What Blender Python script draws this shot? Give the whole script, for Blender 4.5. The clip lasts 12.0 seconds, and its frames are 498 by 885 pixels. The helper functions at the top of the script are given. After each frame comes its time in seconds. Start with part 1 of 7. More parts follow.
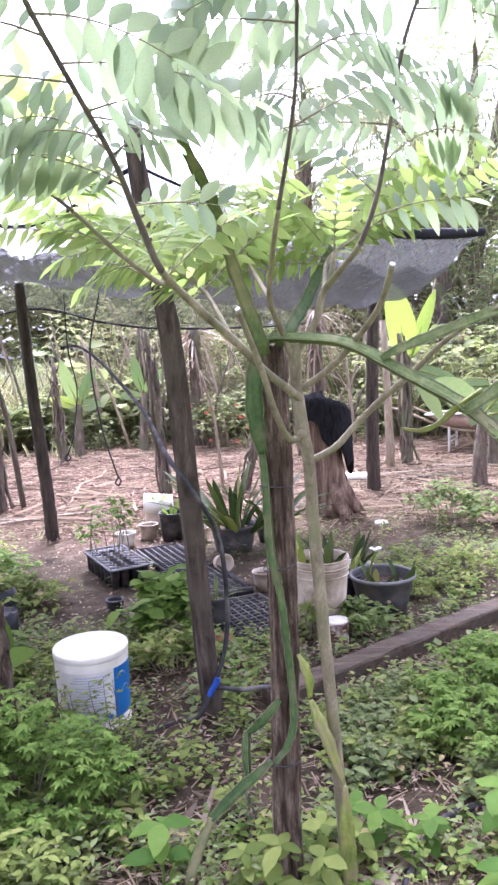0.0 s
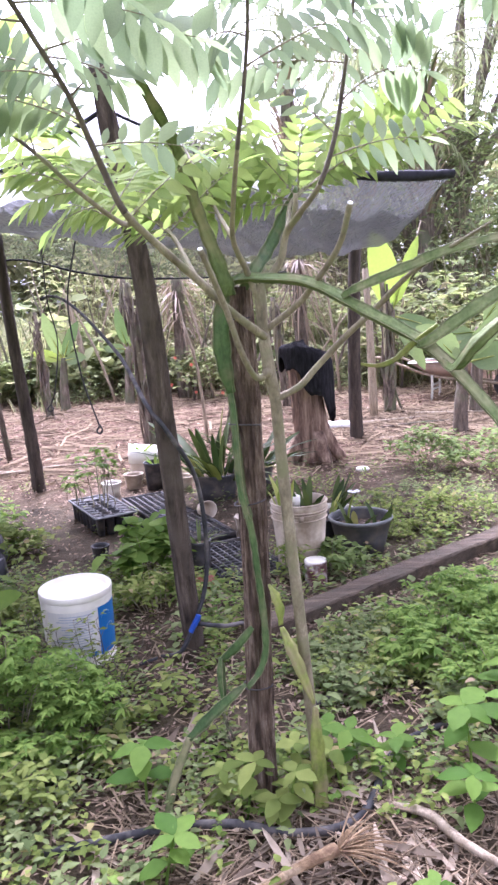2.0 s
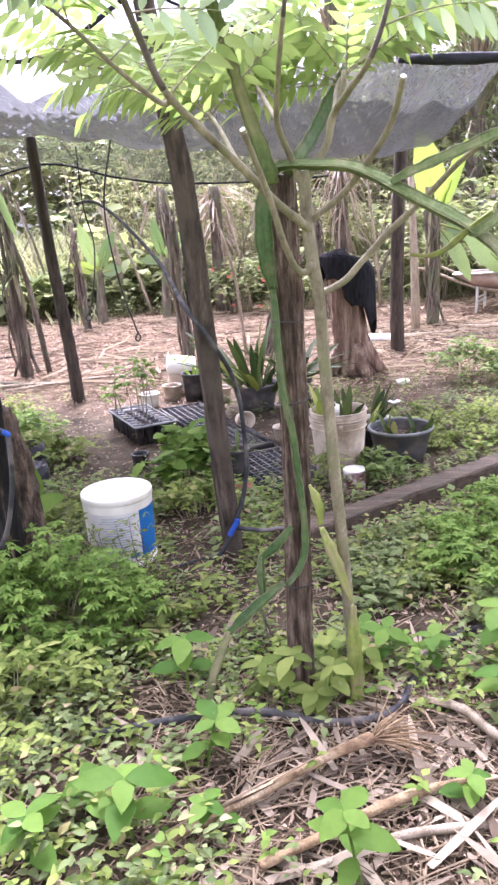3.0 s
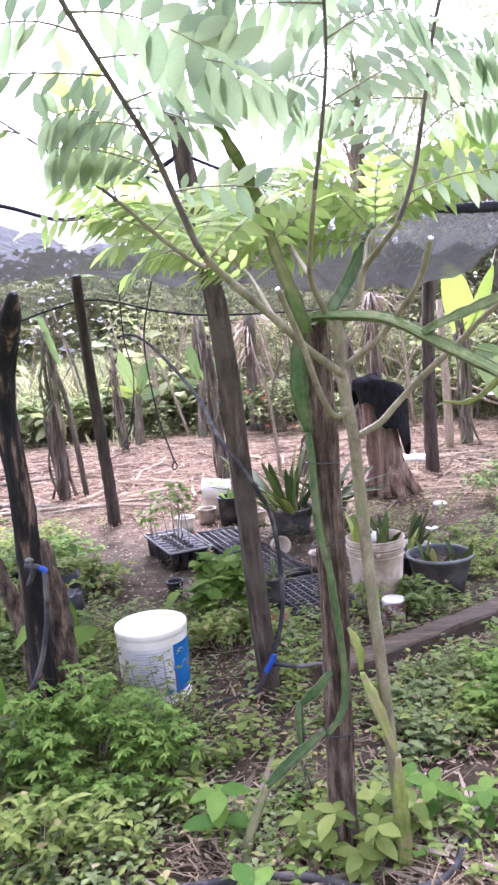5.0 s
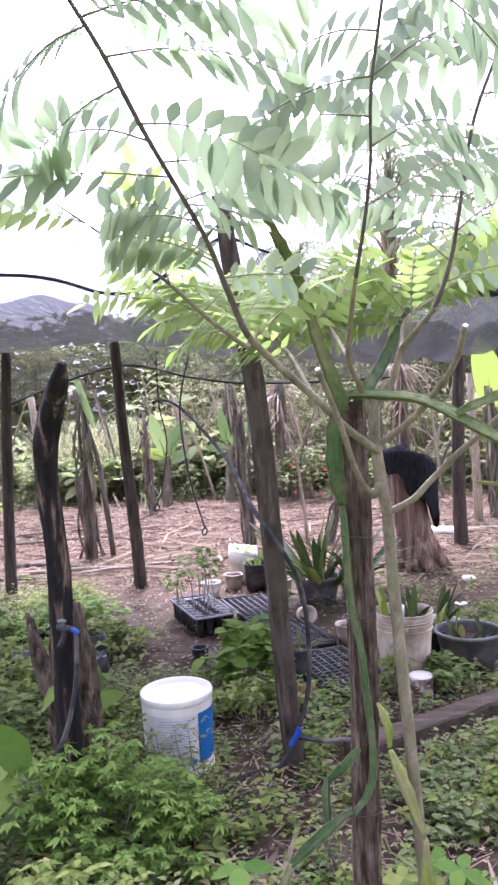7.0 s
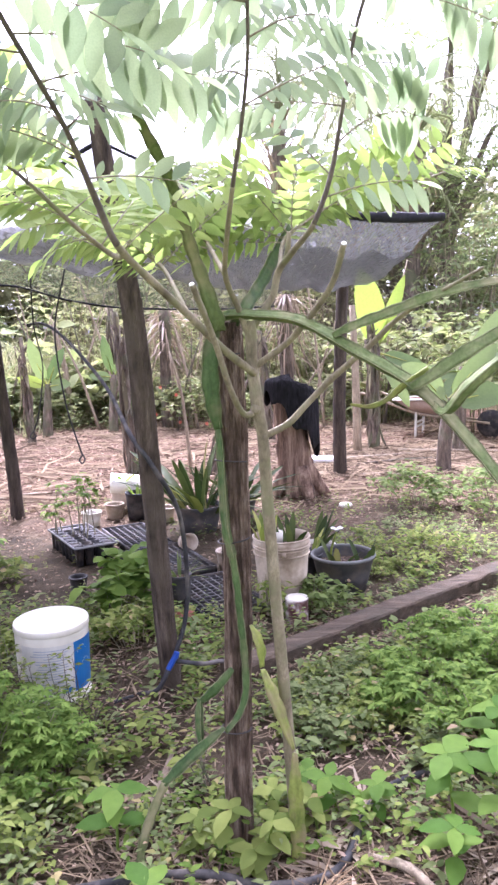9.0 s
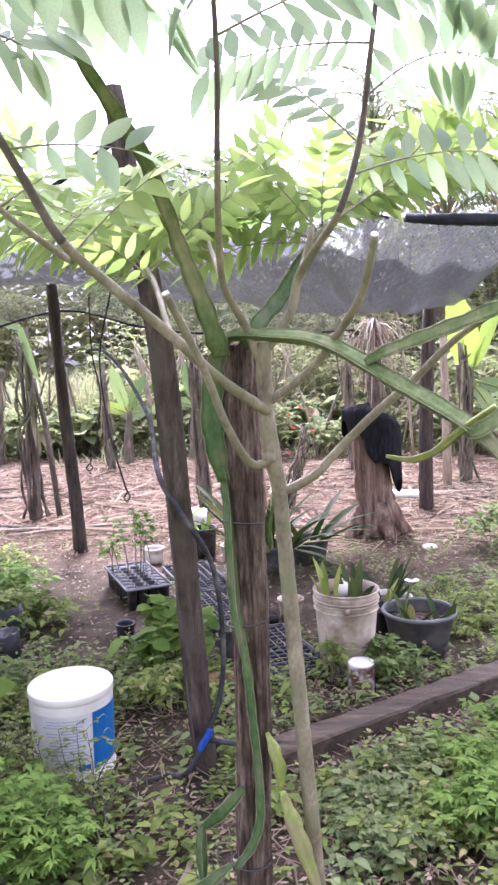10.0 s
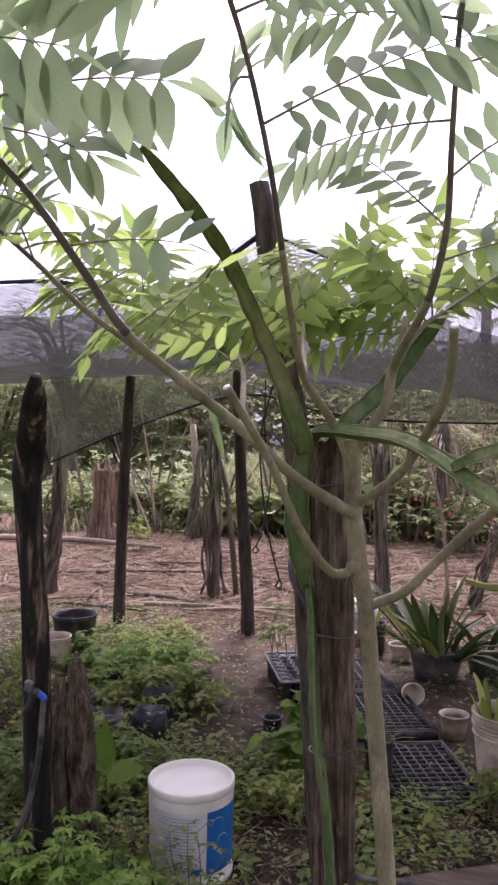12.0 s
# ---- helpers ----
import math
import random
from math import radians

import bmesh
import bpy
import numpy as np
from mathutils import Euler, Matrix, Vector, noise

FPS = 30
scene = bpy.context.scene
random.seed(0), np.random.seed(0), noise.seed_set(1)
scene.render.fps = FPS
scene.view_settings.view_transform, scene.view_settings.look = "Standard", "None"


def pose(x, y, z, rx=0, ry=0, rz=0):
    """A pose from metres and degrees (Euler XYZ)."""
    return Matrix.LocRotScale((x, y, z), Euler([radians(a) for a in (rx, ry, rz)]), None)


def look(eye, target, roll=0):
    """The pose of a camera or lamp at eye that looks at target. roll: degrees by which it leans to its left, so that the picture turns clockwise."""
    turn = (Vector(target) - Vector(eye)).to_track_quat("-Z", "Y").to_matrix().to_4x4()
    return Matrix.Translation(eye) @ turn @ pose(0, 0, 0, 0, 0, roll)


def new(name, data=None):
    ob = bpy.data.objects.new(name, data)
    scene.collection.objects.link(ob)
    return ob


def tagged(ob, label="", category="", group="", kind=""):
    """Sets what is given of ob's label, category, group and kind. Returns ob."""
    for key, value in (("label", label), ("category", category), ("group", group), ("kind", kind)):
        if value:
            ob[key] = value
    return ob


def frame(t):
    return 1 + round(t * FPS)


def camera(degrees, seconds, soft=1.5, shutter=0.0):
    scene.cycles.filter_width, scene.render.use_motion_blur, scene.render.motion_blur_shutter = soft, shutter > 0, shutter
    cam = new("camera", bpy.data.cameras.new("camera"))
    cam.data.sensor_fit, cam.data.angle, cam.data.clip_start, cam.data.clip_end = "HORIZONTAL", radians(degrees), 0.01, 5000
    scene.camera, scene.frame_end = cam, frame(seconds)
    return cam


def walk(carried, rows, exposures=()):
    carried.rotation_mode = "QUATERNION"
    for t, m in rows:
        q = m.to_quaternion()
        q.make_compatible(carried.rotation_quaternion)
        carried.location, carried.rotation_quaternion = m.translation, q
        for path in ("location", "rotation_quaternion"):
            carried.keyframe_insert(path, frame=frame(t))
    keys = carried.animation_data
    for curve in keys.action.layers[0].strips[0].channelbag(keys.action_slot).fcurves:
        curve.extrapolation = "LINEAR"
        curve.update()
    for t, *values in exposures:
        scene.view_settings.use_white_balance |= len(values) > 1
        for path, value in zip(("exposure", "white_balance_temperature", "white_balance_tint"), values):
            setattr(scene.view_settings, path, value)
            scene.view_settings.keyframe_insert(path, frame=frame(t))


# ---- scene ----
cam = camera(37.1, 12.0, soft=2.6)
PATH = [
    (0, (0.046, -0.393, 1.46), (0.046, 1.592, 1.219), -2.8),
    (0.5, (0.069, -0.455, 1.464), (0.12, 1.531, 1.236), -2.7),
    (1, (0.082, -0.474, 1.466), (0.122, 1.514, 1.255), -2.9),
    (1.5, (0.071, -0.46, 1.47), (0.005, 1.53, 1.277), -3.3),
    (2, (0.094, -0.463, 1.429), (0.117, 1.503, 1.063), -3.6),
    (2.5, (0.092, -0.471, 1.39), (0.057, 1.463, 0.884), -3.8),
    (2.7, (0.08, -0.462, 1.373), (-0.001, 1.45, 0.793), -3.6),
    (4.3, (0.08, -0.435, 1.434), (0.007, 1.529, 1.062), -4.8),
    (4.5, (0.08, -0.447, 1.438), (-0.016, 1.526, 1.126), -3.9),
    (5, (0.079, -0.437, 1.443), (-0.083, 1.538, 1.176), -4.7),
    (5.5, (0.089, -0.44, 1.447), (-0.025, 1.541, 1.192), -4.6),
    (6, (0.089, -0.45, 1.451), (0.012, 1.536, 1.233), -4.2),
    (6.5, (0.088, -0.463, 1.463), (-0.017, 1.529, 1.308), -4.3),
    (7, (0.059, -0.496, 1.469), (-0.163, 1.49, 1.379), -3.0),
    (7.5, (-0.019, -0.564, 1.497), (-0.066, 1.434, 1.555), -2.7),
    (7.7, (-0.052, -0.594, 1.523), (-0.059, 1.392, 1.755), -1.9),
    (9.3, (0.138, -0.317, 1.425), (0.215, 1.653, 1.087), -1.8),
    (9.5, (0.173, -0.219, 1.422), (0.188, 1.764, 1.156), -0.5),
    (10, (0.259, -0.008, 1.436), (0.081, 1.973, 1.226), -1.9),
    (10.5, (0.353, 0.088, 1.463), (-0.144, 2.025, 1.421), 0.3),
    (11, (0.471, 0.129, 1.467), (-0.3, 1.975, 1.471), 1.1),
    (11.5, (0.516, 0.132, 1.464), (-0.263, 1.973, 1.512), 1.7),
    (12, (0.449, 0.132, 1.458), (-0.258, 2.003, 1.475), 0.6),
]
EXPOSURES = [(0, 2.36, 5360, 37), (1.7, 2.28, 5400, 38), (2.2, 2.34, 5450, 37), (2.7, 2.52, 5620, 34), (4.3, 2.56, 5340, 35), (5.0, 2.44, 5320, 36), (6.5, 2.34, 5320, 39), (7.0, 2.16, 5320, 40), (7.5, 1.99, 5400, 39), (7.7, 1.94, 5400, 39), (9.3, 2.47, 5540, 37),
             (10.0, 2.4, 5390, 38), (10.5, 2.26, 5420, 38), (11.0, 1.7, 5700, 39), (11.5, 1.36, 5780, 40), (12.0, 1.13, 5800, 41)]
walk(cam, [(t, look(eye, target, roll)) for t, eye, target, roll in PATH], EXPOSURES)

# ---- light ----
SUN_EL, SUN_AZ = 56.0, -10.0          # degrees; the azimuth counts from straight ahead, plus to the right
world = bpy.data.worlds.new("sky")
scene.world = world
world.use_nodes = True
wn, wl = world.node_tree.nodes, world.node_tree.links
wn.clear()
sky = wn.new("ShaderNodeTexSky")
sky.sky_type, sky.sun_disc = "NISHITA", False
sky.sun_elevation, sky.sun_rotation = radians(SUN_EL), radians(SUN_AZ)
sky.air_density, sky.dust_density, sky.ozone_density = 1.0, 6.0, 0.6
overcast = wn.new("ShaderNodeHueSaturation")
overcast.inputs["Saturation"].default_value = 0.12
background = wn.new("ShaderNodeBackground")
background.inputs["Strength"].default_value = 0.15
wout = wn.new("ShaderNodeOutputWorld")
wl.new(sky.outputs[0], overcast.inputs["Color"])
wl.new(overcast.outputs[0], background.inputs["Color"])
wl.new(background.outputs[0], wout.inputs[0])

sun_data = bpy.data.lights.new("sun", "SUN")
sun_data.energy, sun_data.angle, sun_data.color = 1.5, radians(20), (1.0, 0.97, 0.92)
sun = new("sun", sun_data)
ea, aa = radians(SUN_EL), radians(SUN_AZ)
sun.matrix_world = look((math.sin(aa) * math.cos(ea) * 50, math.cos(aa) * math.cos(ea) * 50, math.sin(ea) * 50), (0, 0, 0))


# ---- materials ----
def material(name):
    m = bpy.data.materials.new(name)
    m.use_nodes = True
    nt = m.node_tree
    nt.nodes.clear()
    out = nt.nodes.new("ShaderNodeOutputMaterial")
    bsdf = nt.nodes.new("ShaderNodeBsdfPrincipled")
    nt.links.new(bsdf.outputs[0], out.inputs[0])
    return m, nt, bsdf, out


def ramp(nt, source, stops):
    r = nt.nodes.new("ShaderNodeValToRGB")
    e = r.color_ramp.elements
    while len(e) < len(stops):
        e.new(0.5)
    for el, (p, c) in zip(e, stops):
        el.position, el.color = p, (*c, 1)
    nt.links.new(source, r.inputs[0])
    return r.outputs[0]


def noise_tex(nt, scale, detail=4, stretch=(1, 1, 1), rough=0.6, offset=0.0):
    co = nt.nodes.new("ShaderNodeTexCoord")
    mp = nt.nodes.new("ShaderNodeMapping")
    mp.inputs["Scale"].default_value = stretch
    mp.inputs["Location"].default_value = (offset, offset, offset)
    n = nt.nodes.new("ShaderNodeTexNoise")
    n.inputs["Scale"].default_value, n.inputs["Detail"].default_value, n.inputs["Roughness"].default_value = scale, detail, rough
    nt.links.new(co.outputs["Object"], mp.inputs[0])
    nt.links.new(mp.outputs[0], n.inputs["Vector"])
    return n.outputs["Fac"]


def mixed(nt, fac, a, b, mode="MIX"):
    m = nt.nodes.new("ShaderNodeMix")
    m.data_type, m.blend_type = "RGBA", mode
    for v, s in ((fac, m.inputs[0]), (a, m.inputs[6]), (b, m.inputs[7])):
        if isinstance(v, (int, float)):
            s.default_value = v
        elif isinstance(v, tuple):
            s.default_value = (*v, 1)
        else:
            nt.links.new(v, s)
    return m.outputs[2]


def bumped(nt, bsdf, height, strength=0.5, distance=0.01):
    b = nt.nodes.new("ShaderNodeBump")
    b.inputs["Strength"].default_value, b.inputs["Distance"].default_value = strength, distance
    nt.links.new(height, b.inputs["Height"])
    nt.links.new(b.outputs[0], bsdf.inputs["Normal"])


def surface(name, stops, scale=8, stretch=(1, 1, 1), rough=0.8, fine=60, bump=0.4, depth=0.006, detail=5, spec=0.3, metal=0.0, stain=None, varied=0.0):
    """Base colours over a noise, a finer grain over them, relief, and stains of a colour if given."""
    m, nt, bsdf, out = material(name)
    big = noise_tex(nt, scale, detail, stretch)
    small = noise_tex(nt, fine, 3, stretch, offset=3.1)
    col = ramp(nt, big, stops)
    grain = ramp(nt, small, [(0.3, (0.72, 0.72, 0.72)), (0.7, (1.25, 1.25, 1.25))])
    col = mixed(nt, min(0.8, bump * 2), col, grain, "MULTIPLY")
    if stain:
        where = ramp(nt, noise_tex(nt, stain[1], 4, offset=7.7), [(0.48, (0, 0, 0)), (0.66, (1, 1, 1))])
        col = mixed(nt, where, col, stain[0])
    if varied:
        info = nt.nodes.new("ShaderNodeObjectInfo")
        v = ramp(nt, info.outputs["Random"], [(0, (1 - varied,) * 3), (1, (1 + varied,) * 3)])
        col = mixed(nt, 1.0, col, v, "MULTIPLY")
    nt.links.new(col, bsdf.inputs["Base Color"])
    bsdf.inputs["Roughness"].default_value = rough
    bsdf.inputs["Specular IOR Level"].default_value = spec
    bsdf.inputs["Metallic"].default_value = metal
    both = nt.nodes.new("ShaderNodeMath")
    both.operation = "ADD"
    nt.links.new(big, both.inputs[0])
    nt.links.new(small, both.inputs[1])
    bumped(nt, bsdf, both.outputs[0], bump, depth)
    return m


def leafy(name, dark, light, through_light=0.45, rough=0.45, spec=0.35, dry=None, tint=1.0):
    """Leaf tissue: a colour that varies from leaf to leaf, veins of noise, light passing through."""
    m, nt, bsdf, out = material(name)
    geo = nt.nodes.new("ShaderNodeNewGeometry")
    stops = [(0.0, dark), (0.8, light)]
    if dry:
        stops += [(0.94, light), (0.97, dry)]
    info = nt.nodes.new("ShaderNodeObjectInfo")
    both = nt.nodes.new("ShaderNodeMath")
    both.operation = "ADD"
    nt.links.new(geo.outputs["Random Per Island"], both.inputs[0])
    nt.links.new(info.outputs["Random"], both.inputs[1])
    part_of = nt.nodes.new("ShaderNodeMath")
    part_of.operation = "FRACT"
    nt.links.new(both.outputs[0], part_of.inputs[0])
    col = ramp(nt, part_of.outputs[0], stops)
    patch = ramp(nt, noise_tex(nt, 35, 3), [(0.3, (0.78, 0.8, 0.75)), (0.7, (1.15, 1.12, 1.1))])
    col = mixed(nt, 0.45, col, patch, "MULTIPLY")
    nt.links.new(col, bsdf.inputs["Base Color"])
    bsdf.inputs["Roughness"].default_value = rough
    bsdf.inputs["Specular IOR Level"].default_value = spec
    tr = nt.nodes.new("ShaderNodeBsdfTranslucent")
    warm = mixed(nt, 1.0, col, (1.15 * tint, 1.2 * tint, 0.9 * tint), "MULTIPLY")
    nt.links.new(warm, tr.inputs["Color"])
    mx = nt.nodes.new("ShaderNodeMixShader")
    mx.inputs[0].default_value = through_light
    nt.links.new(bsdf.outputs[0], mx.inputs[1])
    nt.links.new(tr.outputs[0], mx.inputs[2])
    nt.links.new(mx.outputs[0], out.inputs[0])
    bumped(nt, bsdf, noise_tex(nt, 120, 2), 0.25, 0.002)
    return m


def netting(name, colour, cover):
    """Knitted shade cloth: fine dark threads with light passing between them."""
    m, nt, bsdf, out = material(name)
    fine = noise_tex(nt, 110, 3, (1, 0.06, 1), 0.7)
    wide = noise_tex(nt, 3.0, 3, (1, 1, 1))
    nt.links.new(ramp(nt, wide, [(0.3, colour), (0.7, tuple(min(1, c * 1.9) for c in colour))]), bsdf.inputs["Base Color"])
    bsdf.inputs["Roughness"].default_value = 0.6
    tl = nt.nodes.new("ShaderNodeBsdfTranslucent")
    tl.inputs[0].default_value = (*[min(1, c * 2.2) for c in colour], 1)
    body = nt.nodes.new("ShaderNodeMixShader")
    body.inputs[0].default_value = 0.35
    nt.links.new(bsdf.outputs[0], body.inputs[1])
    nt.links.new(tl.outputs[0], body.inputs[2])
    clear = nt.nodes.new("ShaderNodeBsdfTransparent")
    hole = ramp(nt, fine, [(0.3, (cover - 0.12,) * 3), (0.7, (min(0.97, cover + 0.12),) * 3)])
    mx = nt.nodes.new("ShaderNodeMixShader")
    nt.links.new(hole, mx.inputs[0])
    nt.links.new(clear.outputs[0], mx.inputs[1])
    nt.links.new(body.outputs[0], mx.inputs[2])
    nt.links.new(mx.outputs[0], out.inputs[0])
    return m


M = {}
M["pole"] = surface("weathered_pole_wood", [(0.34, (0.06, 0.04, 0.027)), (0.45, (0.155, 0.105, 0.07)), (0.55, (0.27, 0.195, 0.135)), (0.7, (0.46, 0.37, 0.275))], 18, (3.4, 3.4, 0.5), 0.92, 110, 1.0, 0.02, stain=((0.085, 0.057, 0.038), 5))
M["post"] = surface("grey_brown_post_wood", [(0.3, (0.024, 0.018, 0.012)), (0.5, (0.083, 0.061, 0.043)), (0.75, (0.2, 0.157, 0.113))], 12, (3, 3, 0.4), 0.9, 90, 1.0, 0.014, stain=((0.12, 0.095, 0.068), 5))
M["dark_post"] = surface("dark_thin_post_wood", [(0.3, (0.03, 0.024, 0.018)), (0.6, (0.085, 0.066, 0.049)), (0.8, (0.18, 0.145, 0.105))], 8, (4, 4, 0.6), 0.9, 60, 0.6, 0.008)
M["charred"] = surface("charred_wood", [(0.42, (0.008, 0.007, 0.006)), (0.56, (0.026, 0.02, 0.016)), (0.61, (0.12, 0.078, 0.052)), (0.72, (0.28, 0.205, 0.15))], 9, (3, 3, 0.5), 0.9, 60, 0.9, 0.012)
M["snag"] = surface("rotting_stump_wood", [(0.33, (0.024, 0.016, 0.011)), (0.48, (0.095, 0.064, 0.042)), (0.64, (0.26, 0.187, 0.125))], 16, (2.4, 2.4, 0.7), 0.95, 70, 1.0, 0.02, stain=((0.14, 0.112, 0.078), 14))
M["stump"] = surface("old_stump_wood", [(0.32, (0.07, 0.0459, 0.0333)), (0.5, (0.26, 0.168, 0.113)), (0.7, (0.52, 0.377, 0.261))], 5, (4, 4, 0.35), 0.95, 45, 1.0, 0.02)
M["dead_trunk"] = surface("grey_dead_bark", [(0.3, (0.055, 0.043, 0.032)), (0.55, (0.19, 0.152, 0.115)), (0.78, (0.41, 0.355, 0.27))], 6, (3, 3, 0.7), 0.95, 45, 1.0, 0.015, stain=((0.15, 0.16, 0.09), 3))
M["twig"] = surface("sapling_bark", [(0.3, (0.13, 0.109, 0.065)), (0.55, (0.25, 0.214, 0.134)), (0.75, (0.36, 0.315, 0.21))], 25, (1, 1, 0.5), 0.75, 160, 0.4, 0.003, stain=((0.19, 0.185, 0.095), 14))
M["purple_twig"] = surface("young_twig_bark", [(0.35, (0.11, 0.0867, 0.0798)), (0.7, (0.2, 0.168, 0.139))], 30, (1, 1, 0.4), 0.6, 160, 0.3, 0.002)
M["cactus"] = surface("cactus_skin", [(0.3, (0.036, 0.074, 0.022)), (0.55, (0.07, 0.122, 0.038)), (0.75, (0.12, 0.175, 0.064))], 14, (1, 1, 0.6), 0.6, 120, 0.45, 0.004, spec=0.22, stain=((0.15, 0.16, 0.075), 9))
# paler copy of cactus_skin: light on the arch and upper stems put into the colour
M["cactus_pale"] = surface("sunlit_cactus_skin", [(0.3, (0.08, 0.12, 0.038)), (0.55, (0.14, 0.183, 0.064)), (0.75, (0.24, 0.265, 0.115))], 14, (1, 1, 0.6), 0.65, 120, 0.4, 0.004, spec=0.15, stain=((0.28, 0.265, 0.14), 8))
M["cactus_old"] = surface("corky_old_cactus_skin", [(0.3, (0.11, 0.155, 0.028)), (0.55, (0.23, 0.275, 0.055)), (0.78, (0.4, 0.4, 0.125))], 16, (1, 1, 0.6), 0.6, 110, 0.35, 0.004, stain=((0.26, 0.21, 0.11), 8))
M["rib"] = surface("corky_cactus_edge", [(0.3, (0.1, 0.13, 0.05)), (0.7, (0.25, 0.25, 0.13))], 40, rough=0.8)
M["tie"] = surface("dark_wire_tie", [(0.3, (0.03, 0.027, 0.025)), (0.7, (0.1, 0.09, 0.085))], 30, rough=0.6, bump=0.2)
M["white_plastic"] = surface("white_bucket_plastic", [(0.3, (0.75, 0.72, 0.6)), (0.7, (0.83, 0.8, 0.68))], 4, rough=0.42, fine=14, bump=0.02, spec=0.4, stain=((0.58, 0.54, 0.42), 3))
M["label_blue"] = surface("blue_printed_label", [(0.3, (0.008, 0.1, 0.29)), (0.7, (0.015, 0.155, 0.39))], 6, rough=0.4, bump=0.05, spec=0.5)
M["label_pale"] = surface("pale_printed_label", [(0.3, (0.56, 0.55, 0.49)), (0.7, (0.68, 0.665, 0.59))], 9, rough=0.4, bump=0.05, spec=0.5)
M["print_grey"] = surface("grey_print", [(0.3, (0.33, 0.37, 0.4)), (0.7, (0.42, 0.46, 0.5))], 30, rough=0.45, bump=0.05)
M["cream_plastic"] = surface("dirty_cream_plastic", [(0.3, (0.46, 0.37, 0.26)), (0.6, (0.63, 0.54, 0.41)), (0.8, (0.72, 0.64, 0.52))], 7, rough=0.55, bump=0.1, spec=0.35, stain=((0.26, 0.2, 0.13), 5))
M["black_plastic"] = surface("black_nursery_plastic", [(0.3, (0.013, 0.013, 0.013)), (0.7, (0.035, 0.035, 0.036))], 12, rough=0.5, bump=0.1, spec=0.35, stain=((0.09, 0.075, 0.06), 10))
M["grey_plastic"] = surface("grey_basin_plastic", [(0.3, (0.042, 0.042, 0.04)), (0.7, (0.08, 0.079, 0.076))], 9, rough=0.55, bump=0.1, spec=0.35, stain=((0.13, 0.11, 0.085), 8))
M["rim_grey"] = surface("pale_grey_rim_plastic", [(0.3, (0.11, 0.115, 0.105)), (0.7, (0.19, 0.195, 0.18))], 9, rough=0.5, bump=0.1)
M["hose"] = surface("black_hose_rubber", [(0.3, (0.02, 0.02, 0.02)), (0.7, (0.06, 0.06, 0.06))], 20, rough=0.65, bump=0.1, spec=0.2, stain=((0.14, 0.125, 0.11), 9))
M["blue_tape"] = surface("blue_tape", [(0.3, (0.012, 0.05, 0.27)), (0.7, (0.03, 0.1, 0.4))], 30, rough=0.5, bump=0.2)
M["wire"] = surface("dark_wire", [(0.3, (0.02, 0.02, 0.02)), (0.7, (0.05, 0.045, 0.04))], 40, rough=0.6, bump=0.1)
M["paint_can"] = surface("stained_paint_can", [(0.42, (0.09, 0.035, 0.03)), (0.52, (0.22, 0.13, 0.11)), (0.62, (0.5, 0.46, 0.4))], 18, rough=0.55, bump=0.15, stain=((0.1, 0.075, 0.06), 12))
M["beam"] = surface("sawn_beam_wood", [(0.3, (0.042, 0.031, 0.02)), (0.55, (0.105, 0.078, 0.05)), (0.78, (0.19, 0.15, 0.1))], 5, (1, 6, 6), 0.88, 70, 0.6, 0.006, stain=((0.07, 0.058, 0.038), 4))
M["board"] = surface("old_board_wood", [(0.3, (0.2, 0.13, 0.09)), (0.7, (0.42, 0.31, 0.24))], 6, (1, 5, 5), 0.85, 60, 0.5, 0.006)
M["cane"] = surface("dry_cane", [(0.3, (0.17, 0.105, 0.05)), (0.5, (0.33, 0.23, 0.125)), (0.72, (0.52, 0.41, 0.26))], 10, (1, 1, 1), 0.85, 130, 0.7, 0.006, stain=((0.14, 0.085, 0.045), 20))
M["pale_stick"] = surface("pale_peeled_stick", [(0.3, (0.2, 0.155, 0.1)), (0.7, (0.42, 0.35, 0.25))], 12, (3, 3, 0.6), 0.88, 80, 0.5, 0.005)
M["brick"] = surface("terracotta_brick", [(0.3, (0.22, 0.07, 0.045)), (0.7, (0.38, 0.15, 0.1))], 12, rough=0.9)
M["cloth"] = surface("black_cloth", [(0.3, (0.01, 0.01, 0.011)), (0.7, (0.034, 0.032, 0.034))], 14, (3, 3, 0.6), 0.95, 90, 0.9, 0.012, spec=0.08)
M["straw"] = leafy("dry_straw", (0.055, 0.037, 0.023), (0.34, 0.262, 0.172), 0.1, rough=0.85, spec=0.05)
M["blade"] = leafy("dry_leaf_blade", (0.085, 0.063, 0.043), (0.36, 0.295, 0.215), 0.1, rough=0.9, spec=0.04)
M["barrow"] = surface("faded_tan_barrow_metal", [(0.3, (0.24, 0.16, 0.12)), (0.55, (0.38, 0.28, 0.215)), (0.75, (0.5, 0.41, 0.33))], 5, rough=0.75, bump=0.15, stain=((0.28, 0.17, 0.12), 4))
M["net"] = netting("black_shade_net", (0.05, 0.0515, 0.0475), 0.68)
M["net_double"] = netting("doubled_black_shade_net", (0.037, 0.0385, 0.0345), 0.74)
M["net_hem"] = surface("black_net_hem", [(0.3, (0.008, 0.008, 0.01)), (0.7, (0.025, 0.024, 0.03))], 30, rough=0.8)
M["valance"] = netting("olive_shade_net", (0.03, 0.032, 0.02), 0.62)
M["tree_leaf"] = leafy("sapling_leaflet", (0.18, 0.235, 0.16), (0.3, 0.355, 0.24), 0.6, rough=0.7, spec=0.08, tint=1.08)
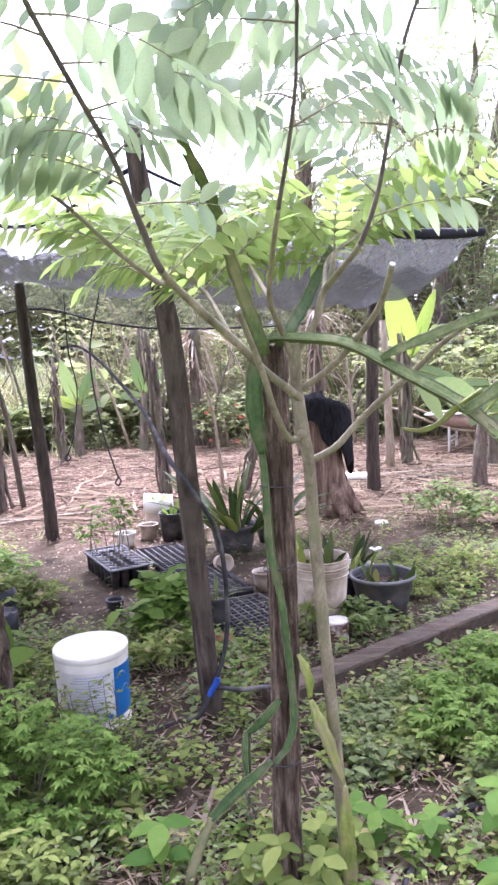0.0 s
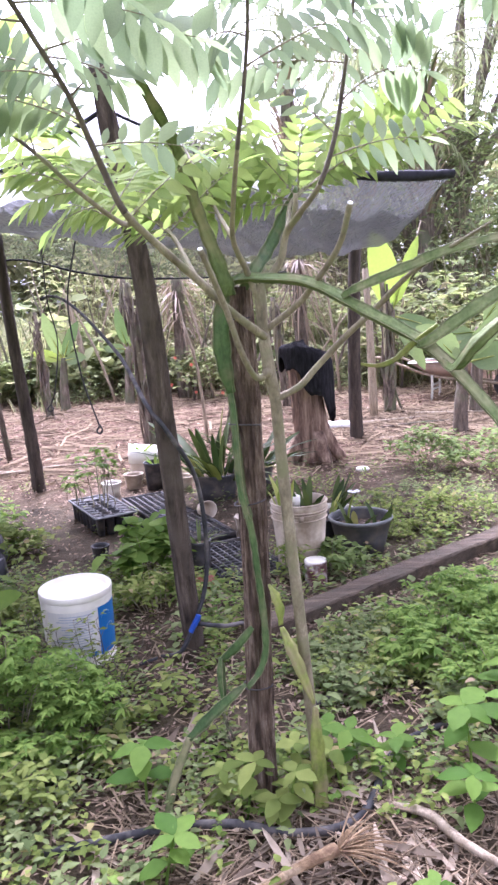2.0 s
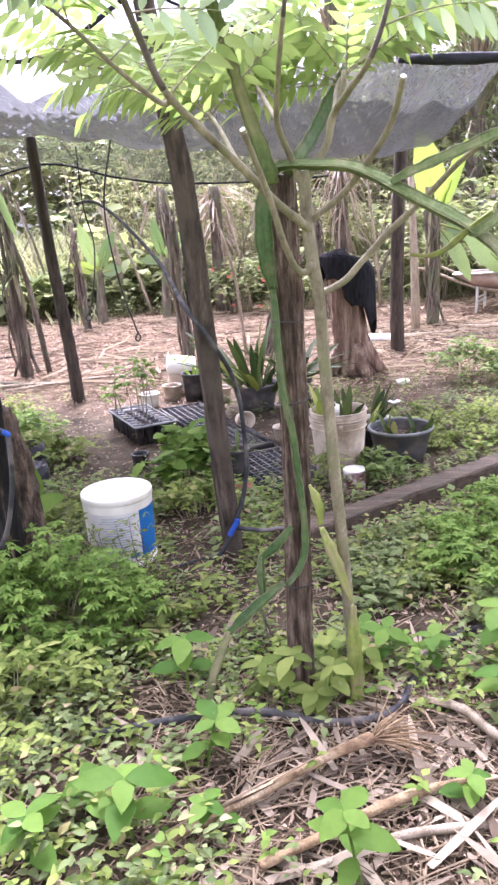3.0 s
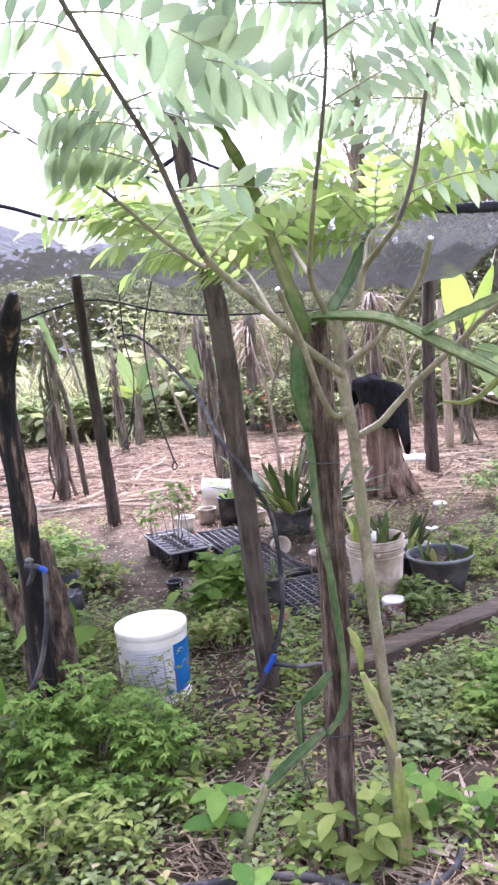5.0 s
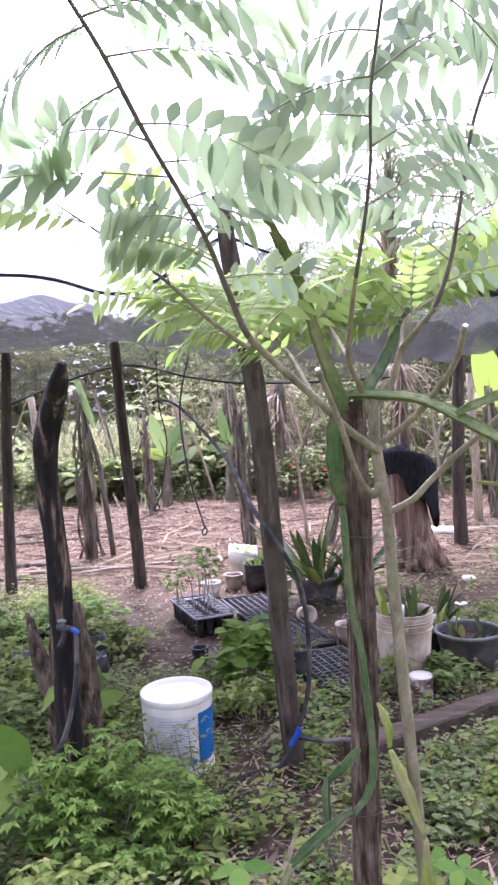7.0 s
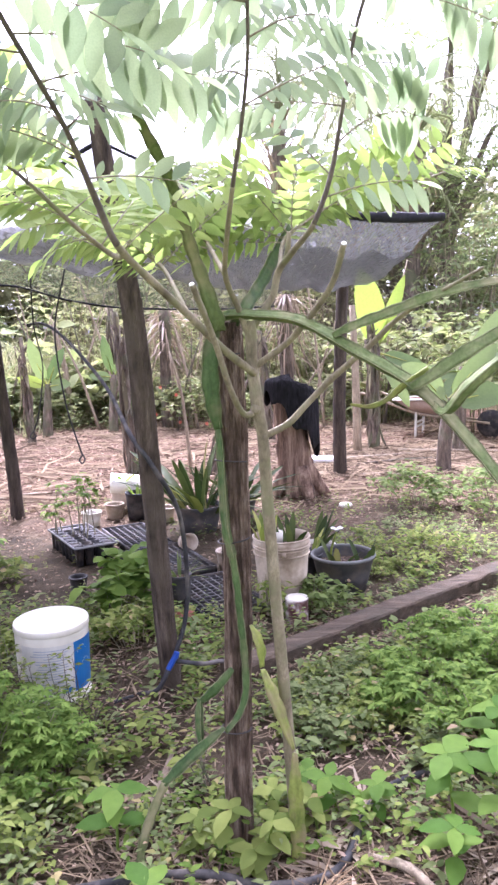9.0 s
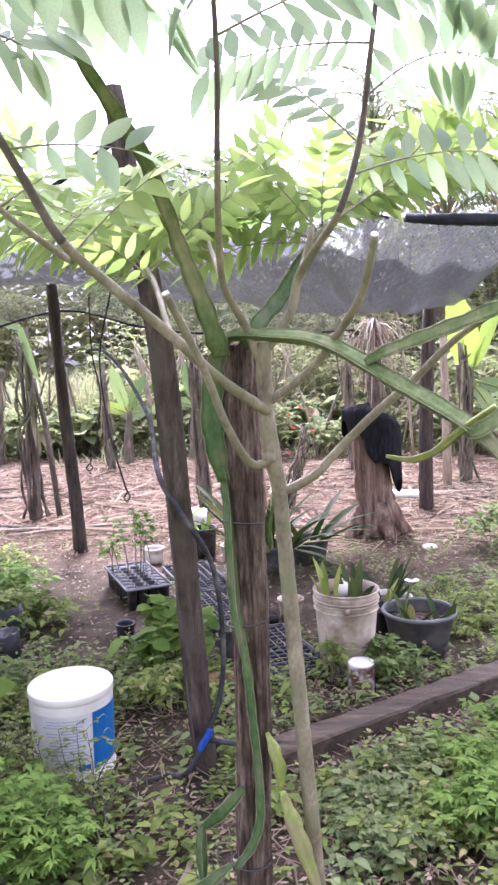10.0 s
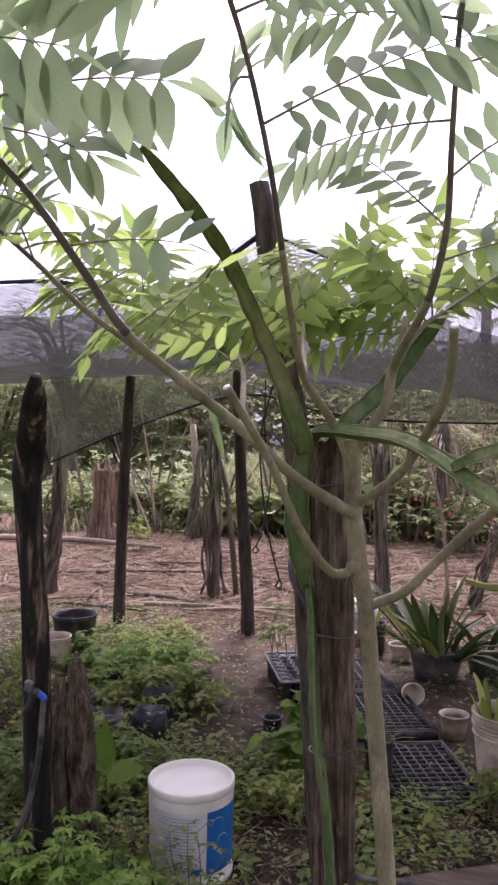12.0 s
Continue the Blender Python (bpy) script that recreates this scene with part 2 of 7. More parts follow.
M["pale_strip"] = leafy("hanging_dry_strip", (0.16, 0.14, 0.09), (0.36, 0.33, 0.22), 0.25, rough=0.8, spec=0.08)
M["young_leaf"] = leafy("young_sapling_leaflet", (0.19, 0.27, 0.08), (0.34, 0.41, 0.15), 0.6, rough=0.7, spec=0.08, tint=1.04)
M["grass"] = leafy("tall_dry_grass", (0.143, 0.16, 0.078), (0.33, 0.32, 0.195), 0.4, rough=0.7, spec=0.1, dry=(0.42, 0.36, 0.24))
M["weed"] = leafy("weed_leaf", (0.105, 0.155, 0.032), (0.265, 0.315, 0.085), 0.38, rough=0.7, spec=0.08, dry=(0.38, 0.32, 0.15))
M["herb"] = leafy("herb_leaf", (0.078, 0.15, 0.024), (0.205, 0.305, 0.062), 0.38, rough=0.65, spec=0.1)
M["broad_herb"] = leafy("bright_broad_herb_leaf", (0.065, 0.15, 0.02), (0.155, 0.26, 0.045), 0.42, rough=0.6, spec=0.12)
M["shrub"] = leafy("shrub_leaf", (0.085, 0.13, 0.034), (0.2, 0.265, 0.08), 0.36, rough=0.65, spec=0.1)
M["dull"] = leafy("dull_ground_leaf", (0.1, 0.14, 0.05), (0.24, 0.285, 0.12), 0.32, rough=0.75, spec=0.08, dry=(0.36, 0.27, 0.17))
M["far_leaf"] = leafy("background_leaf", (0.16, 0.17, 0.09), (0.35, 0.345, 0.2), 0.4, rough=0.75, spec=0.06, dry=(0.45, 0.39, 0.26))
M["far_bright"] = leafy("bright_background_leaf", (0.145, 0.185, 0.08), (0.32, 0.345, 0.17), 0.42, rough=0.75, spec=0.06, dry=(0.43, 0.38, 0.24))
M["pale_leaf"] = leafy("dusty_pale_leaf", (0.2, 0.22, 0.11), (0.4, 0.4, 0.23), 0.42, rough=0.85, spec=0.04)
M["tree_far"] = leafy("tall_tree_leaf", (0.13, 0.165, 0.085), (0.27, 0.315, 0.165), 0.45, rough=0.85, spec=0.04)
M["palm"] = leafy("palm_frond", (0.18, 0.205, 0.12), (0.34, 0.36, 0.22), 0.4, rough=0.8, spec=0.06, dry=(0.42, 0.36, 0.26))
M["dry_frond"] = leafy("dry_frond", (0.16, 0.12, 0.085), (0.36, 0.28, 0.21), 0.25, spec=0.1)
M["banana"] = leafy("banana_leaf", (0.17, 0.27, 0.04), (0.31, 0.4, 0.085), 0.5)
# darker copy of banana_leaf, the shade on the lower leaves mixed into its colour
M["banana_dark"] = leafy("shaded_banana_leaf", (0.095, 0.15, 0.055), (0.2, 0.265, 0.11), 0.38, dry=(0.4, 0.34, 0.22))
M["sansevieria"] = leafy("strap_leaf", (0.028, 0.05, 0.014), (0.09, 0.12, 0.036), 0.2, rough=0.6, spec=0.15, dry=(0.26, 0.25, 0.09))
M["strap_yellow"] = leafy("yellowing_strap_leaf", (0.14, 0.2, 0.03), (0.36, 0.38, 0.09), 0.25)
M["dry_leaf"] = leafy("dry_leaf_litter", (0.06, 0.036, 0.025), (0.4, 0.3, 0.22), 0.12, rough=0.9, spec=0.04)
M["flower"] = surface("red_petal", [(0.3, (0.5, 0.1, 0.06)), (0.7, (0.7, 0.25, 0.15))], 30, rough=0.6)
M["petal_white"] = surface("white_petal", [(0.3, (0.7, 0.7, 0.66)), (0.7, (0.85, 0.85, 0.8))], 30, rough=0.6)


# ---- mesh tools ----
class Sheet:
    """Gathers vertices and faces for one mesh."""
    def __init__(self):
        self.v, self.f = [], []

    def add(self, verts, faces):
        n = len(self.v)
        self.v.extend(tuple(p) for p in verts)
        self.f.extend(tuple(i + n for i in f) for f in faces)

    def weld(self):
        """Joins vertices that lie at one place."""
        seen, keep, index = {}, [], []
        for p in self.v:
            k = tuple(round(c, 4) for c in p)
            if k not in seen:
                seen[k] = len(keep)
                keep.append(p)
            index.append(seen[k])
        self.v, self.f = keep, [tuple(index[i] for i in f) for f in self.f]

    def mesh(self, name, mat, smooth=True):
        me = bpy.data.meshes.new(name)
        me.from_pydata(self.v, [], self.f)
        me.materials.append(mat)
        if smooth:
            me.polygons.foreach_set("use_smooth", [True] * len(me.polygons))
        me.update()
        return me


def thing(name, label, category, group="", kind="", at=(0, 0, 0)):
    ob = new(name)
    ob.empty_display_size = 0.1
    ob.location = at
    return tagged(ob, label, category, group, kind)


def part(name, sheet, mat, parent=None, label="", smooth=True):
    """Links a sheet of faces, given in world places, as one mesh under a thing or a part."""
    ob = new(name, sheet.mesh(name, mat, smooth))
    if parent is not None:
        ob.parent = parent
        up, m = parent, Matrix()
        while up is not None:
            m = up.matrix_basis @ m
            up = up.parent
        ob.matrix_basis = m.inverted()
    if label:
        ob["label"] = label
    return ob


def whole(name, sheet, mat, label, category, group="", kind="", smooth=True):
    return tagged(new(name, sheet.mesh(name, mat, smooth)), label, category, group, kind)


def smooth_path(pts, n):
    """n + 1 points along a Catmull-Rom curve through pts."""
    p = np.array(pts, float)
    p = np.vstack([2 * p[0] - p[1], p, 2 * p[-1] - p[-2]])
    out = []
    for k in range(n + 1):
        u = k / n * (len(p) - 3)
        i = min(int(u), len(p) - 4)
        t = u - i
        a, b, c, d = p[i:i + 4]
        out.append(0.5 * (2 * b + (c - a) * t + (2 * a - 5 * b + 4 * c - d) * t * t + (3 * b - a - 3 * c + d) * t ** 3))
    return np.array(out)


def frames_along(p):
    t = np.gradient(p, axis=0)
    t /= np.linalg.norm(t, axis=1)[:, None] + 1e-9
    ref = np.array((0.0, 0.0, 1.0)) if abs(t[0][2]) < 0.9 else np.array((1.0, 0.0, 0.0))
    a = np.cross(t[0], ref)
    a /= np.linalg.norm(a)
    A = []
    for k in range(len(p)):
        a = a - t[k] * np.dot(a, t[k])
        a /= np.linalg.norm(a) + 1e-9
        A.append(a)
    A = np.array(A)
    return t, A, np.cross(t, A)


def tube(sheet, pts, radii, sides=8, n=None, rough=0.0, seed=0, caps=True, profile=None):
    """A tapering round or profiled tube through pts. rough: unevenness of its radius. profile: radius factors round it."""
    n = n or max(2, 3 * (len(pts) - 1))
    p = smooth_path(pts, n)
    r = np.interp(np.linspace(0, 1, n + 1), np.linspace(0, 1, len(radii)), radii)
    t, a, b = frames_along(p)
    rng = random.Random(seed)
    lobes = [(rng.uniform(0, 6.28), rng.uniform(0, 6.28)) for _ in range(3)]
    verts, faces = [], []
    for k in range(n + 1):
        for s in range(sides):
            w = 2 * math.pi * s / sides
            q = 1.0
            if rough:
                q += rough * (0.6 * math.sin(3 * w + lobes[0][0] + k * 0.35) + 0.5 * math.sin(5 * w + lobes[1][0] - k * 0.2) + rng.uniform(-0.6, 0.6))
            if profile:
                q *= profile[s % len(profile)]
            verts.append(p[k] + r[k] * q * (math.cos(w) * a[k] + math.sin(w) * b[k]))
    for k in range(n):
        for s in range(sides):
            s2 = (s + 1) % sides
            faces.append((k * sides + s, k * sides + s2, (k + 1) * sides + s2, (k + 1) * sides + s))
    if caps:
        faces.append(tuple(reversed(range(sides))))
        faces.append(tuple(n * sides + s for s in range(sides)))
    sheet.add(verts, faces)
    return p


def lathe(sheet, x, y, z, rings, sides=32, closed_bottom=True, tilt=None):
    """Turns rings of (radius, height) about an upright axis; tilt: a matrix applied before placing."""
    verts, faces = [], []
    for r, h in rings:
        for s in range(sides):
            w = 2 * math.pi * s / sides
            v = Vector((r * math.cos(w), r * math.sin(w), h))
            v = tilt @ v if tilt is not None else v
            verts.append((x + v[0], y + v[1], z + v[2]))
    for k in range(len(rings) - 1):
        for s in range(sides):
            s2 = (s + 1) % sides
            faces.append((k * sides + s, k * sides + s2, (k + 1) * sides + s2, (k + 1) * sides + s))
    if closed_bottom:
        faces.append(tuple(reversed(range(sides))))
        faces.append(tuple((len(rings) - 1) * sides + s for s in range(sides)))
    sheet.add(verts, faces)


def box(sheet, x0, x1, y0, y1, z0, z1, m=None):
    v = [Vector((x, y, z)) for x in (x0, x1) for y in (y0, y1) for z in (z0, z1)]
    if m is not None:
        v = [m @ q for q in v]
    sheet.add([tuple(q) for q in v], [(0, 1, 3, 2), (4, 6, 7, 5), (0, 4, 5, 1), (2, 3, 7, 6), (0, 2, 6, 4), (1, 5, 7, 3)])


LEAFLET = [(0.0, 0.06), (0.18, 0.62), (0.42, 1.0), (0.7, 0.78), (0.88, 0.38), (1.0, 0.0)]
POINTED = [(0.0, 0.1), (0.2, 0.85), (0.42, 1.0), (0.72, 0.55), (1.0, 0.0)]
SIMPLE = [(0.0, 0.1), (0.4, 1.0), (1.0, 0.0)]
ROUND = [(0.0, 0.3), (0.2, 0.9), (0.5, 1.0), (0.8, 0.7), (1.0, 0.05)]
STRAP = [(0.0, 0.8), (0.3, 1.0), (0.65, 0.95), (0.9, 0.5), (1.0, 0.05)]


def leaf(sheet, base, way, face, length, width, shape=SIMPLE, fold=0.18, droop=0.15, wave=0.0, rng=None):
    """One leaf blade: folded along its midrib, bending towards its back."""
    d = np.array(way, float)
    d /= np.linalg.norm(d) + 1e-9
    u = np.array(face, float)
    u = u - d * np.dot(u, d)
    k = np.linalg.norm(u)
    u = u / k if k > 1e-6 else np.array((0, 0, 1.0))
    s = np.cross(d, u)
    base = np.array(base, float)
    verts, faces = [], []
    for i, (t, w) in enumerate(shape):
        c = base + d * length * t - u * length * droop * t * t
        e = wave * width * (rng.uniform(-1, 1) if rng else 0)
        half = s * width * 0.5 * w
        lift = u * width * 0.5 * w * fold
        verts += [c - half + lift + u * e, c, c + half + lift - u * e]
    for i in range(len(shape) - 1):
        a = 3 * i
        faces += [(a, a + 1, a + 4, a + 3), (a + 1, a + 2, a + 5, a + 4)]
    sheet.add(verts, faces)


# ---- ground ----
def rise(x, y):
    """The ground's height: low humps, falling nowhere far from level."""
    v = Vector((x * 0.55, y * 0.55, 0.3))
    far = min(1.0, max(0.0, (math.hypot(x, y - 3) - 7) / 12))
    return 0.03 * noise.noise(v) + 0.012 * noise.noise(v * 4.1) + far * 0.25 * noise.noise(Vector((x * 0.08, y * 0.08, 1.7)))


def build_ground():
    near = np.arange(-5.0, 5.01, 0.07)
    wide = np.array([6, 7, 8.5, 10.5, 13, 17, 22, 30, 45, 70, 120, 250, 500])
    xs = np.concatenate([-wide[::-1], near, wide])
    ys = np.concatenate([-wide[::-1] - 1, np.arange(-6, 12.01, 0.07), wide + 7])
    s = Sheet()
    s.v = [(x, y, rise(x, y)) for y in ys for x in xs]
    w = len(xs)
    s.f = [(j * w + i, j * w + i + 1, (j + 1) * w + i + 1, (j + 1) * w + i) for j in range(len(ys) - 1) for i in range(w - 1)]
    m, nt, bsdf, out = material("garden_soil")
    soil = ramp(nt, noise_tex(nt, 5, 6), [(0.3, (0.038, 0.029, 0.018)), (0.55, (0.098, 0.077, 0.048)), (0.75, (0.2, 0.163, 0.107))])
    mulch = ramp(nt, noise_tex(nt, 14, 6, (1, 1, 1), 0.75), [(0.3, (0.05, 0.031, 0.022)), (0.5, (0.16, 0.104, 0.073)), (0.7, (0.33, 0.245, 0.175))])
    mulch = mixed(nt, 0.85, mulch, ramp(nt, noise_tex(nt, 0.9, 4, (1, 1.6, 1), 0.6, 2.0), [(0.35, (0.7, 0.62, 0.56)), (0.55, (1.0, 0.95, 0.88)), (0.7, (1.25, 1.2, 1.1))]), "MULTIPLY")
    co = nt.nodes.new("ShaderNodeTexCoord")
    sep = nt.nodes.new("ShaderNodeSeparateXYZ")
    nt.links.new(co.outputs["Object"], sep.inputs[0])
    wob = nt.nodes.new("ShaderNodeMath")
    wob.operation = "MULTIPLY_ADD"
    nt.links.new(noise_tex(nt, 1.1, 3), wob.inputs[0])
    wob.inputs[1].default_value = 3.0
    nt.links.new(sep.outputs["Y"], wob.inputs[2])
    band = nt.nodes.new("ShaderNodeMapRange")
    for k, v in enumerate((6.3, 8.0, 0.0, 1.0)):
        band.inputs[k + 1].default_value = v
    nt.links.new(wob.outputs[0], band.inputs[0])
    col = mixed(nt, band.outputs[0], soil, mulch)
    flecks = ramp(nt, noise_tex(nt, 90, 3, (1, 2.2, 1), 0.8), [(0.35, (0.55, 0.55, 0.55)), (0.65, (1.5, 1.45, 1.4))])
    col = mixed(nt, 0.75, col, flecks, "MULTIPLY")
    grass = ramp(nt, noise_tex(nt, 2, 5), [(0.35, (0.07, 0.1, 0.03)), (0.7, (0.2, 0.24, 0.08))])
    gband = nt.nodes.new("ShaderNodeMapRange")
    for k, v in enumerate((14.3, 16.0, 0.0, 1.0)):
        gband.inputs[k + 1].default_value = v
    nt.links.new(wob.outputs[0], gband.inputs[0])
    col = mixed(nt, gband.outputs[0], col, grass)
    away = nt.nodes.new("ShaderNodeVectorMath")
    away.operation = "DISTANCE"
    nt.links.new(co.outputs["Object"], away.inputs[0])
    away.inputs[1].default_value = (0.0, 4.5, 0.0)
    uneven = nt.nodes.new("ShaderNodeMath")
    uneven.operation = "MULTIPLY_ADD"
    nt.links.new(noise_tex(nt, 0.8, 5), uneven.inputs[0])
    uneven.inputs[1].default_value = 5.0
    nt.links.new(away.outputs["Value"], uneven.inputs[2])
    around = nt.nodes.new("ShaderNodeMapRange")
    for k, v in enumerate((6.8, 9.5, 0.0, 0.85)):
        around.inputs[k + 1].default_value = v
    nt.links.new(uneven.outputs[0], around.inputs[0])
    south = nt.nodes.new("ShaderNodeMapRange")
    for k, v in enumerate((5.0, 6.5, 1.0, 0.0)):
        south.inputs[k + 1].default_value = v
    nt.links.new(sep.outputs["Y"], south.inputs[0])
    both = nt.nodes.new("ShaderNodeMath")
    both.operation = "MULTIPLY"
    nt.links.new(around.outputs[0], both.inputs[0])
    nt.links.new(south.outputs[0], both.inputs[1])
    col = mixed(nt, both.outputs[0], col, grass)
    nt.links.new(col, bsdf.inputs["Base Color"])
    bsdf.inputs["Roughness"].default_value = 0.95
    bsdf.inputs["Specular IOR Level"].default_value = 0.15
    bumped(nt, bsdf, noise_tex(nt, 45, 6, (1, 1, 1), 0.75), 1.0, 0.02)
    whole("ground", s, m, "brown garden soil with reddish dry mulch behind", "ground", kind="structure")


build_ground()


# ---- posts ----
def build_post(name, label, mat, pts, radii, sides=12, rough=0.1, seed=1, group=""):
    s = Sheet()
    tube(s, pts, radii, sides, 26, rough, seed)
    return whole(name, s, mat, label, "post", group)


build_post("main_post", "leaning grey-brown wooden post carrying the shade net", M["post"],
           [(-0.148, 2.48, -0.1), (-0.158, 2.43, 0.2), (-0.172, 2.4, 0.5), (-0.188, 2.365, 0.9), (-0.215, 2.3, 1.5), (-0.262, 2.23, 1.9), (-0.30, 2.175, 2.24)],
           [0.043, 0.041, 0.04, 0.043, 0.04, 0.036, 0.03], seed=3)
build_post("charred_post", "thick charred black wooden post, bent near its top", M["charred"],
           [(-0.92, 2.0, -0.1), (-0.91, 1.985, 0.4), (-0.904, 1.965, 0.77), (-0.89, 1.935, 1.0), (-0.904, 1.92, 1.24), (-0.892, 1.89, 1.38), (-0.861, 1.86, 1.47), (-0.803, 1.8, 1.58), (-0.767, 1.76, 1.645)],
           [0.05, 0.044, 0.041, 0.037, 0.039, 0.042, 0.04, 0.034, 0.014], seed=5, rough=0.09, sides=18)
build_post("thin_post", "thin dark wooden post under the net's back edge", M["dark_post"],
           [(-1.6, 5.6, -0.1), (-1.62, 5.58, 0.4), (-1.66, 5.55, 1.2), (-1.69, 5.52, 2.08)], [0.058, 0.052, 0.046, 0.04], seed=7, group="thin net posts")
build_post("thin_post", "thin dark wooden post under the net's back edge", M["dark_post"],
           [(-2.7, 5.47, -0.1), (-2.67, 5.46, 0.8), (-2.6, 5.45, 2.04)], [0.05, 0.045, 0.04], seed=8, group="thin net posts")
build_post("thin_post", "thin dark wooden post beside the old stump", M["dark_post"],
           [(1.3, 7.0, -0.1), (1.28, 6.98, 0.6), (1.3, 6.96, 1.3), (1.33, 6.95, 2.0)], [0.07, 0.064, 0.06, 0.055], seed=9, group="thin net posts")


def build_snag():
    """A hollow rotten stump: an uneven wall of upright splinters of different heights."""
    rng = random.Random(4)
    t = thing("tree_stump", "rotting split stump beside the charred post", "stump", at=(-1.02, 2.3, 0))
    s = Sheet()
    tube(s, [(-0.985, 2.3, -0.08), (-0.985, 2.28, 0.1), (-0.995, 2.26, 0.3), (-1.005, 2.25, 0.5), (-1.01, 2.245, 0.64)], [0.1, 0.085, 0.068, 0.055, 0.046], 30, 44, 0.13, 4, profile=[1.0, 0.82, 1.1, 0.9, 1.15, 0.84, 1.04, 0.88, 1.08, 0.8])
    part("trunk", s, M["snag"], t)
    for k in range(13):
        a = 6.283 * k / 13 + rng.uniform(-0.15, 0.15)
        q = Sheet()
        cx, cy = -1.01 + 0.045 * math.cos(a), 2.245 + 0.045 * math.sin(a)
        top = 0.62 + 0.12 * (0.5 + 0.5 * math.cos(a - 0.5)) + rng.uniform(-0.05, 0.05)
        tube(q, [(cx - 0.01, cy + 0.02, 0.3), (cx, cy, 0.52), (cx + rng.uniform(-0.012, 0.012), cy, top)], [0.024, 0.021, 0.01], 8, 14, 0.35, k)
        part("splinter", q, M["snag"], t)
    for line, radii, label in (([(-0.93, 2.26, 0.1), (-0.935, 2.245, 0.5), (-0.945, 2.24, 0.64), (-0.95, 2.235, 0.76)], [0.05, 0.046, 0.038, 0.014], "tall loose splinter"),
                               ([(-1.1, 2.4, 0.1), (-1.15, 2.4, 0.4), (-1.19, 2.4, 0.55), (-1.22, 2.4, 0.68)], [0.045, 0.036, 0.026, 0.008], "splinter leaning away from the stump")):
        q = Sheet()
        tube(q, line, radii, 12, 22, 0.24, 5)
        part("splinter", q, M["snag"], t, label)


build_snag()


def build_old_stump():
    t = thing("old_stump", "pale weathered stump under a heap of black cloth", "stump", at=(0.72, 6.1, 0))
    s = Sheet()
    tube(s, [(0.74, 6.1, -0.06), (0.74, 6.1, 0.15), (0.72, 6.1, 0.5), (0.7, 6.1, 0.93)], [0.23, 0.165, 0.14, 0.155], 36, 26, 0.09, 11, profile=[1.0, 0.9, 1.06, 0.97, 0.86, 1.04, 1.08, 0.92, 1.0])
    part("trunk", s, M["stump"], t)
    for k, (dx, dy, ln) in enumerate([(0.3, -0.1, 0.34), (0.12, -0.3, 0.3), (-0.26, -0.16, 0.28), (0.32, 0.16, 0.3)]):
        r = Sheet()
        d = Vector((dx, dy, 0)).normalized()
        tube(r, [(0.74 + d.x * 0.1, 6.1 + d.y * 0.1, 0.26), (0.74 + d.x * 0.22, 6.1 + d.y * 0.22, 0.08), (0.74 + d.x * ln, 6.1 + d.y * ln, -0.02)], [0.075, 0.06, 0.03], 10, 8, 0.15, k)
        part("root", r, M["stump"], t)


build_old_stump()


def build_cloth():
    """A heap of black cloth slumped over the stump's top, hanging down its far side in folds."""
    s = Sheet()
    rng = random.Random(4)
    n, rings = 44, 12
    verts = []
    for k in range(rings):
        q = k / (rings - 1)
        for i in range(n):
            a = 2 * math.pi * i / n
            hang = 0.17 + 0.05 * math.sin(3 * a + 1.0) + 0.04 * math.sin(7 * a) + 0.34 * min(1.0, max(0.0, math.cos(a + 0.25) + 0.05)) ** 0.7 + 0.015 * math.sin(9 * a)
            r = 0.185 * min(1, q * 2.4) + 0.012 * math.sin(6 * a + 2 * q) * q + 0.03 * max(0, math.cos(a + 0.2)) * min(1, 2 * q)
            z = 1.03 + 0.05 * math.cos(a + 2.6) - 0.04 * min(1, q * 2.2) - max(0, q - 0.4) / 0.6 * hang
            z += rng.uniform(-0.012, 0.012)
            verts.append((0.7 + 1.1 * r * math.cos(a), 6.08 + r * math.sin(a), z))
    faces = [(k * n + i, k * n + (i + 1) % n, (k + 1) * n + (i + 1) % n, (k + 1) * n + i) for k in range(rings - 1) for i in range(n)]
    s.add(verts, faces)
    ob = whole("cloth", s, M["cloth"], "torn black cloth slumped over the old stump", "cloth")
    so = ob.modifiers.new("thick", "SOLIDIFY")
    so.thickness = 0.012


build_cloth()


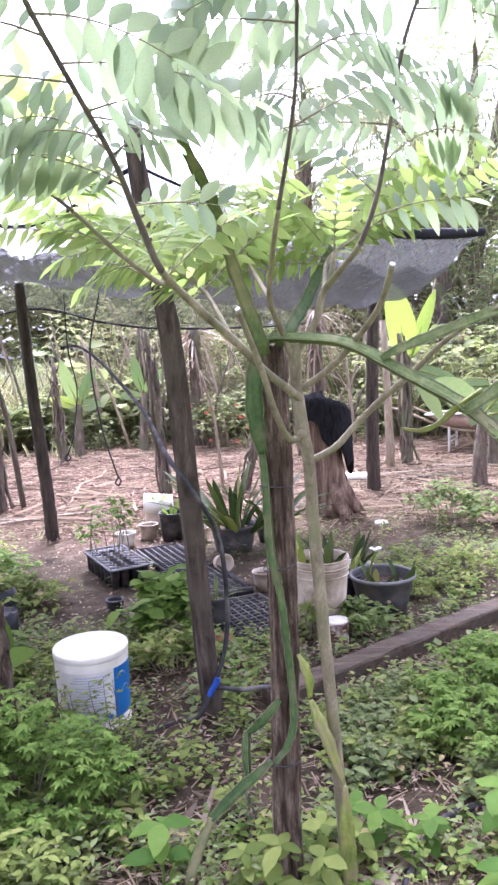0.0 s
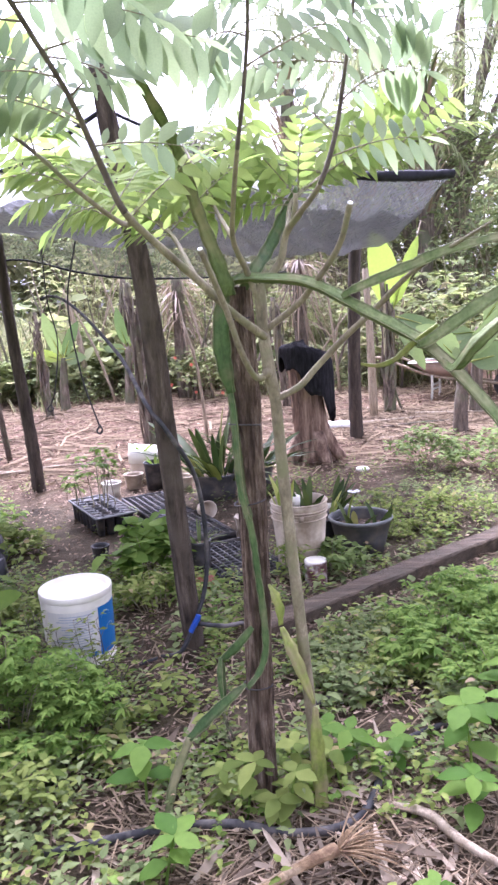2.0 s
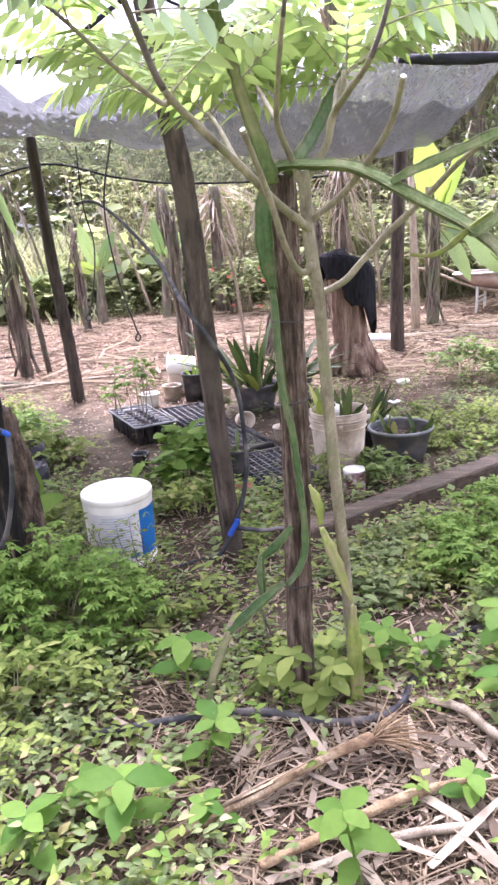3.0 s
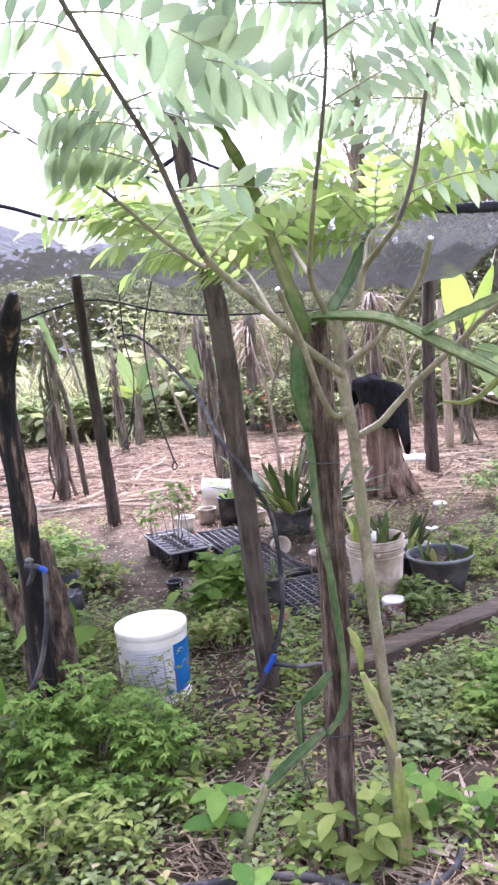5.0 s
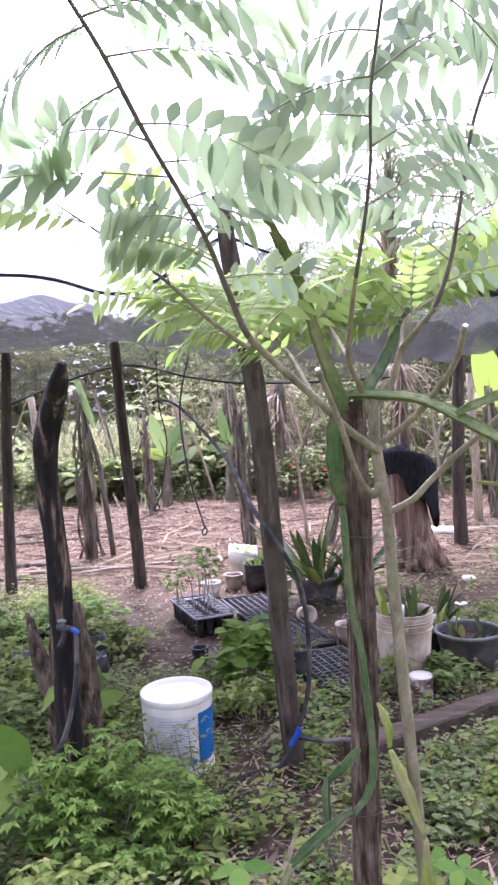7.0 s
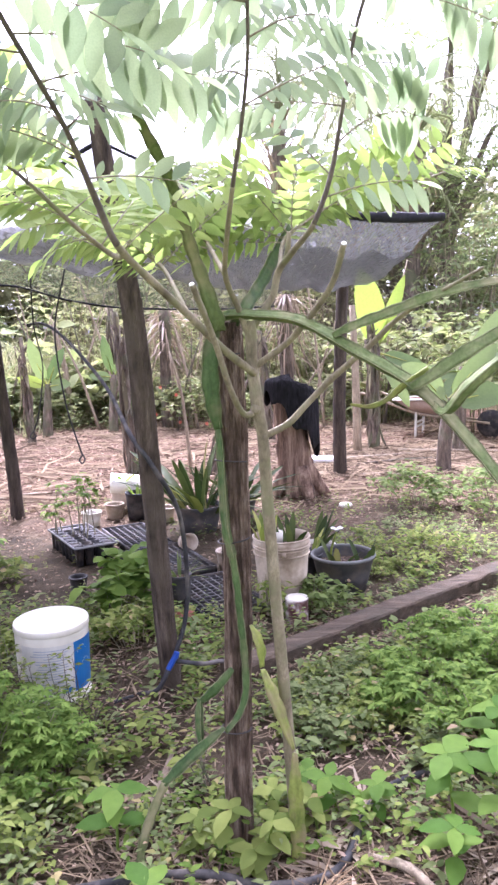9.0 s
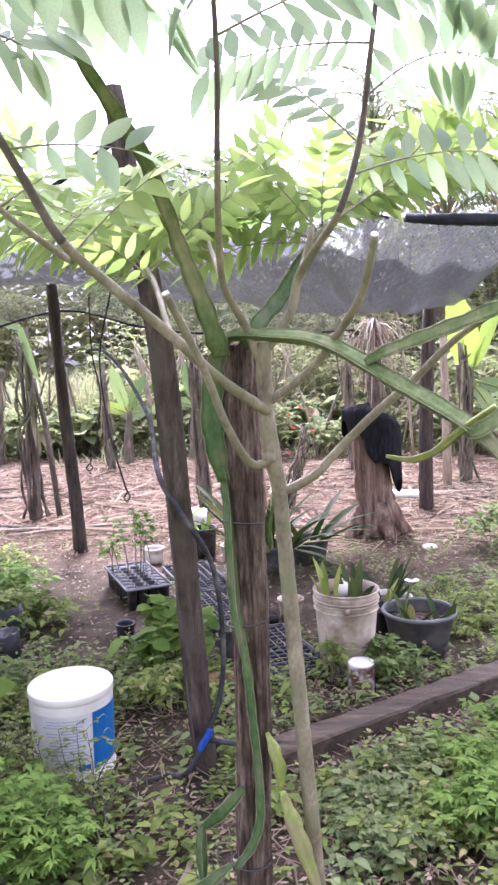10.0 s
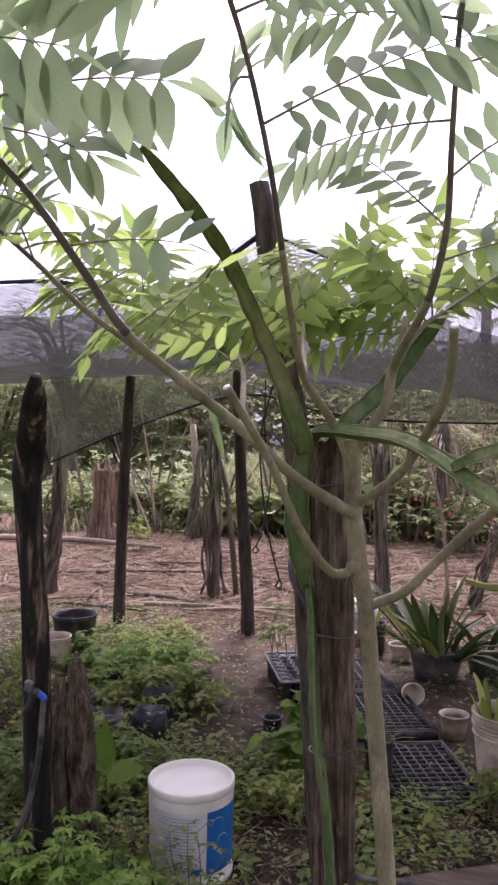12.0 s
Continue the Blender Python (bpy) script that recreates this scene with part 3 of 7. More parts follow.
def dead_trunk(x, y, h, lean, r, seed, label, strips=5):
    """A dead trunk grown of several thin stems wound round each other, splayed at the foot, with hanging strips."""
    rng = random.Random(seed)
    t = thing("dead_trunk", label, "dead trunk", "dead trunks", at=(x, y, 0))
    for k in range(4):
        a0 = 6.28 * k / 4 + rng.uniform(-0.4, 0.4)
        top = h * (1.0 if k == 0 else rng.uniform(0.8, 0.99))
        off = 0.25 * r if k == 0 else 0.75 * r
        line = []
        for m in range(8):
            q = m / 7
            z = -0.06 + (top + 0.06) * q
            a = a0 + 1.6 * q + rng.uniform(-0.3, 0.3)
            o = rng.uniform(0.55, 1.5) * off * (1.0 + (0.4 if k else 0.2) * max(0.0, 0.15 - q) / 0.15)
            line.append((x + lean * z / h + o * math.cos(a), y + 0.05 * q + o * math.sin(a), z))
        w = r * (0.62 if k == 0 else rng.uniform(0.26, 0.42))
        s = Sheet()
        tube(s, line, [w * 1.15, w, w * 1.1, w, w * rng.uniform(0.7, 0.95)], 9, 30, 0.2, seed + k, profile=[1.0, 0.78, 1.12, 0.9, 0.82])
        part("stem", s, M["dead_trunk"], t)
    for k in range(5):
        a0 = rng.uniform(0, 6.28)
        q = Sheet()
        out = rng.uniform(1.1, 2.2)
        vine = []
        for m in range(9):
            zz = h * (0.02 + 0.9 * m / 8)
            a = a0 + m * rng.uniform(0.1, 0.7)
            o = r * (1.1 + (out - 1) * math.exp(-m * 0.5)) + rng.uniform(-0.015, 0.035)
            vine.append((x + lean * zz / h + o * math.cos(a), y - 0.02 + o * math.sin(a), zz))
        tube(q, vine, [0.014, 0.01, 0.007], 6, 32, 0.15, k)
        part("vine", q, M["dead_trunk"], t, "dry vine winding up the trunk")
    for k in range(strips):
        a = rng.uniform(0, 6.28)
        q = Sheet()
        top = rng.uniform(0.55, 0.98) * h
        base = (x + lean * top / h + 0.6 * r * math.cos(a), y + 0.6 * r * math.sin(a), top)
        leaf(q, base, (0.04 * math.cos(a), 0.04 * math.sin(a), -1), (math.cos(a), math.sin(a), 0.2), rng.uniform(0.25, 0.6) * top, rng.uniform(0.03, 0.06), STRAP, 0.5, -0.08, 0.25, rng)
        part("bark_strip", q, M["pale_strip"], t, "hanging dry leaf strip")
    return t


vine_trunk = dead_trunk(-2.44, 6.85, 1.85, -0.03, 0.058, 21, "grey dead trunk wound with dry vines, standing on the mulch", 6)
rng = random.Random(33)
for dx, dz, ln in ((0.2, -0.6, 0.5), (-0.28, 0.1, 0.35)):
    s = Sheet()
    leaf(s, (-2.47, 6.8, 1.84), (dx, -0.1, dz), (0.2 * dx, -1, 0.5), ln, 0.075, STRAP, 0.35, 0.15, 0.12, rng)
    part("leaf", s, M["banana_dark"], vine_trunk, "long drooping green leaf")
dead_trunk(-3.95, 6.3, 1.7, 0.08, 0.07, 22, "grey dead trunk with loose bark, standing on the mulch", 6)
dead_trunk(-0.86, 7.3, 1.72, -0.1, 0.05, 23, "dark bent dead trunk standing behind the posts", 3)
dead_trunk(-1.75, 12.6, 2.0, 0.0, 0.07, 24, "grey dead trunk with hanging dry strips behind the posts", 6)
dead_trunk(-2.6, 10.2, 1.5, -0.1, 0.045, 25, "thin grey dead trunk in front of the bushes", 7)
dead_trunk(1.98, 8.57, 1.6, -0.05, 0.06, 26, "grey dead trunk beside the banana plants", 5)
dead_trunk(0.75, 9.6, 1.5, -0.1, 0.05, 27, "thin grey dead trunk behind the old stump", 4)
dead_trunk(0.0, 7.3, 0.8, 0.16, 0.04, 28, "short bent dead trunk among the potted plants", 4)
dead_trunk(-4.7, 11.2, 1.5, 0.1, 0.06, 29, "thin grey dead trunk in front of the bushes", 4)


def build_far_stump():
    s = Sheet()
    tube(s, [(-5.87, 10.4, -0.08), (-5.87, 10.4, 0.2), (-5.85, 10.4, 0.7), (-5.85, 10.4, 1.1)], [0.34, 0.25, 0.215, 0.225], 30, 20, 0.1, 31, profile=[1.0, 0.84, 1.08, 0.95, 0.8, 1.06, 0.92, 1.1, 0.88, 1.0])
    for k, (dx, h) in enumerate([(-0.16, 1.2), (0.05, 1.27), (0.2, 1.19)]):
        tube(s, [(-5.85 + dx, 10.35, 1.05), (-5.85 + dx, 10.35, h)], [0.08, 0.02], 6, 4, 0.25, k)
    whole("tall_stump", s, M["stump"], "tall broken reddish tree stump before the bushes", "stump")


build_far_stump()


def stick(name, pts, radii, mat, label, category="stick", group="", sides=7, rough=0.06, seed=1):
    s = Sheet()
    tube(s, pts, radii, sides, None, rough, seed)
    return whole(name, s, mat, label, category, group)


stick("stake", [(-2.43, 12.3, -0.1), (-2.52, 12.3, 1.0), (-2.68, 12.3, 1.72)], [0.055, 0.05, 0.04], M["pale_stick"], "pale peeled stake standing in the mulch", "stake", "pale stakes")
stick("stake", [(1.72, 8.35, -0.1), (1.7, 8.33, 0.9), (1.66, 8.3, 1.75)], [0.05, 0.045, 0.035], M["pale_stick"], "pale peeled stake beside the bananas", "stake", "pale stakes")
stick("stake", [(-0.24, 7.25, -0.05), (-0.3, 7.25, 0.8), (-0.42, 7.25, 1.3)], [0.018, 0.015, 0.01], M["pale_stick"], "thin pale stake in front of the flowers", "stake", "pale stakes")
stick("stake", [(-2.24, 6.95, -0.05), (-2.3, 6.95, 0.6), (-2.37, 6.95, 1.1), (-2.55, 6.9, 1.75)], [0.03, 0.028, 0.02], M["dead_trunk"], "bent grey stick beside the dead trunk", "stick")
stick("stake", [(-5.1, 12.7, -0.1), (-5.3, 12.7, 0.8), (-5.42, 12.7, 1.9)], [0.11, 0.075, 0.06], M["pale_stick"], "thick pale stake by the bushes", "stake", "pale stakes")


# ---- shade net ----
NEAR = [(-4.2, 3.1, 2.1), (-2.6, 2.5, 2.08), (-1.19, 2.3, 2.04), (-0.7, 2.28, 1.935), (-0.29, 2.2, 2.1), (0.0, 2.3, 1.99), (0.5, 2.37, 1.87), (0.95, 2.45, 1.86)]
FAR = [(-4.4, 5.3, 2.02), (-2.62, 5.45, 2.06), (-1.69, 5.5, 2.09), (-0.65, 5.8, 1.97), (0.3, 6.3, 1.86), (0.8, 6.65, 1.86), (1.4, 6.95, 1.94)]
HEM = [(-3.36, 5.42, 1.32), (-2.64, 5.47, 1.6), (-1.69, 5.56, 1.88), (-1.1, 5.7, 1.76), (-0.65, 5.8, 1.69), (0.11, 6.3, 1.68), (0.62, 6.55, 1.7)]
DROP = [(-3.5, 5.36, 2.0), (-2.62, 5.45, 2.04), (-1.69, 5.5, 2.07), (-1.1, 5.65, 2.0), (-0.65, 5.8, 1.95), (0.0, 6.15, 1.89), (0.6, 6.5, 1.84)]


def build_net():
    t = thing("shade_net", "sagging black shade net stretched over the posts", "shade net", at=(-0.3, 4, 2.0))
    nu, nv = 110, 40
    a, b = smooth_path(NEAR, nu), smooth_path(FAR, nu)
    s = Sheet()
    for j in range(nv + 1):
        v = j / nv
        for i in range(nu + 1):
            p = a[i] * (1 - v) + b[i] * v
            sag = 0.10 * math.sin(math.pi * v) * (0.6 + 0.4 * math.sin(i * 0.13 + 0.6))
            fold = 0.026 * math.sin(i * 0.55 + 3 * noise.noise(Vector((v * 2, i * 0.05, 0)))) * math.sin(math.pi * (0.1 + 0.8 * v))
            s.v.append((p[0], p[1], p[2] - sag + fold + 0.02 * noise.noise(Vector((p[0] * 2, p[1] * 2, 5)))))
    w = nu + 1
    s.f = [(j * w + i, j * w + i + 1, (j + 1) * w + i + 1, (j + 1) * w + i) for j in range(nv) for i in range(nu)]
    part("roof_cloth", s, M["net"], t)
    d, lap_rows = Sheet(), int(nv * 0.86)
    for j in range(lap_rows + 1):
        for i in range(nu + 1):
            x, y, z = s.v[(nv - j) * w + i]
            lap = 0.02 + 0.012 * math.sin(i * 0.9 + 2 * noise.noise(Vector((x * 1.5, y * 1.5, 8))))
            ragged = 0.03 * noise.noise(Vector((x * 1.3, 2.0, 4))) * j / lap_rows
            d.v.append((x, y + ragged, z - lap))
    d.f = [(j * w + i, j * w + i + 1, (j + 1) * w + i + 1, (j + 1) * w + i) for j in range(lap_rows) for i in range(nu)]
    part("second_layer", d, M["net_double"], t, "doubled back part of the net")
    s = Sheet()
    top = smooth_path(DROP, 80)
    hem = smooth_path(HEM, 80)
    for j in range(11):
        v = j / 10
        for i in range(81):
            p = top[i] * (1 - v) + hem[i] * v
            s.v.append((p[0], p[1] + 0.03 * math.sin(i * 0.7) * v + 0.02 * noise.noise(Vector((p[0] * 3, p[2] * 3, 2))), p[2]))
    s.f = [(j * 81 + i, j * 81 + i + 1, (j + 1) * 81 + i + 1, (j + 1) * 81 + i) for j in range(10) for i in range(80)]
    part("hanging_edge", s, M["valance"], t, "thin olive-looking hanging back edge")
    s = Sheet()
    tube(s, HEM, [0.009] * 3, 5, 60)
    part("hem", s, M["net_hem"], t)
    s = Sheet()
    tube(s, NEAR[:5], [0.008] * 3, 6, 40, 0.1)
    part("edge_rope", s, M["net_hem"], t)
    s = Sheet()
    tube(s, [(0.55, 2.365, 1.865), (0.65, 2.38, 1.862), (0.8, 2.41, 1.858), (0.96, 2.45, 1.865)], [0.012, 0.018, 0.021, 0.016], 9, 30, 0.15)
    part("rolled_edge", s, M["net_hem"], t, "rolled-up black net edge")
    s = Sheet()
    tube(s, NEAR[4:7], [0.005] * 3, 6, 40, 0.2)
    part("edge_rope", s, M["net_hem"], t)


build_net()


# ---- support pole and cactus ----
def build_pole():
    s = Sheet()
    tube(s, [(0.098, 1.5, -0.15), (0.1, 1.5, 0.2), (0.112, 1.495, 0.6), (0.116, 1.48, 0.95), (0.112, 1.45, 1.25), (0.11, 1.43, 1.475)],
         [0.039, 0.038, 0.0365, 0.0365, 0.0375, 0.038, 0.036], 45, 110, 0.045, 41, profile=[1.02, 0.9, 1.05, 0.96, 1.0, 0.88, 1.04, 0.98, 1.0, 0.93, 1.02, 1.05, 0.95, 1.0, 1.04, 0.9, 0.97, 1.03, 1.0, 0.94, 1.06, 1.01, 0.92])
    t = thing("support_pole", "weathered wooden pole holding up the climbing cactus", "pole", at=(0.1, 1.5, 0))
    part("pole", s, M["pole"], t)
    for z, r in ((0.905, 0.042), (1.12, 0.041), (0.36, 0.043), (1.4, 0.04)):
        s = Sheet()
        k = np.interp(z, [0.2, 0.6, 0.95, 1.25, 1.475], [0, 1, 2, 3, 4])
        cx, cy = np.interp(k, range(5), [0.1, 0.112, 0.116, 0.112, 0.11]), np.interp(k, range(5), [1.5, 1.495, 1.48, 1.45, 1.43])
        tube(s, [(cx - 0.006 + r * math.cos(w), cy + r * math.sin(w), z + 0.006 * math.sin(w + z * 9)) for w in np.linspace(0, 6.4, 16)], [0.002] * 2, 6, 40)
        part("tie", s, M["tie"], t, "dark wire tie")


build_pole()

TRI = [1.0, 0.6, 0.42, 0.6, 1.0, 0.6, 0.42, 0.6, 1.0, 0.6, 0.42, 0.6]


def cactus_stem(t, name, pts, radii, mat, seed, wave=0.24):
    """A three-winged stem whose corners swell and shrink along it."""
    s = Sheet()
    n = max(14, int(26 * sum((Vector(a) - Vector(b)).length for a, b in zip(pts, pts[1:])) / 0.3))
    p = smooth_path(pts, n)
    r = np.interp(np.linspace(0, 1, n + 1), np.linspace(0, 1, len(radii)), radii)
    tt, a, b = frames_along(p)
    verts, faces = [], []
    for k in range(n + 1):
        scallop = 1 + wave * abs(math.sin(k * 0.62 + seed)) 
        for c in range(12):
            w = 2 * math.pi * c / 12 + seed
            q = TRI[c] * (scallop if TRI[c] > 0.9 else 1)
            verts.append(p[k] + r[k] * q * (math.cos(w) * a[k] + math.sin(w) * b[k]))
    for k in range(n):
        for c in range(12):
            d = (c + 1) % 12
            faces.append((k * 12 + c, k * 12 + d, (k + 1) * 12 + d, (k + 1) * 12 + c))
    faces += [tuple(reversed(range(12))), tuple(n * 12 + c for c in range(12))]
    s.add(verts, faces)
    ob = part(name, s, mat, t)
    if mat in (M["cactus"], M["cactus_pale"]):
        e = Sheet()
        for c in (0, 4, 8):
            w = 2 * math.pi * c / 12 + seed
            line = [p[k] + r[k] * (1 + wave * abs(math.sin(k * 0.62 + seed))) * (math.cos(w) * a[k] + math.sin(w) * b[k]) for k in range(n + 1)]
            tube(e, line, [0.001, 0.0012, 0.0009], 4, n, caps=False)
        part("rib", e, M["rib"], ob, "corky pale edge")
    return ob


def build_cactus():
    t = thing("climbing_cactus", "green three-sided climbing cactus tied to the wooden pole", "cactus", at=(0.08, 1.46, 0))
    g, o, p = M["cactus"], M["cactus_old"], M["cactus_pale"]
    cactus_stem(t, "stem", [(0.07, 1.425, 0.39), (0.108, 1.435, 0.435), (0.129, 1.44, 0.5), (0.128, 1.44, 0.61), (0.121, 1.44, 0.7), (0.114, 1.44, 0.8), (0.104, 1.44, 0.88)], [0.006, 0.0085, 0.0095, 0.0095, 0.0095, 0.0095, 0.009], g, 0.4)
    cactus_stem(t, "stem", [(0.104, 1.44, 0.87), (0.092, 1.44, 0.95), (0.088, 1.44, 1.06), (0.086, 1.435, 1.16), (0.08, 1.43, 1.23)], [0.011, 0.0135, 0.0135, 0.0135, 0.011], g, 1.2)
    cactus_stem(t, "stem", [(0.078, 1.425, 1.21), (0.066, 1.415, 1.28), (0.062, 1.41, 1.35), (0.07, 1.41, 1.43), (0.08, 1.41, 1.46)], [0.011, 0.02, 0.0215, 0.018, 0.012], g, 2.2)
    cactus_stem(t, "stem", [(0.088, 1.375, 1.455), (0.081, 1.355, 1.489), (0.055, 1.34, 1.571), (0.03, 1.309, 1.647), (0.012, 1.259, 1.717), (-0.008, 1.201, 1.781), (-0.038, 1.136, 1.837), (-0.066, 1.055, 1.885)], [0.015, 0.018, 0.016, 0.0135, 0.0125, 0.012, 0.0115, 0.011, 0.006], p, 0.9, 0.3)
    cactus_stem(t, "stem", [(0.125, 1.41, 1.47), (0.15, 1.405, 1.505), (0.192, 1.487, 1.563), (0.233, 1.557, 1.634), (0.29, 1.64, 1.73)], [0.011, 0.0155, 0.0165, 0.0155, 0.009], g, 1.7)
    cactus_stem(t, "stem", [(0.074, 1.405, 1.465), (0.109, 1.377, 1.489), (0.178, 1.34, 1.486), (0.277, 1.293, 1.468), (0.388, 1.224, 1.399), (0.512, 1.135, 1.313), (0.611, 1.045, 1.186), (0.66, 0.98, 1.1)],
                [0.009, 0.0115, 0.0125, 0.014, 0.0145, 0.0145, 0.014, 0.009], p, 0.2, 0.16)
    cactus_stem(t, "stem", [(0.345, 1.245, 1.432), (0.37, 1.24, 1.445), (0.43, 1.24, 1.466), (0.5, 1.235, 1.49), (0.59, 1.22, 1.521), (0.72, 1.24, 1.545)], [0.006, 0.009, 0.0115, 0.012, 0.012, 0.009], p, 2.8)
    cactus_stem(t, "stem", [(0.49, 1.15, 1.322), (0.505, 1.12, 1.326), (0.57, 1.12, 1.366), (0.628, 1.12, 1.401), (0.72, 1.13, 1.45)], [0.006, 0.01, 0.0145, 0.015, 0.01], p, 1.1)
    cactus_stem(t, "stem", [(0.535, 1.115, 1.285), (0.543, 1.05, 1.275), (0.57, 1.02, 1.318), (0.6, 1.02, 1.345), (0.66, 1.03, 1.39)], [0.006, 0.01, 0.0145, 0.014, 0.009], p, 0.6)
    cactus_stem(t, "stem", [(0.53, 1.13, 1.36), (0.475, 1.15, 1.321), (0.442, 1.15, 1.294), (0.406, 1.15, 1.282), (0.37, 1.17, 1.285)], [0.008, 0.008, 0.007, 0.006, 0.003], o, 1.4)
    cactus_stem(t, "stem", [(0.145, 1.445, 0.68), (0.158, 1.435, 0.65), (0.168, 1.435, 0.61), (0.17, 1.435, 0.565)], [0.004, 0.013, 0.014, 0.007], o, 2.0)
    cactus_stem(t, "stem", [(0.172, 1.44, 0.555), (0.19, 1.43, 0.5), (0.215, 1.425, 0.43), (0.249, 1.425, 0.33)], [0.007, 0.018, 0.018, 0.006], o, 0.5)
    cactus_stem(t, "stem", [(0.253, 1.425, 0.32), (0.252, 1.42, 0.22), (0.256, 1.42, 0.1), (0.258, 1.42, -0.04)], [0.007, 0.02, 0.021, 0.016], o, 1.0)
    cactus_stem(t, "stem", [(0.092, 1.445, 0.56), (0.06, 1.44, 0.525), (0.03, 1.44, 0.495), (0.005, 1.44, 0.475)], [0.008, 0.013, 0.013, 0.007], g, 0.1)
    cactus_stem(t, "stem", [(0.004, 1.44, 0.48), (0.0, 1.44, 0.42), (0.002, 1.44, 0.33)], [0.007, 0.012, 0.007], g, 1.9)
    cactus_stem(t, "stem", [(0.065, 1.42, 0.405), (0.02, 1.415, 0.37), (-0.045, 1.41, 0.315), (-0.1, 1.4, 0.265)], [0.006, 0.013, 0.015, 0.009], g, 2.5)
    # old stem, pale by itself, sharing the lit copy's colours
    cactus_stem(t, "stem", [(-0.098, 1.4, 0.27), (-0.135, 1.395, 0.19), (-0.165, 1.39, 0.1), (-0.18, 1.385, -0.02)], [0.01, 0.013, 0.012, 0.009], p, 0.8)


build_cactus()


# ---- sapling ----
BRANCHES = {
    "low_left": ([(0.176, 1.39, 1.253), (0.141, 1.343, 1.254), (0.108, 1.274, 1.326), (0.076, 1.212, 1.437), (0.036, 1.131, 1.547)], [0.0085, 0.0075, 0.007, 0.0065]),
    "left": ([(0.17, 1.375, 1.348), (0.095, 1.286, 1.412), (0.023, 1.228, 1.488), (-0.049, 1.165, 1.559), (-0.108, 1.092, 1.626), (-0.137, 1.01, 1.711), (-0.158, 0.911, 1.79), (-0.184, 0.79, 1.852), (-0.211, 0.66, 1.912), (-0.234, 0.528, 1.976), (-0.275, 0.4, 2.05), (-0.33, 0.28, 2.15)], [0.0105, 0.0095, 0.009, 0.0085, 0.0075, 0.0062, 0.0052, 0.0045, 0.004, 0.0035, 0.003, 0.0018]),
    "left_side": ([(-0.095, 1.105, 1.612), (-0.112, 1.14, 1.606), (-0.142, 1.156, 1.624), (-0.198, 1.114, 1.672), (-0.272, 1.089, 1.746), (-0.365, 1.07, 1.825), (-0.5, 1.035, 1.925)], [0.0065, 0.006, 0.0055, 0.0048, 0.0042, 0.0034, 0.0018]),
    "middle": ([(0.168, 1.385, 1.42), (0.137, 1.359, 1.503), (0.108, 1.284, 1.574), (0.113, 1.2, 1.651), (0.126, 1.108, 1.736), (0.142, 1.004, 1.82), (0.152, 0.889, 1.901), (0.15, 0.768, 1.983), (0.164, 0.644, 2.068), (0.18, 0.5, 2.18)], [0.0085, 0.008, 0.0065, 0.0055, 0.0048, 0.0038, 0.0033, 0.003, 0.0026, 0.0016]),
    "right": ([(0.168, 1.385, 1.455), (0.2, 1.382, 1.5), (0.223, 1.38, 1.537), (0.236, 1.366, 1.59), (0.266, 1.31, 1.629), (0.307, 1.253, 1.681), (0.338, 1.202, 1.772), (0.353, 1.127, 1.89), (0.373, 1.06, 2.029), (0.427, 0.975, 2.177), (0.457, 0.898, 2.338)], [0.0095, 0.0095, 0.009, 0.0085, 0.0075, 0.0062, 0.005, 0.0042, 0.0038, 0.0032, 0.0018]),
    "broken": ([(0.172, 1.385, 1.362), (0.249, 1.351, 1.418), (0.301, 1.285, 1.481), (0.341, 1.215, 1.549), (0.355, 1.146, 1.623)], [0.0085, 0.0078, 0.0072, 0.0068, 0.0066]),
    "low_right": ([(0.192, 1.395, 1.19), (0.252, 1.393, 1.22), (0.299, 1.389, 1.267), (0.358, 1.363, 1.329), (0.433, 1.32, 1.399), (0.517, 1.263, 1.482), (0.66, 1.17, 1.57)], [0.009, 0.0088, 0.0082, 0.0078, 0.0075, 0.006, 0.003]),
    "back": ([(0.108, 1.284, 1.574), (0.07, 1.4, 1.66), (0.03, 1.52, 1.76), (-0.01, 1.62, 1.86)], [0.006, 0.005, 0.004, 0.003]),
    "back_left": ([(0.023, 1.228, 1.488), (-0.06, 1.42, 1.63), (-0.2, 1.52, 1.72), (-0.48, 1.57, 1.8)], [0.006, 0.005, 0.004, 0.003]),
    "back_right": ([(0.236, 1.366, 1.59), (0.275, 1.5, 1.69), (0.42, 1.56, 1.76), (0.7, 1.58, 1.85)], [0.006, 0.005, 0.004, 0.003]),
    "right_stub": ([(0.25, 1.345, 1.61), (0.258, 1.34, 1.65), (0.26, 1.345, 1.675)], [0.0065, 0.006, 0.005]),
}


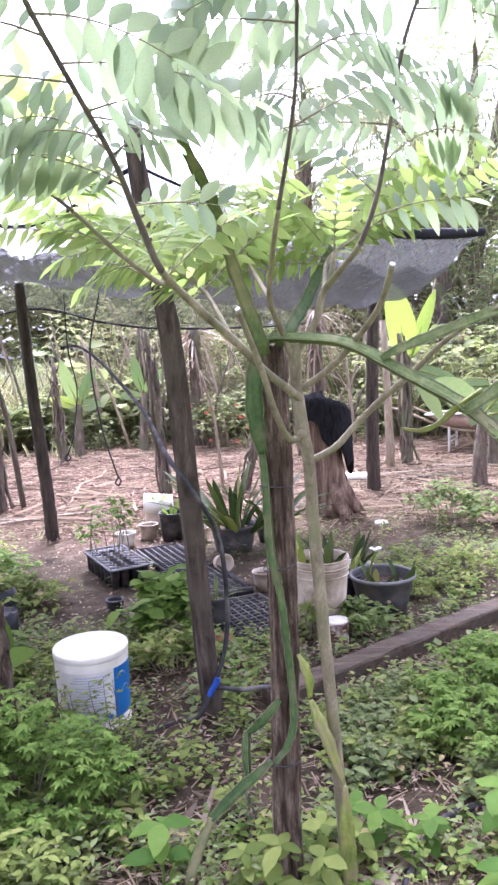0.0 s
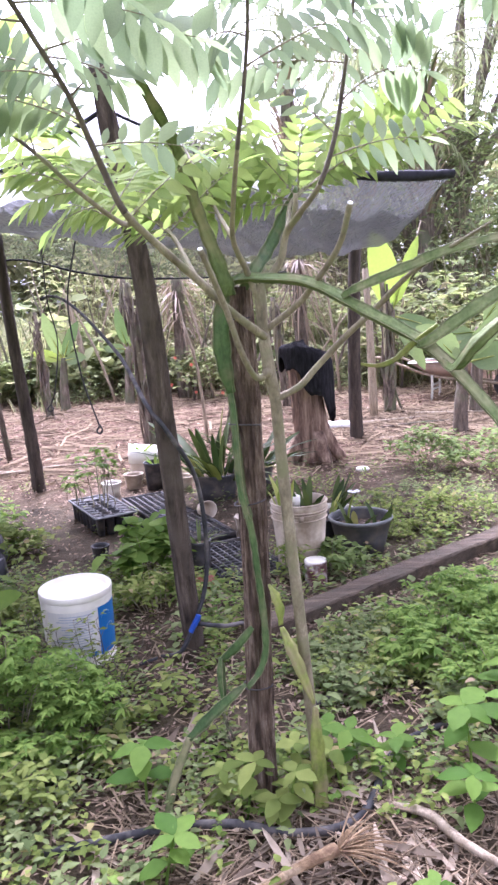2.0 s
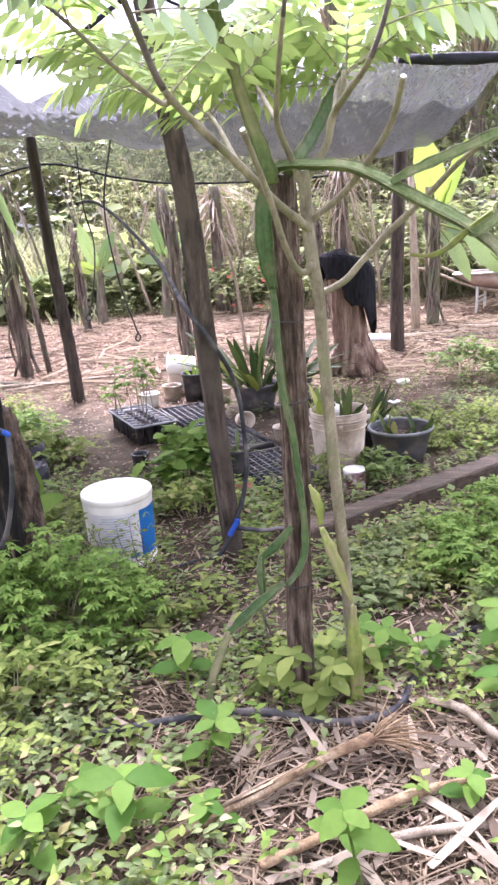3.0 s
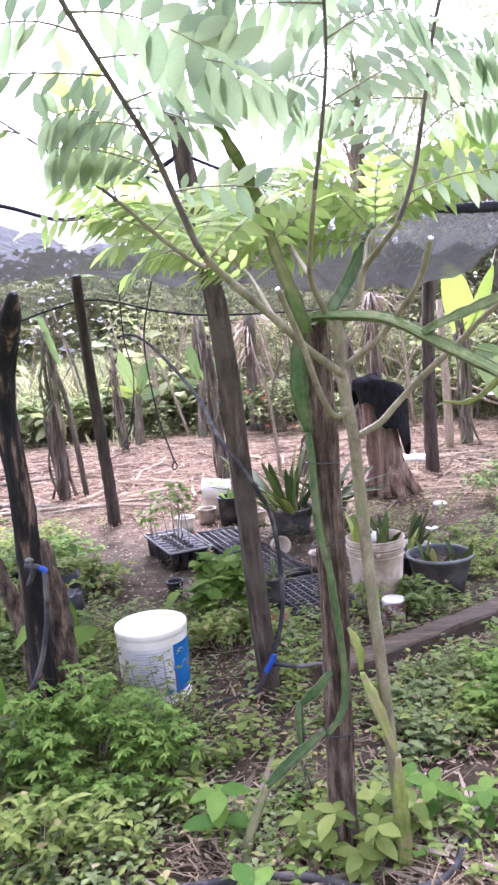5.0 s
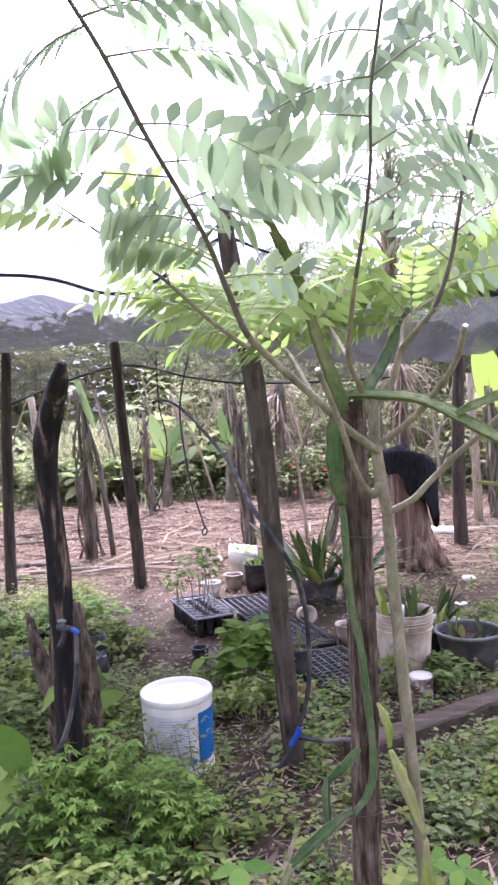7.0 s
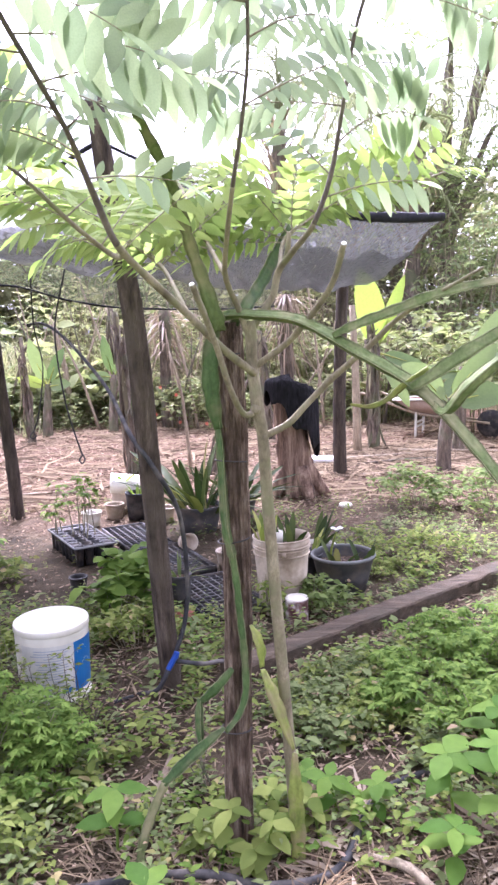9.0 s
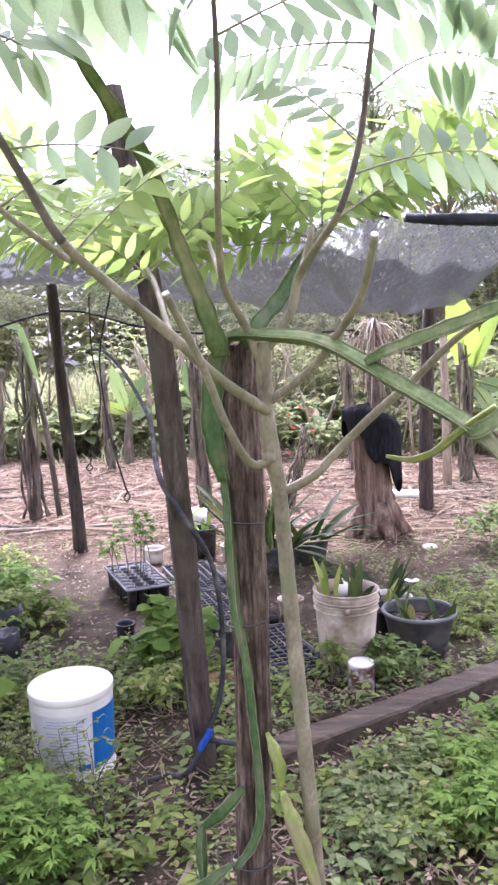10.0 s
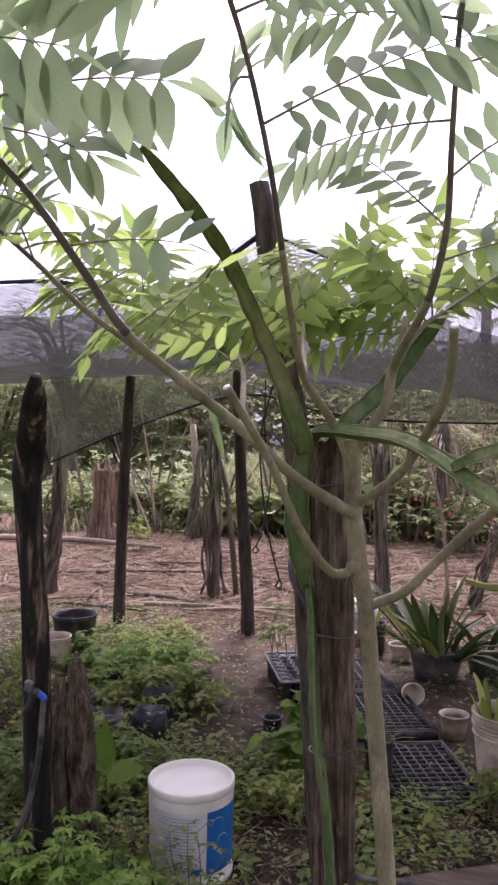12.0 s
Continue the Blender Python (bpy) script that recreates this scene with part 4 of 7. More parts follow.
def build_sapling():
    t = thing("sapling", "slender young tree with long feathery green leaves", "tree", at=(0.25, 1.47, 0))
    s = Sheet()
    tube(s, [(0.262, 1.5, -0.1), (0.255, 1.49, 0.1), (0.238, 1.475, 0.4), (0.215, 1.45, 0.75), (0.198, 1.42, 1.02), (0.189, 1.395, 1.19), (0.178, 1.385, 1.258), (0.168, 1.385, 1.355), (0.166, 1.38, 1.45), (0.165, 1.38, 1.475)],
         [0.018, 0.017, 0.0165, 0.016, 0.0155, 0.0145, 0.0165, 0.0145, 0.0145, 0.012], 14, 70, 0.03, 51)
    trunk = part("trunk", s, M["twig"], t)
    for c, r in (((0.172, 1.375, 1.26), 0.014), ((0.165, 1.38, 1.356), 0.013), ((0.19, 1.392, 1.19), 0.013)):
        s = Sheet()
        lathe(s, c[0], c[1], c[2], [(r * math.sin(a), -r * math.cos(a)) for a in np.linspace(0.15, 2.99, 8)], 12)
        part("knot", s, M["twig"], trunk)
    paths = {}
    for k, (name, (pts, radii)) in enumerate(BRANCHES.items()):
        cut = {"left": 5, "left_side": 5, "middle": 5, "right": 6}.get(name, len(pts))
        whole_path = smooth_path(pts, 12 * (len(pts) - 1))
        paths[name] = whole_path
        s = Sheet()
        tube(s, whole_path[:12 * (cut - 1) + 1], radii[:cut], 9, 12 * (cut - 1), 0.05, k)
        limb = part("branch", s, M["twig"], t)
        if cut < len(pts):
            s = Sheet()
            tube(s, whole_path[12 * (cut - 1):], radii[cut - 1:], 7, 10 * (len(pts) - cut), 0.06, k)
            part("shoot", s, M["purple_twig"], limb, "thin purplish shoot")
        if name in ("low_left", "broken"):
            s = Sheet()
            d = whole_path[-1] - whole_path[-2]
            tube(s, [whole_path[-1], whole_path[-1] + d / np.linalg.norm(d) * 0.002], [0.0062, 0.0058], 9, 2)
            part("cut_end", s, M["petal_white"], limb, "pale cut end")
    return t, paths


sapling, PATHS = build_sapling()
LEAFLET_MESHES = {}
for kind, outline, girth in (("tree_leaf", LEAFLET, 1.0), ("young_leaf", POINTED, 0.9)):
    for wide, fold, droop in ((0.38, 0.16, 0.1), (0.34, 0.08, 0.2), (0.4, 0.24, 0.04), (0.36, 0.2, -0.06), (0.38, 0.05, 0.26)):
        leaflet_sheet = Sheet()
        leaf(leaflet_sheet, (0, 0, 0), (0, 1, 0), (0, 0, 1), 1.0, wide * girth, outline, fold, droop)
        LEAFLET_MESHES.setdefault(kind, []).append(leaflet_sheet.mesh("leaflet", M[kind]))


def feather_leaf(parent, base, way, length, pairs, rng, young=False, drop=None, scale=1.0):
    """A long leaf with a row of leaflets down each side and one at its tip."""
    d = np.array(way, float)
    d /= np.linalg.norm(d)
    drop = rng.uniform(0.1, 0.45) if drop is None else drop
    side = np.cross(d, (0, 0, 1.0))
    side /= np.linalg.norm(side) + 1e-9
    bend = rng.uniform(-0.15, 0.15)
    pts = [np.array(base) + d * length * u + side * bend * length * u * u - np.array((0, 0, 1.0)) * drop * length * u * u for u in (0, 0.25, 0.5, 0.75, 1.0)]
    s = Sheet()
    tube(s, pts, [0.0021, 0.0016, 0.0012, 0.0008], 5, 12)
    path = smooth_path(pts, 40)
    tt, _, _ = frames_along(path)
    spots = []
    facing = np.array((rng.gauss(0, 0.3), -0.8, rng.uniform(0.35, 1.0))) if young else np.array((rng.gauss(0, 0.35), -1.0, rng.uniform(-0.1, 0.8)))
    lean, largest = rng.uniform(0.25, 0.5), (0.076 if young else 0.086) * scale * rng.uniform(0.85, 1.1)
    for k in range(pairs):
        u = 0.14 + 0.83 * k / (pairs - 1) + rng.uniform(-0.008, 0.008)
        q = min(40, int(u * 40))
        a = tt[q]
        up = facing - a * np.dot(facing, a)
        up /= np.linalg.norm(up) + 1e-9
        sd = np.cross(a, up)
        size = largest * min(1.0, 0.42 + 0.85 * u) * rng.uniform(0.9, 1.08)
        for sign in (-1, 1):
            if rng.random() < 0.03:
                continue
            out = sd * sign + a * (lean + rng.uniform(-0.1, 0.1)) - up * rng.uniform(-0.06, 0.22) - np.array((0, 0, 0.12))
            spots.append((path[q], out, up + sd * sign * rng.uniform(-0.25, 0.25), size))
    spots.append((path[-1], tt[-1] - np.array((0, 0, 0.15)), np.array((0, 0, 1.0)), 0.075))
    ob = part("leaf", s, M["twig"], parent)
    back = (parent.matrix_basis @ ob.matrix_basis).inverted()
    for base_at, out, up, size in spots:
        y = Vector(out).normalized()
        z = Vector(up)
        z = (z - y * z.dot(y)).normalized()
        x = y.cross(z)
        m = Matrix((x, y, z)).transposed().to_4x4()
        m.translation = Vector(base_at)
        lf = new("leaflet", rng.choice(LEAFLET_MESHES["young_leaf" if young else "tree_leaf"]))
        lf.parent = ob
        lf.matrix_basis = back @ m @ Matrix.Scale(size, 4)


def dress_sapling():
    """Leaves stand to both sides of each shoot, short and yellowish on the inner twigs, long ones higher up."""
    rng = random.Random(77)
    plan = (("left", 0.48, 1.0, 0.034, False), ("left_side", 0.2, 1.0, 0.055, True), ("middle", 0.6, 1.0, 0.05, False), ("right", 0.56, 1.0, 0.042, False), 
            ("back", 0.3, 1.0, 0.04, True), ("back_left", 0.25, 1.0, 0.026, True), ("back_right", 0.25, 1.0, 0.027, True))
    for name, lo, hi, step, young in plan:
        path = PATHS[name]
        u, sign = lo, 1
        while u <= hi + 1e-6:
            at = path[min(len(path) - 1, int(u * (len(path) - 1)))]
            if young:
                turn = rng.uniform(0, 6.28)
                way = (math.cos(turn), 0.5 * math.sin(turn) + 0.3, rng.uniform(0.1, 0.9))
                feather_leaf(sapling, at, way, rng.uniform(0.17, 0.26), rng.choice((7, 8)), rng, True, rng.uniform(0.0, 0.3))
            else:
                big = min(1.0, max(0.0, (at[2] - 1.68) / 0.25))
                way = (sign * rng.uniform(0.6, 1.0), rng.uniform(0.1, 0.8), rng.uniform(0.0, 0.8))
                shy = name == "left" and sign > 0 and at[2] < 1.93 or name == "middle" and sign < 0 and at[2] < 2.02
                tip = 0.78 if name == "left" and u > 0.85 else 1.0
                size = tip * (0.62 if shy else 1.0)
                feather_leaf(sapling, at, way, (rng.uniform(0.2, 0.26) + 0.1 * big) * size, max(5, round((rng.choice((7, 8)) + 2 * big) * (0.7 if shy else 1.0))), rng, scale=tip)
            sign = -sign
            u += step * rng.uniform(0.75, 1.3)
    # long leaves at the crown's top
    for name, z, way, length in (("left", 2.0, (0.9, 0.7, 0.7), 0.3), ("left", 2.1, (-0.9, 0.4, 0.4), 0.3), ("left", 1.84, (1.0, 0.25, 0.4), 0.27), ("left", 1.76, (-0.9, 0.3, 0.6), 0.3), ("left", 1.8, (-0.8, 0.5, 0.9), 0.32), ("middle", 2.0, (-0.8, 0.2, 0.1), 0.22), ("middle", 2.1, (0.8, 0.5, 0.6), 0.34), ("middle", 2.15, (-0.8, 0.5, 0.5), 0.34),
                                 ("right", 2.15, (-0.9, 0.4, 0.1), 0.36), ("right", 2.22, (0.8, 0.3, 0.5), 0.36), ("right", 2.1, (0.9, 0.5, 0.2), 0.34), ("right", 2.3, (-0.8, 0.5, 0.5), 0.36)):
        path = PATHS[name]
        feather_leaf(sapling, path[int(np.argmin(np.abs(path[:, 2] - z)))], way, length, 9, rng, False, rng.uniform(0.2, 0.5))

dress_sapling()


# ---- buckets, pots and trays ----
def arc_patch(sheet, cx, cy, radius, z0, z1, a0, a1, lift=0.0015, n=14, taper=(1, 1)):
    """A thin curved patch on an upright round wall."""
    for k in range(n):
        u, w = radians(a0 + (a1 - a0) * k / n), radians(a0 + (a1 - a0) * (k + 1) / n)
        r0, r1 = radius(z0) + lift, radius(z1) + lift
        sheet.add([(cx + r0 * math.cos(u), cy + r0 * math.sin(u), z0), (cx + r0 * math.cos(w), cy + r0 * math.sin(w), z0),
                   (cx + r1 * math.cos(w), cy + r1 * math.sin(w), z1), (cx + r1 * math.cos(u), cy + r1 * math.sin(u), z1)], [(0, 1, 2, 3)])


def build_white_bucket():
    cx, cy, z = -0.625, 2.452, 0.018
    t = thing("paint_bucket", "white plastic bucket with a lid and a blue label", "bucket", at=(cx, cy, z))
    r = lambda h: 0.139 + 0.007 * (h - z) / 0.325
    s = Sheet()
    lathe(s, cx, cy, z, [(0.136, 0.0), (0.143, 0.004), (0.144, 0.02), (0.14, 0.026), (0.139, 0.03), (0.143, 0.2), (0.146, 0.29), (0.146, 0.296)], 56)
    body = part("body", s, M["white_plastic"], t)
    s = Sheet()
    lathe(s, cx, cy, z, [(0.1465, 0.29), (0.1485, 0.293), (0.1485, 0.312), (0.147, 0.3165), (0.141, 0.317), (0.1375, 0.314), (0.134, 0.3), (0.12, 0.298), (0.02, 0.3)], 56)
    part("lid", s, M["white_plastic"], t)
    s = Sheet()
    arc_patch(s, cx, cy, r, 0.07, 0.275, -44, 40)
    part("blue_label", s, M["label_blue"], body, "blue printed label")
    s = Sheet()
    arc_patch(s, cx, cy, r, 0.07, 0.275, -130, -44.4)
    pale = part("pale_label", s, M["label_pale"], body, "pale printed label with grey lines")
    rng = random.Random(3)
    s = Sheet()
    for k in range(16):
        zz = 0.098 + 0.0105 * k
        arc_patch(s, cx, cy, r, zz, zz + 0.0042, -70 - rng.uniform(10, 48), -55 + rng.uniform(-8, 2), 0.0024, 8)
    part("print_line", s, M["print_grey"], pale)
    s = Sheet()
    arc_patch(s, cx, cy, r, 0.076, 0.095, -66, -49, 0.0026, 6)
    part("print_block", s, M["label_blue"], pale)
    s = Sheet()
    for k in range(2):
        a = -28 + 9 * k
        zc = 0.22 - 0.06 * k
        pts = [(cx + (r(zc) + 0.002) * math.cos(radians(a + 10 * math.cos(q))), cy + (r(zc) + 0.002) * math.sin(radians(a + 10 * math.cos(q))), zc + 0.03 * math.sin(q)) for q in np.linspace(0.3, 2.9, 8)]
        tube(s, pts, [0.0005, 0.001, 0.0004], 4, 16)
    part("print_swirl", s, M["label_pale"], body, "pale swirls on the label")


build_white_bucket()


def pot(name, x, y, r_top, r_base, h, mat, label, category="pot", soil=True, group="", rim=0.008, rim_mat=None, sides=36, z=0.0, fill=0.8):
    """A round pot with a thick wall, a lip and earth in it."""
    t = thing(name, label, category, group, at=(x, y, z))
    s = Sheet()
    w = 0.006
    rr = lambda q: r_base + (r_top - r_base) * q
    lathe(s, x, y, z, [(r_base, 0), (rr(0.5), 0.5 * h), (rr(0.9), 0.9 * h), (rr(0.9) + rim * 0.4, 0.91 * h), (r_top, h), (r_top - w, h), (rr(0.9) - w, 0.88 * h), (rr(0.4) - w, 0.4 * h), (0.01, 0.38 * h)], sides)
    body = part("body", s, mat, t)
    s = Sheet()
    tube(s, [(x + r_top * math.cos(a), y + r_top * math.sin(a), z + h - 0.002) for a in np.linspace(0, 6.2832, 33)], [rim * 0.7] * 2, 6, 64)
    part("rim", s, rim_mat or mat, body)
    if soil:
        s = Sheet()
        rng = random.Random(int(x * 1000))
        n = 18
        rad = rr(fill) - w
        s.add([(x, y, z + fill * h + 0.012)] + [(x + rad * math.cos(6.2832 * k / n), y + rad * math.sin(6.2832 * k / n), z + fill * h + rng.uniform(-0.006, 0.006)) for k in range(n)], [(0, 1 + k, 1 + (k + 1) % n) for k in range(n)])
        part("earth", s, M["snag"], t)
    return t, body


def strap_leaves(parent, x, y, z, count, length, width, mat, seed, lean=0.35, name="strap_leaf", shape=STRAP, droop=0.15, spread=0.04, side=0.0):
    rng = random.Random(seed)
    for k in range(count):
        a = rng.uniform(0, 6.28)
        tilt = rng.uniform(0.3, 1.0) * lean
        s = Sheet()
        leaf(s, (x + spread * math.cos(a), y + spread * math.sin(a), z - 0.02), (math.cos(a) * tilt + side, math.sin(a) * tilt, 1), (-math.cos(a) + rng.uniform(-0.6, 0.6), -math.sin(a), 0.4 + tilt), length * rng.uniform(0.65, 1.05), width * rng.uniform(0.8, 1.15), shape, 0.35, droop * rng.uniform(0.3, 1.6), 0.05, rng)
        part(name, s, mat, parent)


def build_big_bucket():
    cx, cy = 0.384, 3.38
    t, body = pot("bucket", cx, cy, 0.15, 0.122, 0.385, M["cream_plastic"], "dirty cream bucket planted with small succulents", "bucket", fill=0.86)
    for h, r in ((0.33, 0.149), (0.3, 0.1475), (0.345, 0.151)):
        s = Sheet()
        tube(s, [(cx + r * math.cos(a), cy + r * math.sin(a), h) for a in np.linspace(0, 6.2832, 33)], [0.0045] * 2, 6, 64)
        part("band", s, M["cream_plastic"], body)
    s = Sheet()
    box(s, cx - 0.011, cx + 0.011, cy - 0.158, cy - 0.143, 0.305, 0.335)
    part("handle_lug", s, M["cream_plastic"], body)
    strap_leaves(t, cx - 0.07, cy - 0.02, 0.34, 5, 0.2, 0.04, M["strap_yellow"], 12, 0.4)
    strap_leaves(t, cx + 0.05, cy, 0.34, 9, 0.19, 0.035, M["sansevieria"], 13, 0.9)
    s = Sheet()
    lathe(s, cx - 0.02, cy + 0.03, 0.34, [(0.03, 0), (0.032, 0.06), (0.028, 0.062), (0.005, 0.05)], 16)
    part("cup", s, M["white_plastic"], t, "small white cup in the bucket")


build_big_bucket()


def build_basin():
    cx, cy = 0.748, 3.6
    t, body = pot("basin", cx, cy, 0.175, 0.128, 0.205, M["grey_plastic"], "dark grey basin with a few upright cuttings", "basin", rim=0.014, rim_mat=M["rim_grey"], fill=0.72)
    strap_leaves(t, cx + 0.1, cy - 0.03, 0.15, 4, 0.17, 0.04, M["sansevieria"], 22, 0.45)
    strap_leaves(t, cx - 0.03, cy, 0.15, 4, 0.2, 0.045, M["sansevieria"], 23, 0.8)
    s = Sheet()
    tube(s, [(cx - 0.07, cy + 0.02, 0.14), (cx - 0.06, cy + 0.02, 0.24), (cx - 0.03, cy + 0.01, 0.34)], [0.008, 0.007, 0.006], 7)
    part("flower_stalk", s, M["strap_yellow"], t)
    s = Sheet()
    rng = random.Random(9)
    for k in range(9):
        a = rng.uniform(0, 6.28)
        leaf(s, (cx - 0.03, cy + 0.01, 0.33), (math.cos(a), math.sin(a), 0.9), (0, 0, 1), 0.045, 0.026, ROUND, 0.3, 0.2)
    part("blossom", s, M["petal_white"], t, "white blossom")


build_basin()
t, _ = pot("white_pot", 0.64, 3.95, 0.12, 0.1, 0.16, M["white_plastic"], "white pot with strap leaves behind the basin", fill=0.85)
strap_leaves(t, 0.62, 3.93, 0.13, 9, 0.3, 0.05, M["sansevieria"], 31, 0.75)
t, _ = pot("black_pot", 0.56, 3.75, 0.09, 0.075, 0.17, M["black_plastic"], "black nursery pot squeezed behind the basin", "pot", group="black nursery pots")
strap_leaves(t, 0.56, 3.75, 0.14, 5, 0.2, 0.035, M["strap_yellow"], 32, 0.6)


def build_paint_can():
    t = thing("paint_can", "small paint can stained white and dark red", "can", at=(0.433, 3.113, 0))
    s = Sheet()
    lathe(s, 0.433, 3.113, 0, [(0.056, 0), (0.058, 0.004), (0.057, 0.012), (0.057, 0.118), (0.059, 0.124), (0.06, 0.13), (0.058, 0.134)], 32)
    part("body", s, M["paint_can"], t)
    s = Sheet()
    lathe(s, 0.433, 3.113, 0.13, [(0.057, 0), (0.056, 0.01), (0.05, 0.012), (0.048, 0.008), (0.03, 0.007), (0.004, 0.009)], 32)
    part("lid", s, M["white_plastic"], t, "white paint-crusted lid")


build_paint_can()


def build_seed_tray():
    """A black tray of round cells, with a flat top between them and ribbed sides."""
    L, F, R = Vector((-1.15, 4.71, 0.125)), Vector((-0.865, 4.18, 0.125)), Vector((-0.63, 4.31, 0.125))
    t = thing("seed_tray", "black plastic seedling tray with tall seedlings", "seed tray", at=((L.x + R.x) / 2, (L.y + R.y) / 2, 0))
    u, v = (L - F), (R - F)
    nu, nv = 8, 4
    at = lambda a, b, z: F + u * a + v * b + Vector((0, 0, z))
    s = Sheet()
    n = 10
    for i in range(nu):
        for j in range(nv):
            a0, a1, b0, b1 = (i + 0.0) / nu, (i + 1.0) / nu, j / nv, (j + 1.0) / nv
            ac, bc = (a0 + a1) / 2, (b0 + b1) / 2
            sq, ci, lo = [], [], []
            for k in range(4 * n // 2):
                w = 2 * math.pi * k / (2 * n)
                m = max(abs(math.cos(w)), abs(math.sin(w)))
                sq.append(at(ac + math.cos(w) / m / nu / 2, bc + math.sin(w) / m / nv / 2, 0))
                ci.append(at(ac + 0.465 * math.cos(w) / nu, bc + 0.465 * math.sin(w) / nv, -0.002))
                lo.append(at(ac + 0.36 * math.cos(w) / nu, bc + 0.36 * math.sin(w) / nv, -0.09))
            q = len(sq)
            s.add([tuple(p) for p in sq + ci + lo], [(k, (k + 1) % q, q + (k + 1) % q, q + k) for k in range(q)] + [(q + k, q + (k + 1) % q, 2 * q + (k + 1) % q, 2 * q + k) for k in range(q)] + [tuple(2 * q + k for k in range(q))])
    s.weld()
    part("cell_sheet", s, M["black_plastic"], t)
    for i in range(nu):
        for j in range(nv):
            if i in (0, nu - 1) or j in (0, nv - 1):
                p = at((i + 0.5) / nu, (j + 0.5) / nv, 0)
                s = Sheet()
                lathe(s, p.x, p.y, 0.0, [(0.024, 0.0), (0.031, 0.12)], 12)
                part("cell_wall", s, M["black_plastic"], t)
    s = Sheet()
    tube(s, [tuple(at(a, b, 0.001)) for a, b in ((-0.01, -0.02), (0.25, -0.02), (0.5, -0.02), (0.75, -0.02), (1.01, -0.02))], [0.007] * 2, 6, 20)
    tube(s, [tuple(at(a, b, 0.001)) for a, b in ((-0.01, 1.02), (0.5, 1.02), (1.01, 1.02))], [0.007] * 2, 6, 20)
    tube(s, [tuple(at(a, b, 0.001)) for a, b in ((-0.01, -0.02), (-0.01, 0.5), (-0.01, 1.02))], [0.007] * 2, 6, 20)
    tube(s, [tuple(at(a, b, 0.001)) for a, b in ((1.01, -0.02), (1.01, 0.5), (1.01, 1.02))], [0.007] * 2, 6, 20)
    part("rim", s, M["rim_grey"], t)
    rng = random.Random(6)
    for a, b, h in ((0.93, 0.12, 0.36), (0.93, 0.3, 0.22), (0.8, 0.1, 0.2), (0.68, 0.6, 0.42), (0.7, 0.85, 0.4), (0.56, 0.62, 0.38), (0.5, 0.88, 0.36), (0.6, 0.38, 0.3), (0.42, 0.6, 0.34), (0.9, 0.85, 0.28)):
        p = at(a, b, -0.02)
        seedling(t, p.x, p.y, p.z, h, rng)


def seedling(parent, x, y, z, h, rng):
    s = Sheet()
    dx, dy = rng.uniform(-0.05, 0.05), rng.uniform(-0.05, 0.05)
    tube(s, [(x, y, z), (x + dx * 0.4, y + dy * 0.4, z + h * 0.5), (x + dx, y + dy, z + h)], [0.004, 0.0035, 0.002], 5)
    st = part("seedling", s, M["twig"], parent)
    g = Sheet()
    for k in range(7):
        a = rng.uniform(0, 6.28)
        q = (math.cos(a), math.sin(a), rng.uniform(-0.5, 0.3))
        base = (x + dx, y + dy, z + h - 0.02 * k * rng.random())
        tip = np.array(base) + np.array(q) * 0.04
        for m in (-0.6, 0, 0.6):
            leaf(g, tip, (math.cos(a + m), math.sin(a + m), q[2]), (0, 0, 1), rng.uniform(0.04, 0.065), 0.026, POINTED, 0.15, 0.3)
    part("leaves", g, M["herb"], st)


build_seed_tray()


def build_flat_tray(x, y, turn, w, d, name_label, seed):
    """An empty black tray with an open lattice floor."""
    t = thing("mesh_tray", name_label, "tray", "mesh trays", at=(x, y, 0))
    m = pose(x, y, 0.035, 0, 0, turn)
    s = Sheet()
    nx, ny = int(w / 0.045), int(d / 0.045)
    for i in range(nx + 1):
        q = -w / 2 + w * i / nx
        box(s, q - 0.003, q + 0.003, -d / 2, d / 2, -0.012, 0.004, m)
    for j in range(ny + 1):
        q = -d / 2 + d * j / ny
        box(s, -w / 2, w / 2, q - 0.003, q + 0.003, -0.0115, 0.0045, m)
    part("lattice", s, M["grey_plastic"], t)
    for a, b, c, e in ((-w / 2 - 0.012, -w / 2, -d / 2 - 0.012, d / 2 + 0.012), (w / 2, w / 2 + 0.012, -d / 2 - 0.012, d / 2 + 0.012), (-w / 2, w / 2, -d / 2 - 0.012, -d / 2), (-w / 2, w / 2, d / 2, d / 2 + 0.012)):
        s = Sheet()
        box(s, a, b, c, e, -0.035, 0.012, m)
        part("side", s, M["black_plastic"], t)


build_flat_tray(-0.55, 4.78, 25, 0.3, 0.62, "empty black mesh tray beside the seedling tray", 1)
build_flat_tray(-0.3, 4.17, 25, 0.42, 0.6, "empty black mesh tray with fallen leaves", 2)
build_flat_tray(0.02, 3.5, 25, 0.36, 0.6, "empty black mesh tray near the cream bucket", 3)

